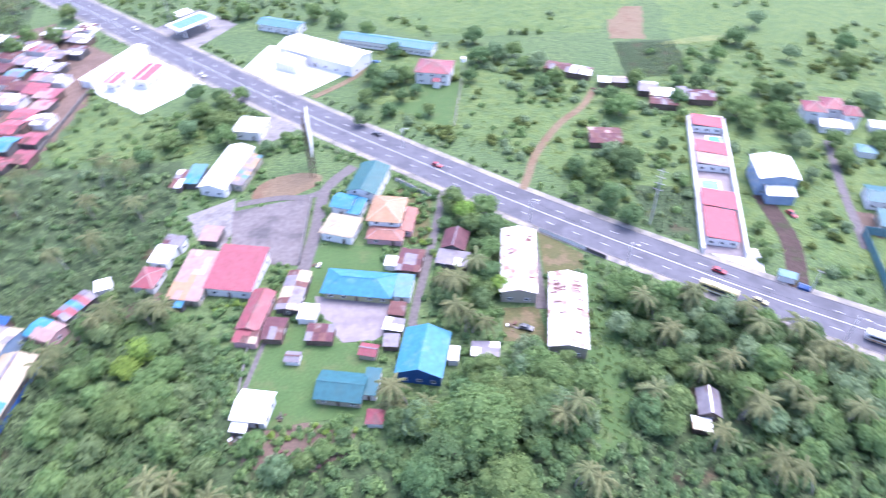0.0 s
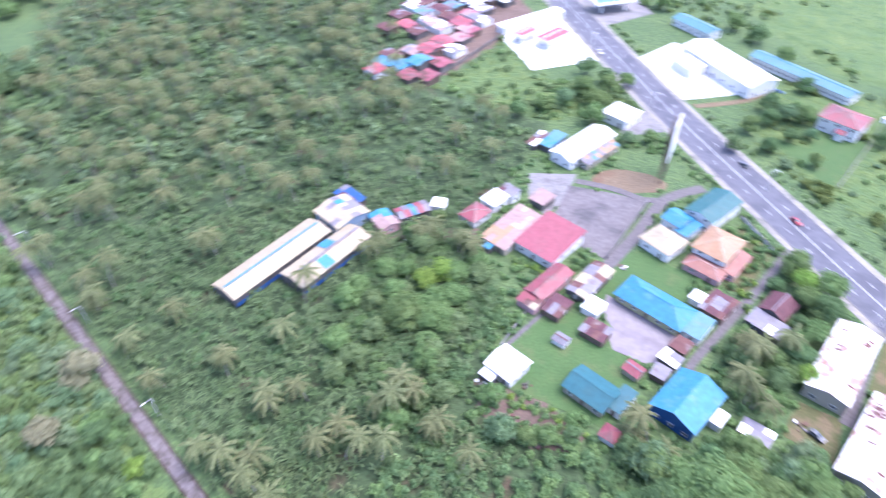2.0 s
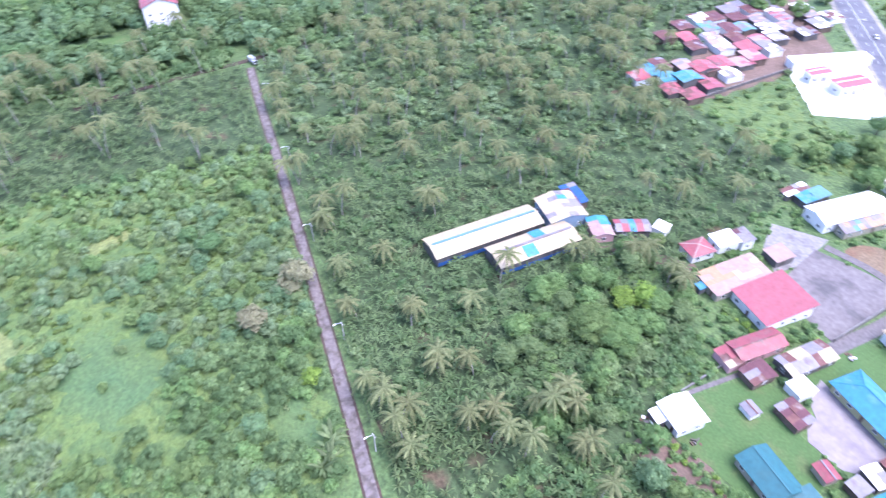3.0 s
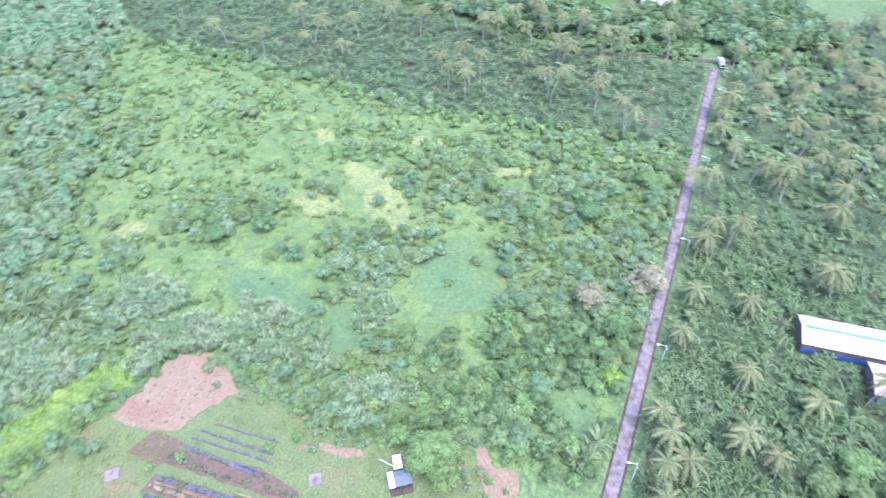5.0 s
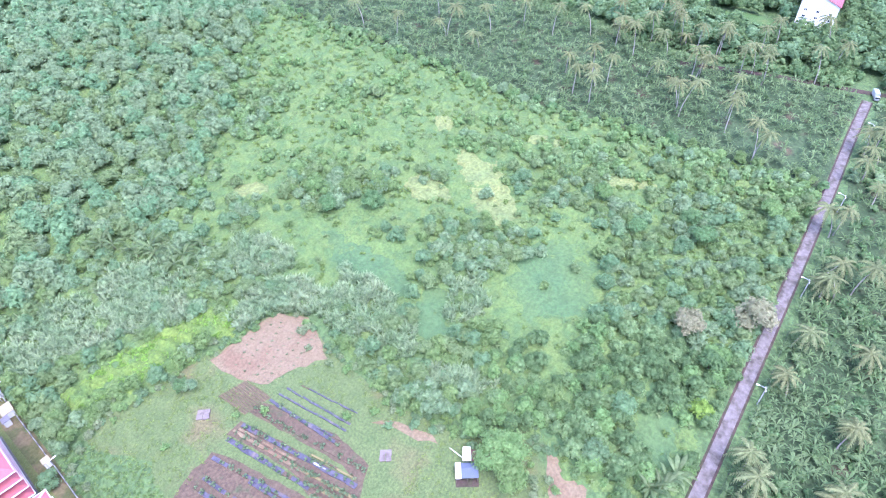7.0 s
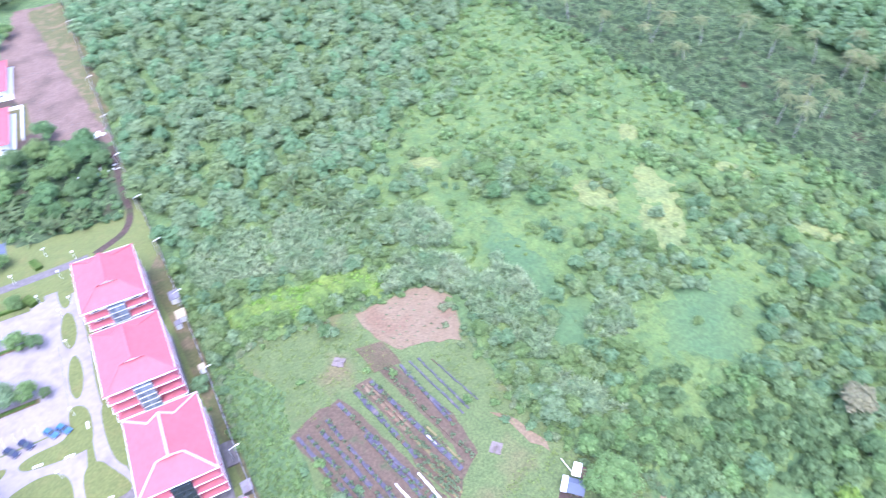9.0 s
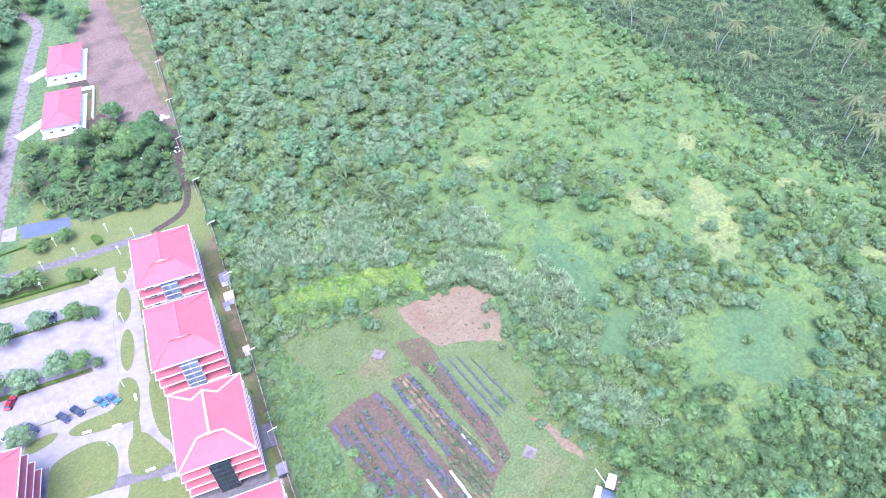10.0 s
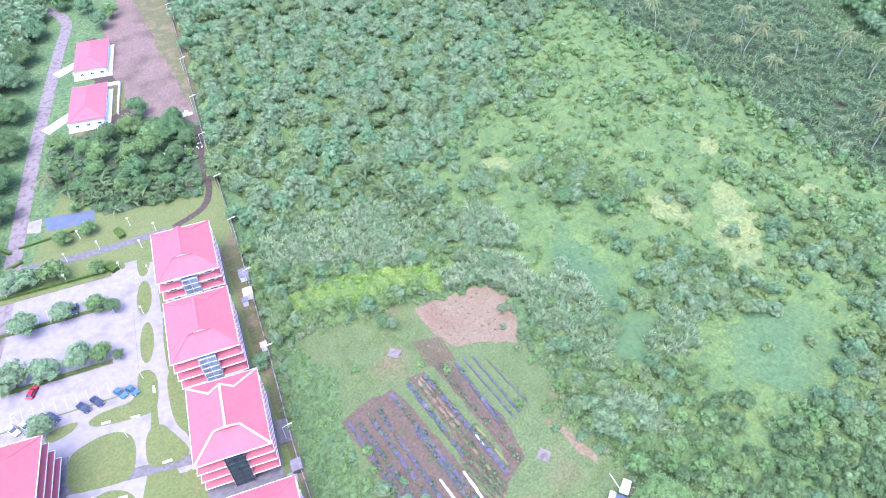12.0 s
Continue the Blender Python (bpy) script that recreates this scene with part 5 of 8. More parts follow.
def garden_lamp(x, y, h=3.2):
    ob = thing("garden_lamp", "white globe lamp on a slim post", "lamp", x, y, group="garden lamps")
    bm = bmesh.new()
    tube(bm, (0, 0, 0), (0, 0, h), 0.07, 0.05, 6)
    part("post", bm, TRIM, ob)
    bm = bmesh.new()
    bmesh.ops.create_icosphere(bm, subdivisions=2, radius=0.36, matrix=Matrix.Translation((0, 0, h + 0.3)))
    part("globe", bm, TRIM, ob, "white globe", smooth=True)


for u, v in ((-1.5, 3), (3.5, -14), (-3.4, 27), (-6.4, 44), (-3.2, 40), (30, 2), (2, 49), (18, 50), (35, 50), (-5, 57), (8, 62), (18, 60), (-10, 64), (-2, 70), (14, 70), (11, -30)):
    garden_lamp(*campus(u, v))


def bench(x, y, turn):
    ob = thing("bench", "white concrete garden bench", "bench", x, y, turn, group="garden benches")
    bm = bmesh.new()
    box(bm, 0, 0, 0.4, 2.2, 0.6, 0.12, 0, 0.02)
    part("seat", bm, TRIM, ob)
    for s in (-0.8, 0.8):
        piece("leg", shared_box("leg", 0.2, 0.5, 0.4, TRIM), ob, pose(s, 0, 0))


for x, y, turn in ((13.8, -126.1, -22), (7.2, -122.9, -22), (0.2, -128.0, 75), (5.7, -105.5, -20), (17.6, -103.4, -20)):
    bench(x, y, turn)


def hedge(x, y, length, width, height, turn, seed, label="clipped bright green hedge"):
    """A box hedge of leaf clumps over a solid core."""
    rng = np.random.default_rng(seed)
    n = int((length * width + 2 * (length + width) * height) * 9)
    p = rng.uniform(-0.5, 0.5, (n, 3)) * (length, width, height) + (0, 0, height / 2)
    face = rng.integers(0, 5, n)
    p[face == 0, 0], p[face == 1, 0], p[face == 2, 1], p[face == 3, 1], p[face == 4, 2] = length / 2, -length / 2, width / 2, -width / 2, height
    normal = np.array([(1, 0, 0), (-1, 0, 0), (0, 1, 0), (0, -1, 0), (0, 0, 1)], float)[face]
    core = bmesh.new()
    box(core, 0, 0, 0, length - 0.15, width - 0.15, height - 0.08)
    ob = tagged(new("hedge", mesh_of("hedge", core, L_HEDGE)), label, "hedge", "campus hedges")
    ob.matrix_world = pose(x, y, 0, 0, 0, turn)
    part("foliage", leaf_mesh("foliage", p, normal, rng.uniform(0.2, 0.34, n), rng, L_HEDGE), L_HEDGE, ob)


def leaf_cards(p, normal, size, rng, spread=0.7):
    """Folded four-cornered leaves at p, roughly square to the normals. Returns corners and faces."""
    n = len(p)
    d = normal + rng.normal(0, spread, (n, 3))
    d /= np.linalg.norm(d, axis=1)[:, None] + 1e-9
    t = np.cross(d, rng.normal(0, 1, (n, 3)))
    t /= np.linalg.norm(t, axis=1)[:, None] + 1e-9
    b = np.cross(d, t)
    s = np.asarray(size)[:, None]
    v = np.stack([p - t * s * 0.6, p + b * s * 0.36 + d * s * 0.12, p + t * s * 0.6 - d * s * 0.18, p - b * s * 0.36 + d * s * 0.12], 1).reshape(-1, 3)
    return v, np.arange(4 * n).reshape(n, 4)


def raw_mesh(name, verts, faces, mats, index=None):
    """A mesh from arrays of corners and of four-cornered faces (a triangle repeats nothing: it is given as three)."""
    me = bpy.data.meshes.new(name)
    sizes = np.array([f.shape[1] for f in faces for _ in range(len(f))], np.int32)
    loops = np.concatenate([f.ravel() for f in faces]).astype(np.int32)
    me.vertices.add(len(verts))
    me.vertices.foreach_set("co", np.asarray(verts, np.float32).ravel())
    me.loops.add(len(loops))
    me.loops.foreach_set("vertex_index", loops)
    me.polygons.add(len(sizes))
    me.polygons.foreach_set("loop_start", np.concatenate([[0], np.cumsum(sizes)[:-1]]).astype(np.int32))
    for m in mats:
        me.materials.append(m)
    if index is not None:
        me.polygons.foreach_set("material_index", np.asarray(index, np.int32))
    me.update(calc_edges=True)
    return me


def leaf_mesh(name, p, normal, size, rng, mat, spread=0.7):
    v, f = leaf_cards(p, normal, size, rng, spread)
    return raw_mesh(name, v, [f], [mat])


for k, (u, v, l, w, h, turn) in enumerate(((26, 50.2, 40, 1.2, 1.0, 0), (4.5, 51, 3, 4.5, 1.4, 35), (46, 40, 1.3, 16, 1.1, 0), (46, 20, 1.3, 10, 1.1, 0), (21, 74, 24, 0.8, 0.8, 6), (1.5, 67, 2.2, 5, 1.2, 20), (36, 63, 10, 1.2, 0.8, 30), (38, 74, 1.2, 8, 0.8, 40), (26, 34.5, 38, 0.9, 0.5, 0), (26, 12.5, 38, 0.9, 0.5, 0))):
    x, y = campus(u, v)
    hedge(x, y, l, w, h, turn - 17, 200 + k)
rng = random.Random(9)
heap = thing("rubble_heap", "white bags and rubble dumped under trees", "rubble", -52, -226, 0)
for i in range(26):
    bm = bmesh.new()
    bmesh.ops.create_icosphere(bm, subdivisions=1, radius=rng.uniform(0.3, 0.8), matrix=Matrix.Translation((rng.gauss(0, 4.5), rng.gauss(0, 2.2), 0.25)) @ Matrix.Diagonal((1, 0.8, 0.6, 1)))
    part("bag", bm, rng.choice((TRIM, TRIM, W_GREY, R_BLUE, R_RED)), heap)
heap = thing("rubble_heap", "white sacks stacked on the building site", "rubble", -60, -250, 0)
for i in range(9):
    bm = bmesh.new()
    bmesh.ops.create_icosphere(bm, subdivisions=1, radius=rng.uniform(0.7, 1.3), matrix=Matrix.Translation((rng.gauss(0, 3.5), rng.gauss(0, 0.8), 0.5)) @ Matrix.Diagonal((1.3, 0.8, 0.7, 1)))
    part("sack", bm, TRIM, heap)
bm = bmesh.new()
for i in range(160):
    bmesh.ops.create_icosphere(bm, subdivisions=1, radius=rng.uniform(0.15, 0.5), matrix=Matrix.Translation((rng.uniform(-98, -48), rng.uniform(-375, -250), 0.1)) @ Matrix.Diagonal((1, 0.8, 0.6, 1)))
one("site_rubble", bm, W_GREY, "scattered grey stones and debris on bare earth", "rubble", kind="stuff")

# ---- kitchen garden ----
BEDS = [
    (-34.6, -86, -32.4, -45, 0, 1.0), (-36.7, -84.5, -34.4, -45, 0, 1.0), (-40.0, -85.5, -37.6, -45, 0, 1.05), (-42.7, -84.5, -39.6, -46, 0, 1.0), (-48.0, -86, -46.6, -46, 0, 1.0), (-46.8, -74, -44.8, -46, 0, 0.9),
    (-53.6, -86, -51.4, -60, 0, 1.2), (-56.2, -86, -54.4, -62, 1, 0.9), (-57.3, -85, -56.0, -67, 1, 0.6), (-58.5, -85, -56.8, -50, 0, 1.25), (-55.0, -68, -53.8, -48, 2, 0.7), (-50.2, -59, -50.9, -46, 2, 0.7), (-52.2, -62, -52.4, -46, 2, 0.7),
    (-43.2, -59, -42.4, -46, 3, 0.5), (-48.7, -57, -47.7, -46, 3, 0.6), (-57.5, -66, -57.3, -59, 3, 0.45), (-59.2, -65, -58.2, -51, 2, 0.5),
    (-63.4, -85, -61.0, -50, 4, 1.0), (-67.6, -83, -64.1, -58.5, 0, 0.9), (-66.2, -72, -65.6, -60, 0, 0.5), (-70.2, -82, -68.4, -60, 0, 0.5), (-72.6, -81, -70.4, -60, 0, 0.5), (-75.0, -78, -74.0, -60, 0, 0.35)]
BED_KINDS = (
    ("long raised bed under violet-grey plastic mulch", "mulch_strip", MULCH), ("long raised bed of dry orange straw", "straw_strip", PALE_DIRT), ("narrow bed edged with yellow straw", "straw_strip", STRAW),
    ("long strip of white plastic film over a bed", "film_strip", WHITE_PLASTIC), ("long brown soil bed with a row of small shrubs", "soil_strip", BED_SOIL))
rng = random.Random(3)
for x0, y0, x1, y1, kind, w in BEDS:
    label, name, mat = BED_KINDS[kind]
    run = math.dist((x0, y0), (x1, y1))
    bed = thing("vegetable_bed", label, "garden bed", x0, y0, math.degrees(math.atan2(y1 - y0, x1 - x0)), group="vegetable beds")
    n = max(1, int(run / 2.4))
    for i in range(n):
        m = BED_SOIL if rng.random() < (0.1 if kind < 3 else 0.0) else mat
        piece(name, shared_box(name, run / n + 0.05, w * rng.choice((0.8, 0.9, 1, 1.1)), 0.24, m), bed, pose((i + 0.5) * run / n, rng.uniform(-0.09, 0.09), 0.06 + 0.004 * (i % 3), 0, 0, rng.uniform(-1.6, 1.6)))
slabs = ((-56.6, -96, 3.0, 3.4, 30), (-66.7, -47.6, 3.2, 3.0, 25))
for x, y, l, w, turn in slabs:
    s = thing("well_slab", "broken pinkish concrete slab in the grass", "slab", x, y, turn, group="garden slabs")
    for i in range(4):
        bm = bmesh.new()
        box(bm, (i % 2 - 0.5) * l * 0.5, (i // 2 - 0.5) * w * 0.5, 0, l * 0.48, w * 0.47, 0.25 + 0.06 * i, i * 3, 0.03)
        part("fragment", bm, PINK_SLAB, s)
bm = bmesh.new()
for i in range(11):
    t = i / 10
    beam(bm, (-63 - 7.2 * t, -96 + 3.4 * t, 0.15), (-61.2 - 7 * t, -86.2 + 3 * t, 0.15), 0.22, 0.12)
one("furrow_ridges", bm, OLIVE_LAWN, "close dark furrow ridges with seedlings", "furrow", kind="stuff")
hut = thing("garden_hut", "open garden hut with a blue tarpaulin roof and white sheets", "hut", -70.8, -27.5, 207)
covers(-71.5, -28, 9.5, 6.5, 207, 0.2)
for u, h in ((-1.9, 2.35), (1.5, 2.5)):
    for q in (-2.5, 0, 2.5):
        piece("post", shared_box("post", 0.14, 0.14, h, BARK), hut, pose(u, q, 0))
for corners, mat, name, label in (
        ([(-2.1, -2.7, 2.4), (-2.1, 1.5, 2.35), (0.2, 1.5, 3.15), (0.2, -2.7, 3.2)], COURT_BLUE, "tarpaulin", "sagging blue-grey tarpaulin"),
        ([(0.2, -2.7, 3.2), (0.2, 1.5, 3.15), (1.7, 1.5, 2.6), (1.7, -2.7, 2.6)], COURT_BLUE, "tarpaulin", "sagging blue-grey tarpaulin"),
        ([(-2.2, 1.45, 2.38), (-2.2, 2.8, 2.3), (0.2, 2.8, 3.1), (0.2, 1.45, 3.2)], R_WHITE, "sheet_roof", "white sheet roof"),
        ([(0.2, 1.45, 3.2), (0.2, 2.8, 3.1), (1.9, 2.8, 2.5), (1.9, 1.45, 2.6)], R_WHITE, "sheet_roof", "white sheet roof"),
        ([(2.3, -1.2, 2.5), (2.3, 0.9, 2.55), (5.8, 0.7, 2.9), (5.8, -1.2, 2.85)], R_WHITE, "sheet_roof", "white sheet roof of the lean-to"),
        ([(2.3, -2.7, 2.3), (2.3, -1.25, 2.46), (5.2, -1.25, 2.7), (5.0, -2.6, 2.5)], R_RUST, "rusty_roof", "rusted sheet beside the white roof")):
    bm = bmesh.new()
    prism(bm, corners, 0.06)
    part(name, bm, mat, hut, label)
for u in (2.5, 5.4):
    for q in (-2.3, 0.5):
        piece("post", shared_box("post", 0.12, 0.12, 2.3, BARK), hut, pose(u, q, 0))
bm = bmesh.new()
box(bm, -0.8, 0, 0, 4.8, 5.6, 0.12)
part("floor", bm, DARK_DIRT, hut)
for u, q, sx, sy in ((-0.6, -1.2, 1.6, 0.8), (0.6, 1.0, 0.8, 1.8)):
    bm = bmesh.new()
    box(bm, u, q, 0.45, sx, sy, 0.1)
    for a in (-0.4, 0.4):
        box(bm, u + a * sx, q + a * sy, 0.1, 0.1, 0.1, 0.4)
    part("plank_table", bm, W_WOOD, hut)
arch = thing("bamboo_rail", "rough bamboo rail beside the hut", "rail", -75, -34, 75)
for i in range(5):
    bm = bmesh.new()
    beam(bm, (i * 1.3, 0, 0), (i * 1.3, 0, 1.0), 0.1)
    part("post", bm, STRAW, arch)
bm = bmesh.new()
beam(bm, (0, 0, 0.95), (5.4, 0, 0.95), 0.12)
part("bar", bm, TRIM, arch)


# ---- vehicles ----
def wheel_mesh(r, w):
    key = ("wheel", r, w)
    if key not in BOX_MESHES:
        bm = bmesh.new()
        tube(bm, (0, -w / 2, 0), (0, w / 2, 0), r, r, 12)
        BOX_MESHES[key] = mesh_of("wheel", bm, RUBBER)
    return BOX_MESHES[key]


def hull(bm, profile, width, taper=1.0, top=None):
    """A side outline pulled to a width; corners above top are drawn in."""
    rows = []
    for s in (-1, 1):
        rows.append([bm.verts.new((x, s * width / 2 * (taper if top is not None and z > top else 1.0), z)) for x, z in profile])
    bm.faces.new(rows[0][::-1]), bm.faces.new(rows[1])
    n = len(profile)
    for i in range(n):
        j = (i + 1) % n
        bm.faces.new((rows[0][i], rows[0][j], rows[1][j], rows[1][i]))
    bmesh.ops.recalc_face_normals(bm, faces=bm.faces)
    bmesh.ops.bevel(bm, geom=bm.edges[:], offset=0.05, segments=2, affect="EDGES")


def car(x, y, turn, paint, label, z=0.1, length=4.3):
    ob = thing("car", label, "car", x, y, turn, z, group="cars")
    h = length / 2
    bm = bmesh.new()
    hull(bm, [(-h, 0.35), (-h, 0.8), (-h + 0.25, 0.95), (h * 0.42, 0.95), (h - 0.15, 0.78), (h, 0.6), (h, 0.35)], 1.72)
    part("body", bm, paint, ob)
    bm = bmesh.new()
    hull(bm, [(-h + 0.3, 0.95), (-h + 0.75, 1.42), (h * 0.05, 1.42), (h * 0.42, 0.95)], 1.6, 0.82, 1.2)
    part("cabin_glass", bm, GLASS, ob, "dark glass cabin")
    bm = bmesh.new()
    box(bm, -h * 0.32, 0, 1.42, h * 0.72, 1.26, 0.06, 0, 0.02)
    part("roof_panel", bm, paint, ob)
    for s in (-1, 1):
        for q in (-0.78, 0.78):
            piece("wheel", wheel_mesh(0.32, 0.2), ob, pose(s * h * 0.62, q, 0.32))
        piece("headlight", shared_box("headlight", 0.06, 0.3, 0.14, TRIM), ob, pose(h, s * 0.6, 0.6))


def bus(x, y, turn, paint, stripe, label):
    ob = thing("bus", label, "bus", x, y, turn, 0.12, group="buses")
    bm = bmesh.new()
    box(bm, 0, 0, 0.45, 11.5, 2.5, 2.7, 0, 0.18)
    part("body", bm, paint, ob)
    for s in (-1, 1):
        bm = bmesh.new()
        box(bm, 0, s * 1.25, 1.6, 10.4, 0.05, 0.95)
        part("window_band", bm, GLASS, ob, "dark window band")
        bm = bmesh.new()
        box(bm, 0, s * 1.26, 0.8, 10.8, 0.05, 0.4)
        part("stripe", bm, stripe, ob)
        for u in (-3.6, 3.4):
            piece("wheel", wheel_mesh(0.5, 0.3), ob, pose(u, s * 1.08, 0.5))
    bm = bmesh.new()
    box(bm, 5.74, 0, 1.3, 0.06, 2.2, 1.3)
    part("windscreen", bm, GLASS, ob)
    bm = bmesh.new()
    box(bm, -1.5, 0, 3.15, 3.2, 1.7, 0.25, 0, 0.05)
    part("roof_unit", bm, TRIM, ob)


CAR_RED = material("red_car_paint", (0.235, 0.009, 0.019), (0.259, 0.014, 0.024), 1, 0.3, spec=0.5)
CAR_BLUE = material("blue_car_paint", (0.033, 0.094, 0.226), (0.042, 0.103, 0.235), 1, 0.3, spec=0.5)
CAR_NAVY = material("navy_car_paint", (0.014, 0.019, 0.042), (0.019, 0.024, 0.047), 1, 0.3, spec=0.5)
CAR_WHITE = material("white_car_paint", (0.352, 0.352, 0.352), (0.376, 0.376, 0.376), 1, 0.3, spec=0.5)
CAR_GREY = material("grey_car_paint", (0.056, 0.061, 0.07), (0.07, 0.075, 0.085), 1, 0.3, spec=0.5)
BUS_YELLOW = material("cream_yellow_bus_paint", (0.352, 0.31, 0.141), (0.367, 0.329, 0.164), 1, 0.4)
BUS_ORANGE = material("orange_bus_stripe", (0.329, 0.141, 0.028), (0.352, 0.16, 0.038), 1, 0.4)
for x, y, turn, paint, label in (
        (25.9, -148, -130, CAR_RED, "red saloon car in the car park"), (24, -136.4, 115, CAR_NAVY, "dark blue car parked under a tree"), (16.8, -134.2, 112, CAR_NAVY, "dark blue car in the car park"),
        (13.4, -133.8, 112, CAR_NAVY, "navy blue car in the car park"), (7.7, -132.4, 110, CAR_BLUE, "bright blue car in the car park"), (4.9, -131.2, 110, CAR_BLUE, "bright blue car at the row end"),
        (7.7, -170.6, 70, CAR_GREY, "grey car beside a parking tree"), (33.1, -139, 110, CAR_WHITE, "white car in the car park"), (30.1, -138, 110, CAR_WHITE, "white car in the car park"),
        (-6, 212, -37, CAR_RED, "red car on the highway"), (-31.5, 235.5, 143, CAR_GREY, "grey car on the highway"), (-172, 346, -40, CAR_WHITE, "white van on the highway"), (-120, 290.5, -40, CAR_WHITE, "white car beside the highway"),
        (84.8, 150.5, -32, CAR_RED, "red pickup on the highway"), (21, 128, -20, CAR_GREY, "grey car wreck in the yard"), (118.5, 178, -70, CAR_RED, "red pickup near the blue building"), (93, 137, -32, BUS_YELLOW, "small yellow jeep at the roadside"), (-37, 300, 10, CAR_BLUE, "blue car by the school row")):
    car(x, y, turn, paint, label, 0.13)
bus(81.5, 141.2, -32, BUS_YELLOW, TRIM, "cream-yellow passenger bus on the highway")
bus(123, 119.8, -30, TRIM, BUS_ORANGE, "white passenger bus with an orange stripe")
truck = thing("truck", "white box truck on the plantation lane", "truck", -301, 61, 10, 0.1)
bm = bmesh.new()
box(bm, -0.8, 0, 0.8, 4.2, 2.1, 2.2, 0, 0.05)
part("cargo_box", bm, CAR_WHITE, truck)
bm = bmesh.new()
box(bm, 2.2, 0, 0.5, 1.6, 1.9, 1.7, 0, 0.12)
part("cab", bm, CAR_WHITE, truck)
bm = bmesh.new()
box(bm, 3.0, 0, 1.3, 0.08, 1.6, 0.7)
part("windscreen", bm, GLASS, truck)
for u in (-2, 2.1):
    for q in (-0.9, 0.9):
        piece("wheel", wheel_mesh(0.42, 0.25), truck, pose(u, q, 0.42))


# ---- poles, lamps, wires ----
def utility_pole(x, y, h, turn, arms, label, lamp=False):
    ob = thing("utility_pole", label, "pole", x, y, turn, group="utility poles")
    bm = bmesh.new()
    tube(bm, (0, 0, 0), (0, 0, h), 0.28 if h > 15 else 0.17, 0.16 if h > 15 else 0.11, 10)
    part("pole", bm, POLE_GREY, ob)
    for z, w in arms:
        bm = bmesh.new()
        beam(bm, (-w / 2, 0, z), (w / 2, 0, z), 0.16)
        arm = part("crossarm", bm, POLE_GREY, ob)
        for u in (-w / 2 + 0.2, 0, w / 2 - 0.2):
            piece("insulator", shared_box("insulator", 0.14, 0.14, 0.3, TRIM), arm, pose(u, 0, z + 0.08))
    if lamp:
        bm = bmesh.new()
        beam(bm, (0, 0, h - 0.2), (0, -1.9, h + 0.5), 0.12)
        a = part("lamp_arm", bm, STEEL, ob)
        bm = bmesh.new()
        box(bm, 0, -2.3, h + 0.42, 0.35, 0.9, 0.18, 0, 0.04)
        part("lamp_head", bm, TRIM, a)


def wire(points, sag, label):
    """A hanging cable from pole to pole."""
    curve = bpy.data.curves.new("power_line", "CURVE")
    curve.dimensions, curve.bevel_depth, curve.bevel_resolution = "3D", 0.03, 0
    path = [Vector(points[0])]
    for p, q in zip(points, points[1:]):
        path += [Vector(p).lerp(Vector(q), i / 6) - Vector((0, 0, sag * 4 * i / 6 * (1 - i / 6))) for i in range(1, 7)]
    spline = curve.splines.new("POLY")
    spline.points.add(len(path) - 1)
    for point, at in zip(spline.points, path):
        point.co = (*at, 1)
    curve.materials.append(RUBBER)
    tagged(new("power_line", curve), label, "cable", "power lines")


utility_pole(68.1, 174.2, 24, -30, ((23, 3), (20.5, 3.4), (18, 3.4), (15.5, 3)), "tall grey power pole with four crossarms")
for x, y, h in ((-19.7, 224.5, 10), (27, 177.5, 10), (56, 154.0, 10), (112, 121.5, 10), (-77, 252.5, 10), (-124, 290, 10), (-178, 337, 10), (-150, 343, 24)):
    utility_pole(x, y, h, -37 + 90, ((h - 0.6, 2.2), (h - 1.6, 1.8)), "roadside concrete power pole with crossarms", h < 12)
utility_pole(110.5, 141.5, 9, -35, ((8.4, 2.0),), "leaning roadside pole near a blue tarp")
wire([(-178, 337, 9.4), (-124, 290, 9.4), (-77, 252.5, 9.4)], 0.8, "thin black power line along the highway")
wire([(27, 177.5, 9.4), (56, 154.0, 9.4), (112, 121.5, 9.4)], 0.8, "thin black power line along the highway")
LAMPS = [(-264, 57.5), (-213, 48.8), (-166, 40.4), (-121, 32.9), (-84, 26)]
for x, y in LAMPS:
    utility_pole(x, y + 0.6, 8, 8 + 0, ((7.2, 1.6),), "slim grey lane pole with a street lamp", True)
wire([(x, y + 0.6, 7.3) for x, y in LAMPS], 0.7, "thin black power line beside the lane")
for x, y in ((-93.5, -344), (-76, -285.5), (-66, -252), (-57.3, -224), (-50.5, -196), (-44, -171.5), (-37, -147), (-28, -117), (-20, -92)):
    ob = thing("fence_lamp", "white curved street lamp behind the fence", "lamp", x, y, 75, group="fence lamps")
    bm = bmesh.new()
    tube(bm, (0, 0, 0), (0, 0, 6), 0.09, 0.07, 8)
    part("post", bm, STEEL, ob)
    bm = bmesh.new()
    beam(bm, (0, 0, 5.9), (0, 1.8, 6.4), 0.1)
    part("arm", bm, TRIM, ob)
    bm = bmesh.new()
    box(bm, 0, 2.1, 6.3, 0.3, 0.9, 0.16, 0, 0.04)
    part("lamp_head", bm, TRIM, ob)
# the tall advertising hoarding, seen edge-on
board = thing("hoarding", "tall steel-framed advertising hoarding with a blank white face", "billboard", -54.6, 210.6, 99)
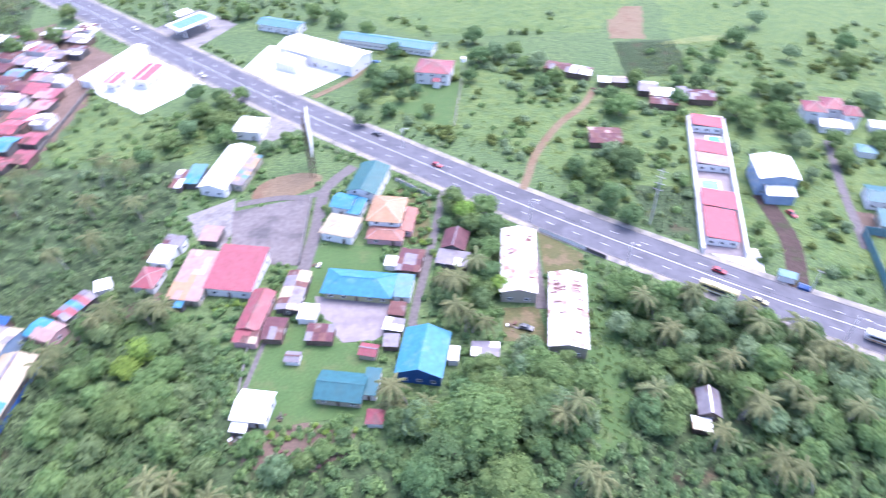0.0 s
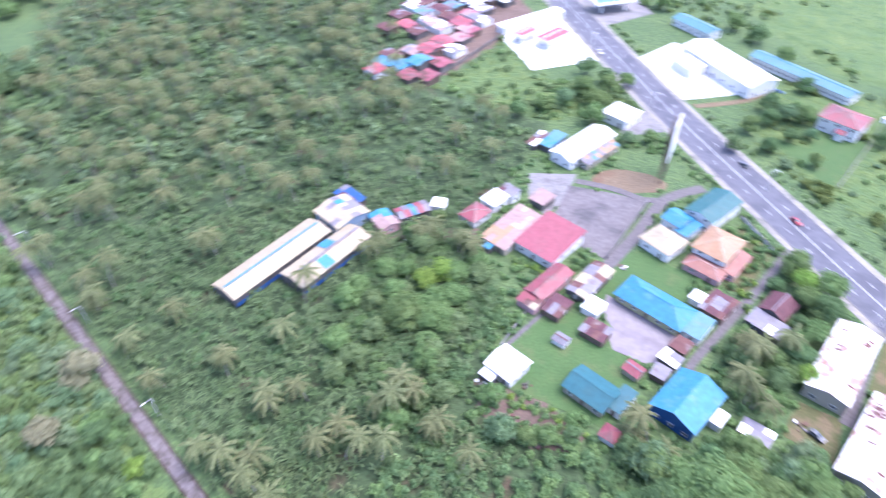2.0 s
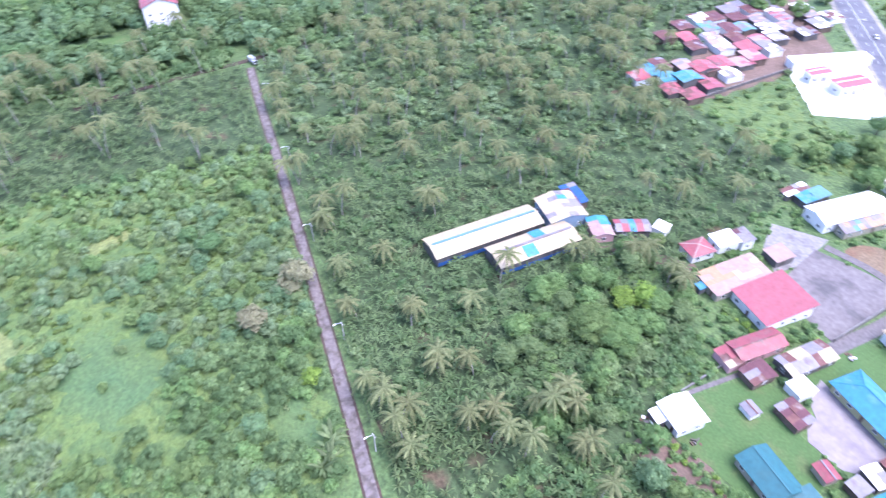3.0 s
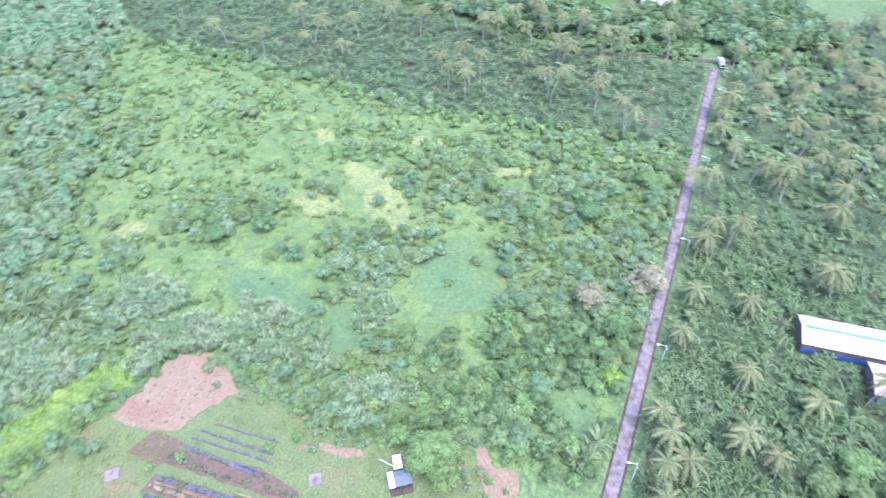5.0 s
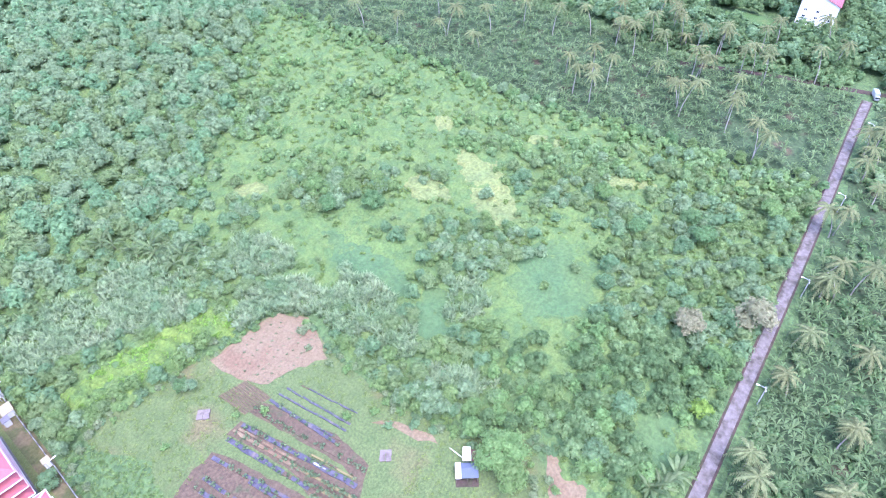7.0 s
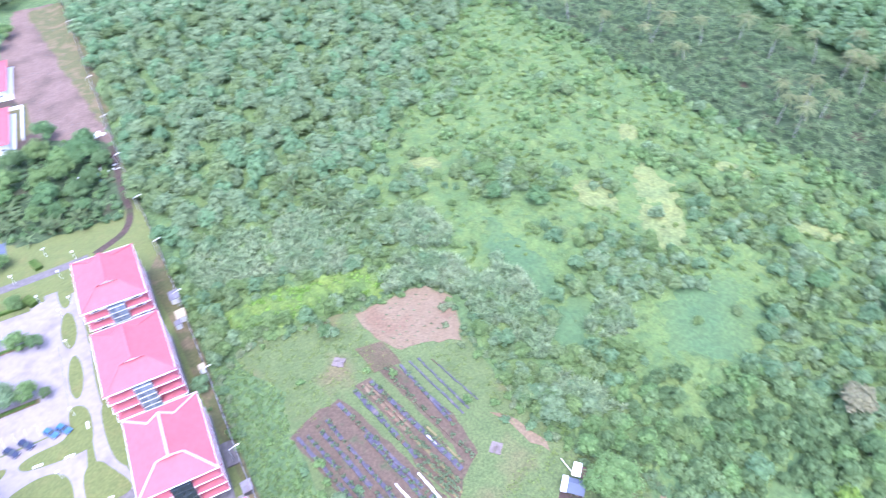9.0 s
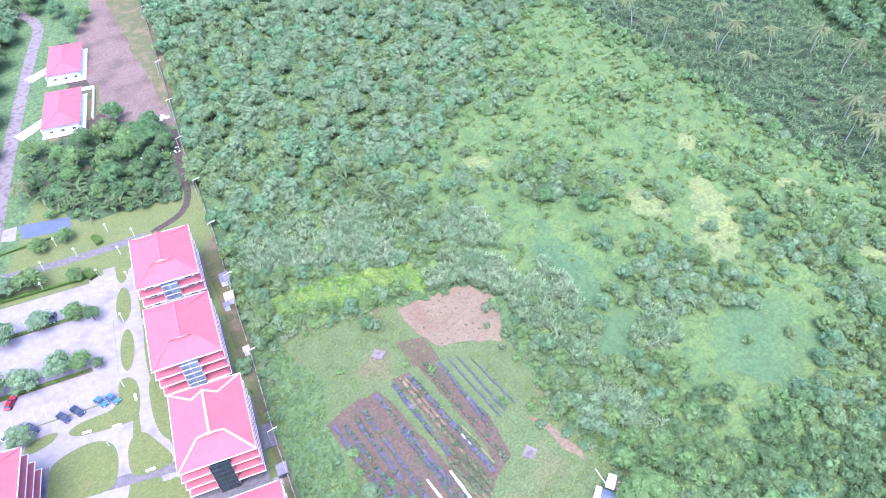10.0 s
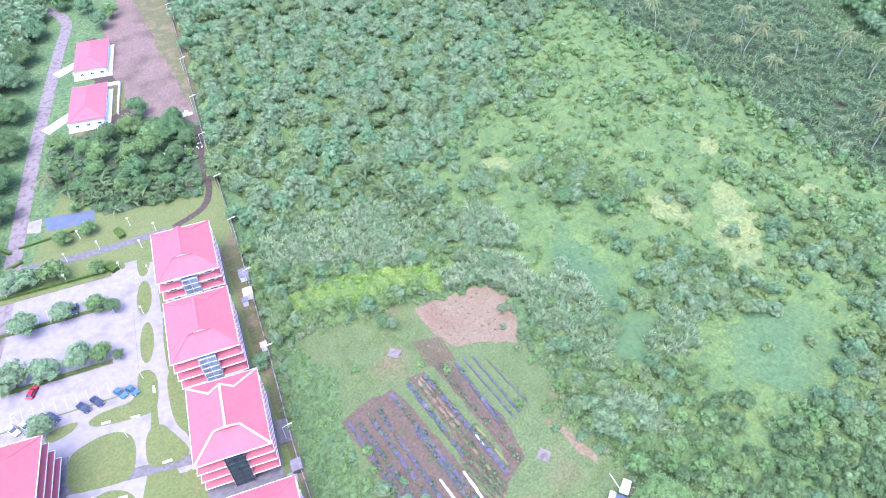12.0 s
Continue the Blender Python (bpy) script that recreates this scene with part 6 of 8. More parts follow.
for u in (-4.5, 0, 4.5):
    for v in (-0.9, 0.9):
        bm = bmesh.new()
        beam(bm, (u, v, 0), (u, v * 0.7, 24), 0.3)
        part("mast", bm, W_WOOD, board)
    for i in range(11):
        bm = bmesh.new()
        s = 1 if i % 2 else -1
        beam(bm, (u, s * 0.9, i * 2.2), (u, -s * 0.85, i * 2.2 + 2.2), 0.14)
        part("brace", bm, W_WOOD, board)
bm = bmesh.new()
box(bm, 0, -1.15, 10, 11, 0.25, 15.5)
part("panel", bm, TRIM, board, "blank white panel")
tarp = thing("tarpaulin", "blue tarpaulin over roadside goods", "tarpaulin", 108.6, 142.6, -30)
bm = bmesh.new()
prism(bm, [(-1.8, -1.2, 1.0), (1.8, -1.1, 0.9), (1.6, 0, 1.6), (-1.6, 0.1, 1.5)], 0.9)
prism(bm, [(-1.6, 0.1, 1.5), (1.6, 0, 1.6), (1.9, 1.2, 0.8), (-1.8, 1.3, 0.9)], 0.7)
part("sheet", bm, R_DEEPBLUE, tarp)
teal_fence = thing("mesh_fence", "tall teal mesh fence round a worksite", "fence", 0, 0)
for (ax, ay), (bx, by) in (((138, 167.5), (133.5, 143)), ((138, 167.5), (147, 165)), ((133.5, 143), (131.5, 132))):
    bm = bmesh.new()
    beam(bm, (ax, ay, 1.9), (bx, by, 1.9), 0.08, 3.4)
    part("mesh_panel", bm, R_CYAN, teal_fence)
    for i in range(7):
        t = i / 6
        piece("post", shared_box("post", 0.14, 0.14, 3.8, STEEL), teal_fence, pose(ax + (bx - ax) * t, ay + (by - ay) * t, 0))
# low roadside walls
for pts, h, label in ((((-22, 203.5), (-8.5, 192.5)), 1.4, "white roadside wall before the villas"), (((29.5, 172.5), (44, 162.2)), 1.6, "white roadside wall before the sheds"), (((44, 162), (50, 157.5)), 1.6, "weathered roadside wall"), (((-1.5, 191), (14, 179)), 1.4, "white roadside wall under trees"),
                      (((5, 281), (1, 240)), 1.2, "grey garden wall of the red-roofed house"), (((-170, 280), (-171, 218)), 1.6, "grey wall along the shanty houses"), (((-51.5, 157), (-52.4, 193)), 1.5, "grey wall along the concrete yard"), (((-61, 124), (-60, 106)), 1.0, "pale low garden wall")):
    w = thing("wall", label, "wall", 0, 0, group="garden walls")
    (ax, ay), (bx, by) = pts
    bm = bmesh.new()
    beam(bm, (ax, ay, h / 2), (bx, by, h / 2), 0.22, h)
    part("wall_body", bm, W_WHITE if "white" in label else W_GREY, w)
    bm = bmesh.new()
    beam(bm, (ax, ay, h + 0.05), (bx, by, h + 0.05), 0.34, 0.1)
    part("coping", bm, CONCRETE, w)
# clutter round the yards
rng = random.Random(21)
for i, (x, y) in enumerate(((-47, 98.5), (-58, 92), (-40, 150), (-14, 161), (-46, 156), (17, 129), (-112, 125), (-30, 88), (-35, 84.5), (-44, 86), (-62, 300), (77, 263), (65, 270))):
    heap = thing("junk_pile", "small heap of boards, sheets and buckets", "junk", x, y, rng.uniform(0, 180), group="junk piles")
    for k in range(6):
        bm = bmesh.new()
        box(bm, rng.gauss(0, 0.9), rng.gauss(0, 0.7), 0.02 + 0.05 * k, rng.uniform(0.4, 1.9), rng.uniform(0.3, 0.9), rng.uniform(0.1, 0.6), rng.uniform(0, 180), 0.02)
        part("board", bm, rng.choice((TRIM, W_GREY, R_RUST, R_GREY, W_WOOD)), heap)


# ---- rank grass with relief ----
PATCHES = (
    (-168, -60, 14, 9, 35, YELLOW_GRASS, 0.3, "flattened patch of pale yellow grass"),
    (-182, -72, 15, 8, 55, YELLOW_GRASS, 0.35, "flattened patch of pale yellow grass"),
    (-165, -85, 11, 7, 70, YELLOW_GRASS, 0.35, "flattened patch of pale yellow grass"),
    (-206, -98, 9, 4, 35, YELLOW_GRASS, 0.5, "pale yellow patch of dry grass"),
    (-211, -53, 12, 4, 100, YELLOW_GRASS, 0.5, "pale yellow strip of dry grass"),
    (-198, -20, 13, 4, 110, YELLOW_GRASS, 0.5, "pale yellow strip of dry grass"),
    (-137, -141, 8, 4, 120, YELLOW_GRASS, 0.4, "small bright yellow-green grass patch"),
    (-141, -28, 19, 15, 10, TEAL_GRASS, 0.25, "smooth hollow of fine blue-green grass"),
    (-121, -84, 22, 8, 75, TEAL_GRASS, 0.25, "smooth hollow of fine blue-green grass"),
    (-113, -57, 13, 6, 20, TEAL_GRASS, 0.25, "smooth hollow of fine blue-green grass"),
    (-90, -6, 9, 6, 60, TEAL_GRASS, 0.3, "lush green hollow beside the lane"),
    (-128, 12, 14, 6, 20, TEAL_GRASS, 0.3, "lush green grass beside the lane"),
    (-101, 11, 17, 6, 10, TEAL_GRASS, 0.3, "lush green grass beside the lane"))


def lumps(x, y, seed=0.0):
    """Mounds with soft tops and sharp creases, about 0 to 1 high."""
    a = abs(noise.noise(Vector((x / 4.2, y / 4.2, seed))))
    b = abs(noise.noise(Vector((x / 1.9 + 7, y / 1.9, seed))))
    c = noise.noise(Vector((x / 15, y / 15, seed + 4))) * 0.5 + 0.5
    return (1.1 * a + 0.7 * b) * (0.5 + c)


def reach_of(x, y, cx, cy, rx, ry, turn):
    """Distance from the middle of an oval with a wavering rim; 1 is the rim."""
    c, s = math.cos(radians(turn)), math.sin(radians(turn))
    u, v = (x - cx) * c + (y - cy) * s, (y - cy) * c - (x - cx) * s
    return math.hypot(u / rx, v / ry) + 0.4 * noise.noise(Vector((x / 7, y / 7, cx))) + 0.3 * noise.noise(Vector((x / 2.4, y / 2.4, cy)))


def step(d, a, b):
    t = min(1.0, max(0.0, (d - a) / (b - a)))
    return t * t * (3 - 2 * t)


def rough_sheet(name, poly, cell, height_at, mat, label, category="grass"):
    """A sheet of ground over a polygon whose height follows a function."""
    xs, ys = [p[0] for p in poly], [p[1] for p in poly]
    nx, ny = int((max(xs) - min(xs)) / cell) + 2, int((max(ys) - min(ys)) / cell) + 2
    index, verts, faces = {}, [], []

    def corner(i, j):
        if (i, j) not in index:
            x = min(xs) + (i + 0.35 * math.sin(7.1 * i + 3.3 * j)) * cell
            y = min(ys) + (j + 0.35 * math.sin(5.7 * j + 2.9 * i)) * cell
            index[i, j] = len(verts)
            verts.append((x, y, height_at(x, y)))
        return index[i, j]
    for i in range(nx):
        for j in range(ny):
            if inside(poly, min(xs) + (i + 0.5) * cell, min(ys) + (j + 0.5) * cell):
                faces.append((corner(i, j), corner(i + 1, j), corner(i + 1, j + 1), corner(i, j + 1)))
    faces, verts = np.array(faces), np.array(verts)
    rim = np.bincount(faces.ravel(), minlength=len(verts)) < 4
    verts[rim, 2] = -0.1                 # the rim dips into the ground
    return tagged(new(name, raw_mesh(name, verts, [faces], [mat])), label, category, kind="structure")


def field_height(x, y):
    m = min([step(reach_of(x, y, *p[:5]), 0.75, 1.1) for p in PATCHES] + [1.0])
    return 0.06 + 1.9 * lumps(x, y) * (0.15 + 0.85 * m)


FIELD_EDGE = uneven([(-84, 17), (-140, 27.5), (-222, 41), (-229, -26), (-233, -75), (-248, -137), (-258, -209), (-205, -204), (-152, -190), (-100, -166), (-62, -164), (-48, -170), (-34, -121), (-72, -110), (-95, -102), (-99, -90), (-89, -76), (-82, -50), (-82, -32), (-90, -17), (-78, -5)], 6, 2, 20)
rough_sheet("grass_field", FIELD_EDGE, 1.0, field_height, TALL_GRASS, "rank lumpy green grass field with scrub")
for cx, cy, rx, ry, turn, mat, relief, label in PATCHES:
    def patch_height(x, y):
        fall = 1 - step(reach_of(x, y, cx, cy, rx, ry, turn), 0.6, 1.2)
        return -0.3 + fall * (0.55 + 3.0 * relief * lumps(x, y, 2.0)) + 0.5 * (1 - fall) * noise.noise(Vector((x / 2.2, y / 2.2, cx)))
    rough_sheet("grass_patch", ring(cx, cy, rx * 1.35, ry * 1.35, turn, 0.0, 1), 0.9, patch_height, mat, label)


def creeper_height(x, y):
    return -0.3 + (1 - step(reach_of(x, y, -66, -120, 30, 7, 158), 0.75, 1.15)) * (0.8 + 3.0 * lumps(x, y, 5.0))


rough_sheet("creeper_bank", ring(-66, -120, 40, 10, 158, 0.0, 1), 0.9, creeper_height, LIME_GRASS, "bright lime green creeper thicket", "creeper")
rough_sheet("wood_floor", uneven([(-50, -178), (-78, -284), (-98, -345), (-262, -330), (-300, -250), (-258, -209), (-205, -204), (-152, -190), (-100, -166), (-62, -166)], 8, 2, 21), 1.7, lambda x, y: 0.04 + 2.5 * lumps(x, y, 8.0), TALL_GRASS, "lumpy grass between young woodland trees")


def rough_height(x, y):
    if not is_free(x, y, 1.4) or (64 < x < 94 and 158 < y < 201) or (78 < x < 117 and 276 < y < 323):
        return 0.02
    return 0.05 + 1.0 * lumps(x, y, 11.0)


rough_sheet("rough_meadow", uneven([(-8, 238), (12, 227), (33, 212), (100, 166), (150, 134), (188, 112), (240, 120), (240, 268), (112, 310), (75, 274), (40, 292), (12, 314), (-28, 318), (-46, 300), (-34, 262)], 6, 1.5, 92), 1.6, rough_height, TALL_GRASS, "lush lumpy meadow beyond the highway")
rough_sheet("rough_slope", uneven([(-166, 222), (-112, 220), (-86, 246), (-72, 254), (-140, 254), (-164, 274)], 6, 1.5, 93), 1.4, rough_height, TALL_GRASS, "lumpy grass slope below the highway")
rough_sheet("far_scrub", uneven([(-20, 332), (80, 332), (112, 376), (262, 374), (320, 430), (240, 520), (-120, 520), (-110, 420)], 8, 3, 94), 3.2, lambda x, y: 0.06 + (0.0 if 78 < x < 114 and 300 < y < 368 else 1.3) * lumps(x / 1.8, y / 1.8, 12.0), TALL_GRASS, "lumpy open grassland with scrub")


# ---- plants: shapes ----
def ico_points(level):
    bm = bmesh.new()
    bmesh.ops.create_icosphere(bm, subdivisions=level, radius=1.0)
    v = np.array([p.co[:] for p in bm.verts])
    f = np.array([[p.index for p in q.verts] for q in bm.faces])
    bm.free()
    return v, f


ICO = {0: ico_points(1), 1: ico_points(2)}


def crown_shape(seed, r, h, lobes, leaves, size, flat=0.8, level=0, reach=0.68, lobe=(0.3, 0.5)):
    """A crown of uneven lobes: a small dark core in each, wrapped in many leaf sprays. Base of the crown at z = 0."""
    rng = np.random.default_rng(seed)
    a = np.arange(lobes) * 2.39996 + rng.uniform(-0.5, 0.5, lobes)
    d = r * np.sqrt((np.arange(lobes) + rng.uniform(0.1, 0.9, lobes)) / lobes) * reach
    z = h * (0.64 - 0.36 * (d / (r * reach)) ** 2 + rng.uniform(-0.13, 0.13, lobes))
    c = np.stack([d * np.cos(a), d * np.sin(a), z], 1)
    rad = r * rng.uniform(*lobe, lobes) * (1.12 if lobes < 8 else 1.0 if lobes < 16 else 0.72)
    squash = np.array([1, 1, flat])

    def buried(p, owner, depth):
        out = np.zeros(len(p), bool)
        for k in range(lobes):
            out |= (np.linalg.norm((p - c[k]) / (rad[k] * squash), axis=1) < depth) & (owner != k)
        return out
    share = rng.choice(lobes, leaves * 3, p=rad ** 2 / (rad ** 2).sum())
    n = rng.normal(0, 1, (leaves * 3, 3))
    n[:, 2] = np.where(n[:, 2] < -0.25, -n[:, 2], n[:, 2])
    n /= np.linalg.norm(n, axis=1)[:, None]
    p = c[share] + n * rad[share][:, None] * squash * rng.uniform(0.78, 1.2, (leaves * 3, 1))
    keep = ~buried(p, share, 0.86)
    p, n = p[keep][:leaves], n[keep][:leaves]
    v, _ = leaf_cards(p, n + (0, 0, 0.35), size * rng.uniform(0.6, 1.5, len(p)), rng, 0.32)
    v = v.reshape(-1, 4, 3)[:, :3].reshape(-1, 3)
    f = np.arange(len(v)).reshape(-1, 3)
    ico_v, ico_f = ICO[level]
    core_v = np.concatenate([c[k] + ico_v * (rng.uniform(0.85, 1.1, (len(ico_v), 1)) * rad[k] * 0.8) * squash for k in range(lobes)])
    core_f = np.concatenate([ico_f + len(ico_v) * k for k in range(lobes)])
    middle = core_v[core_f].mean(1)
    core_f = core_f[~buried(middle, core_f[:, 0] // len(ico_v), 0.78)]
    used = np.unique(core_f)
    place = np.zeros(len(core_v), int)
    place[used] = np.arange(len(used))
    return np.concatenate([v, core_v[used]]), [np.concatenate([f, place[core_f] + len(v)])]


def frond_shape(length, droop, rise, leaflets, rng, width=0.46):
    """One palm frond along +x: a midrib strip and drooping leaflets on both sides."""
    t = np.linspace(0, 1, 7)
    x = length * (t - 0.12 * droop * t ** 2)
    z = length * (rise * t - droop * t ** 2)
    mid = np.stack([x, np.zeros(7), z], 1)
    verts = [mid + (0, 0.07, 0), mid - (0, 0.07, 0)]
    faces = [np.array([[i, i + 1, 8 + i, 7 + i] for i in range(6)])]
    s = np.linspace(0.12, 0.98, leaflets)
    base = np.stack([np.interp(s, t, mid[:, k]) for k in range(3)], 1)
    along = np.gradient(base, axis=0)
    along /= np.linalg.norm(along, axis=1)[:, None]
    reach = width * length * 0.42 * np.sin(np.pi * (0.12 + 0.8 * s)) ** 0.7 * rng.uniform(0.8, 1.15, leaflets)
    at = 14
    for side in (-1, 1):
        tip = base + along * reach[:, None] * 0.6 + np.stack([0 * s, side * reach * 0.75, -reach * rng.uniform(0.25, 0.6, leaflets)], 1)
        w = along * (length / leaflets * 0.6)
        q = np.stack([base - w, base + w, tip + w * 0.25, tip - w * 0.25], 1).reshape(-1, 3)
        verts.append(q)
        faces.append(np.arange(4 * leaflets).reshape(-1, 4) + at)
        at += 4 * leaflets
    return np.concatenate(verts), np.concatenate(faces)


def turned(v, yaw, pitch=0.0):
    c, s = math.cos(pitch), math.sin(pitch)
    v = v @ np.array([[c, 0, s], [0, 1, 0], [-s, 0, c]])
    c, s = math.cos(yaw), math.sin(yaw)
    return v @ np.array([[c, s, 0], [-s, c, 0], [0, 0, 1]])


def palm_crown(seed, length=4.6, fronds=16, leaflets=9):
    rng = np.random.default_rng(seed)
    verts, faces, n = [], [], 0
    for i in range(fronds):
        k = i / fronds
        v, f = frond_shape(length * rng.uniform(0.85, 1.1), rng.uniform(0.45, 0.75) + 0.35 * k, rng.uniform(0.5, 0.75) - 0.75 * k, leaflets, rng)
        v = turned(v, i * 2.39996 + rng.uniform(-0.2, 0.2))
        verts.append(v), faces.append(f + n)
        n += len(v)
    return np.concatenate(verts), [np.concatenate(faces)]


def banana_crown(seed, length=2.9, leaves=9, seg=3, folded=True):
    """Broad arching leaves, folded along the midrib, from the top of the stem."""
    rng = np.random.default_rng(seed)
    verts, faces, n = [], [], 0
    t = np.linspace(0, 1, seg + 1)
    wide = np.interp(t, [0, 0.15, 0.5, 0.85, 1], [0.1, 0.75, 1.0, 0.75, 0.08])
    for i in range(leaves):
        l = length * rng.uniform(0.8, 1.15)
        rise, droop = rng.uniform(0.6, 1.5), rng.uniform(0.5, 1.1)
        x, z = l * t * (1 - 0.15 * t), l * (rise * t - droop * t ** 2)
        w = wide * rng.uniform(0.24, 0.36)
        rows = [np.stack([x, w, z - 0.12], 1), np.stack([x, 0 * w, z], 1), np.stack([x, -w, z - 0.12], 1)]
        v = np.concatenate(rows if folded else rows[::2])
        m = seg + 1
        f = np.array([[r * m + j, r * m + j + 1, (r + 1) * m + j + 1, (r + 1) * m + j] for r in range(2 if folded else 1) for j in range(seg)])
        verts.append(turned(v, i * 2.4 + rng.uniform(-0.4, 0.4))), faces.append(f + n)
        n += len(v)
    return np.concatenate(verts), [np.concatenate(faces)]


def blade_clump(seed, blades, height, spread, width=0.12):
    """Upright blades that lean outwards and bend over."""
    rng = np.random.default_rng(seed)
    a = rng.uniform(0, 2 * np.pi, blades)
    foot = np.stack([np.cos(a), np.sin(a), 0 * a], 1) * rng.uniform(0, spread * 0.5, (blades, 1))
    out = np.stack([np.cos(a), np.sin(a), 0 * a], 1)
    side = np.stack([-np.sin(a), np.cos(a), 0 * a], 1) * width
    h = height * rng.uniform(0.6, 1.1, (blades, 1))
    mid = foot + out * spread * 0.35 * rng.uniform(0.4, 1.2, (blades, 1)) + (0, 0, 1) * h * 0.7
    tip = foot + out * spread * rng.uniform(0.6, 1.3, (blades, 1)) + (0, 0, 1) * h * rng.uniform(0.7, 1.0, (blades, 1))
    v = np.stack([foot - side, foot + side, mid + side * 1.2, mid - side * 1.2, tip + side * 0.2, tip - side * 0.2], 1).reshape(-1, 3)
    k = 6 * np.arange(blades)[:, None]
    return v, [np.concatenate([k + (0, 1, 2, 3), k + (3, 2, 4, 5)])]


def trunk_mesh(height, r, lean, mat, seed, limbs=4):
    rng = random.Random(seed)
    bm = bmesh.new()
    last, pts = Vector((0, 0, 0)), []
    for i in range(1, 6):
        t = i / 5
        here = Vector((lean * t * t, 0.2 * math.sin(3 * t + seed), height * t))
        tube(bm, last, here, r * (1.25 - 0.9 * (i - 1) / 5), r * (1.25 - 0.9 * t), 7)
        last = here
        pts.append(here)
    for k in range(limbs):
        a, p = rng.uniform(0, 6.28), pts[2 + k % 3]
        tube(bm, p, p + Vector((math.cos(a), math.sin(a), 0.9)) * height * rng.uniform(0.3, 0.5), r * 0.4, r * 0.12, 5)
    return mesh_of("trunk", bm, mat)


def place_stuff(name, shapes, spots, mat, label, category):
    """Many small plants in one object. spots: x, y, z, scale, turn, shape."""
    verts, faces3, faces4, n = [], [], [], 0
    for x, y, z, s, turn, k in spots:
        v, fs = shapes[k]
        v = turned(v, turn) * s + (x, y, z)
        for f in fs:
            (faces3 if f.shape[1] == 3 else faces4).append(f + n)
        verts.append(v)
        n += len(v)
    if not verts:
        return None
    faces = [np.concatenate(f) for f in (faces4, faces3) if f]
    return tagged(new(name, raw_mesh(name, np.concatenate(verts), faces, [mat])), label, category, kind="stuff")


def scatter(poly, gap, seed, radius=0.0, jitter=0.48, want=None, clear=True):
    """Free spots in a polygon on a shaken grid."""
    rng = random.Random(seed)
    xs, ys = [p[0] for p in poly], [p[1] for p in poly]
    out, j = [], 0
    y = min(ys)
    while y < max(ys):
        x = min(xs) + (j % 2) * gap / 2
        while x < max(xs):
            px, py = x + rng.uniform(-jitter, jitter) * gap, y + rng.uniform(-jitter, jitter) * gap
            if inside(poly, px, py) and (want is None or rng.random() < want(px, py)) and is_free(px, py, radius, clear):
                out.append((px, py))
            x += gap
        y += gap * 0.87
        j += 1
    return out


def patchy(scale, lo, hi, shift=0.0):
    def value(x, y):
        f = noise.noise(Vector((x / scale + shift, y / scale, shift))) * 0.5 + 0.5
        return min(1.0, max(0.0, (f - lo) / (hi - lo)))
    return value


# ---- plants: kinds ----
TREE_SHAPES = [crown_shape(300 + k, 4.6, 6.6, 13, 640, 0.64, 0.95, reach=0.6, lobe=(0.3, 0.46)) for k in range(5)]
BIG_SHAPES = [crown_shape(310 + k, 4.6, 5.2, 34, 2300, 0.36, reach=0.78) for k in range(3)]
TREE_MESHES = {(k, m.name): raw_mesh("crown", *TREE_SHAPES[k], [m]) for k in range(5) for m in (L_DARK, L_MID, L_BLUE, L_LIME, L_BROWN, L_WOOD)}
BIG_MESHES = {(k, m.name): raw_mesh("crown", *BIG_SHAPES[k], [m]) for k in range(3) for m in (L_DARK, L_MID, L_BLUE, L_WOOD)}
TREE_TRUNKS = [trunk_mesh(3.6, 0.24, 0.3 * (k - 1), BARK, k) for k in range(3)]
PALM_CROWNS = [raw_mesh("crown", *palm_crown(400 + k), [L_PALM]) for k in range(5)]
PALM_TRUNKS = [trunk_mesh(10.0, 0.2, lean, PALM_BARK, k, 0) for k, lean in enumerate((0.8, 2.4, 4.2))]
PALM_LEAN = (0.8, 2.4, 4.2)
BANANA_MESHES = [raw_mesh("leaves", *banana_crown(500 + k), [L_BANANA]) for k in range(4)]
BANANA_STEM = trunk_mesh(1.6, 0.15, 0.1, STEM, 3, 0)
plant_rng = random.Random(77)


def tree(x, y, r, mat=None, label="leafy broadleaf tree with a rounded uneven crown", tall=1.0, group="broadleaf trees"):
    k, s = plant_rng.randrange(5), r / 4.0
    mat = mat or plant_rng.choice((L_DARK, L_DARK, L_MID, L_MID, L_BLUE))
    ob = thing("tree", label, "tree", x, y, plant_rng.uniform(0, 360), group=group)
    ob.scale = (s, s, s * tall)
    piece("trunk", TREE_TRUNKS[k % 3], ob, pose(0, 0, 0))
    piece("crown", BIG_MESHES[k % 3, mat.name] if r >= 5.4 and mat is not L_BROWN else TREE_MESHES[k, mat.name], ob, pose(0, 0, 1.6))


def palm(x, y, h=None, label="tall coconut palm with drooping grey-green fronds"):
    h = h or plant_rng.uniform(9, 14)
    k, c, s = plant_rng.randrange(3), plant_rng.randrange(5), plant_rng.uniform(0.9, 1.2)
    ob = thing("palm_tree", label, "palm tree", x, y, plant_rng.uniform(0, 360), group="coconut palms")
    piece("trunk", PALM_TRUNKS[k], ob, Matrix.Diagonal((1, 1, h / 10, 1)))
    piece("crown", PALM_CROWNS[c], ob, pose(PALM_LEAN[k], 0.2 * math.sin(3 + k), h) @ Matrix.Scale(s, 4))


def banana(x, y, s):
    ob = thing("banana_plant", "banana plant with broad arching leaves", "banana plant", x, y, plant_rng.uniform(0, 360), group="banana plants")
    ob.scale = (s, s, s)
    piece("stem", BANANA_STEM, ob, pose(0, 0, 0))
    piece("leaves", BANANA_MESHES[plant_rng.randrange(4)], ob, pose(0, 0, 1.5))


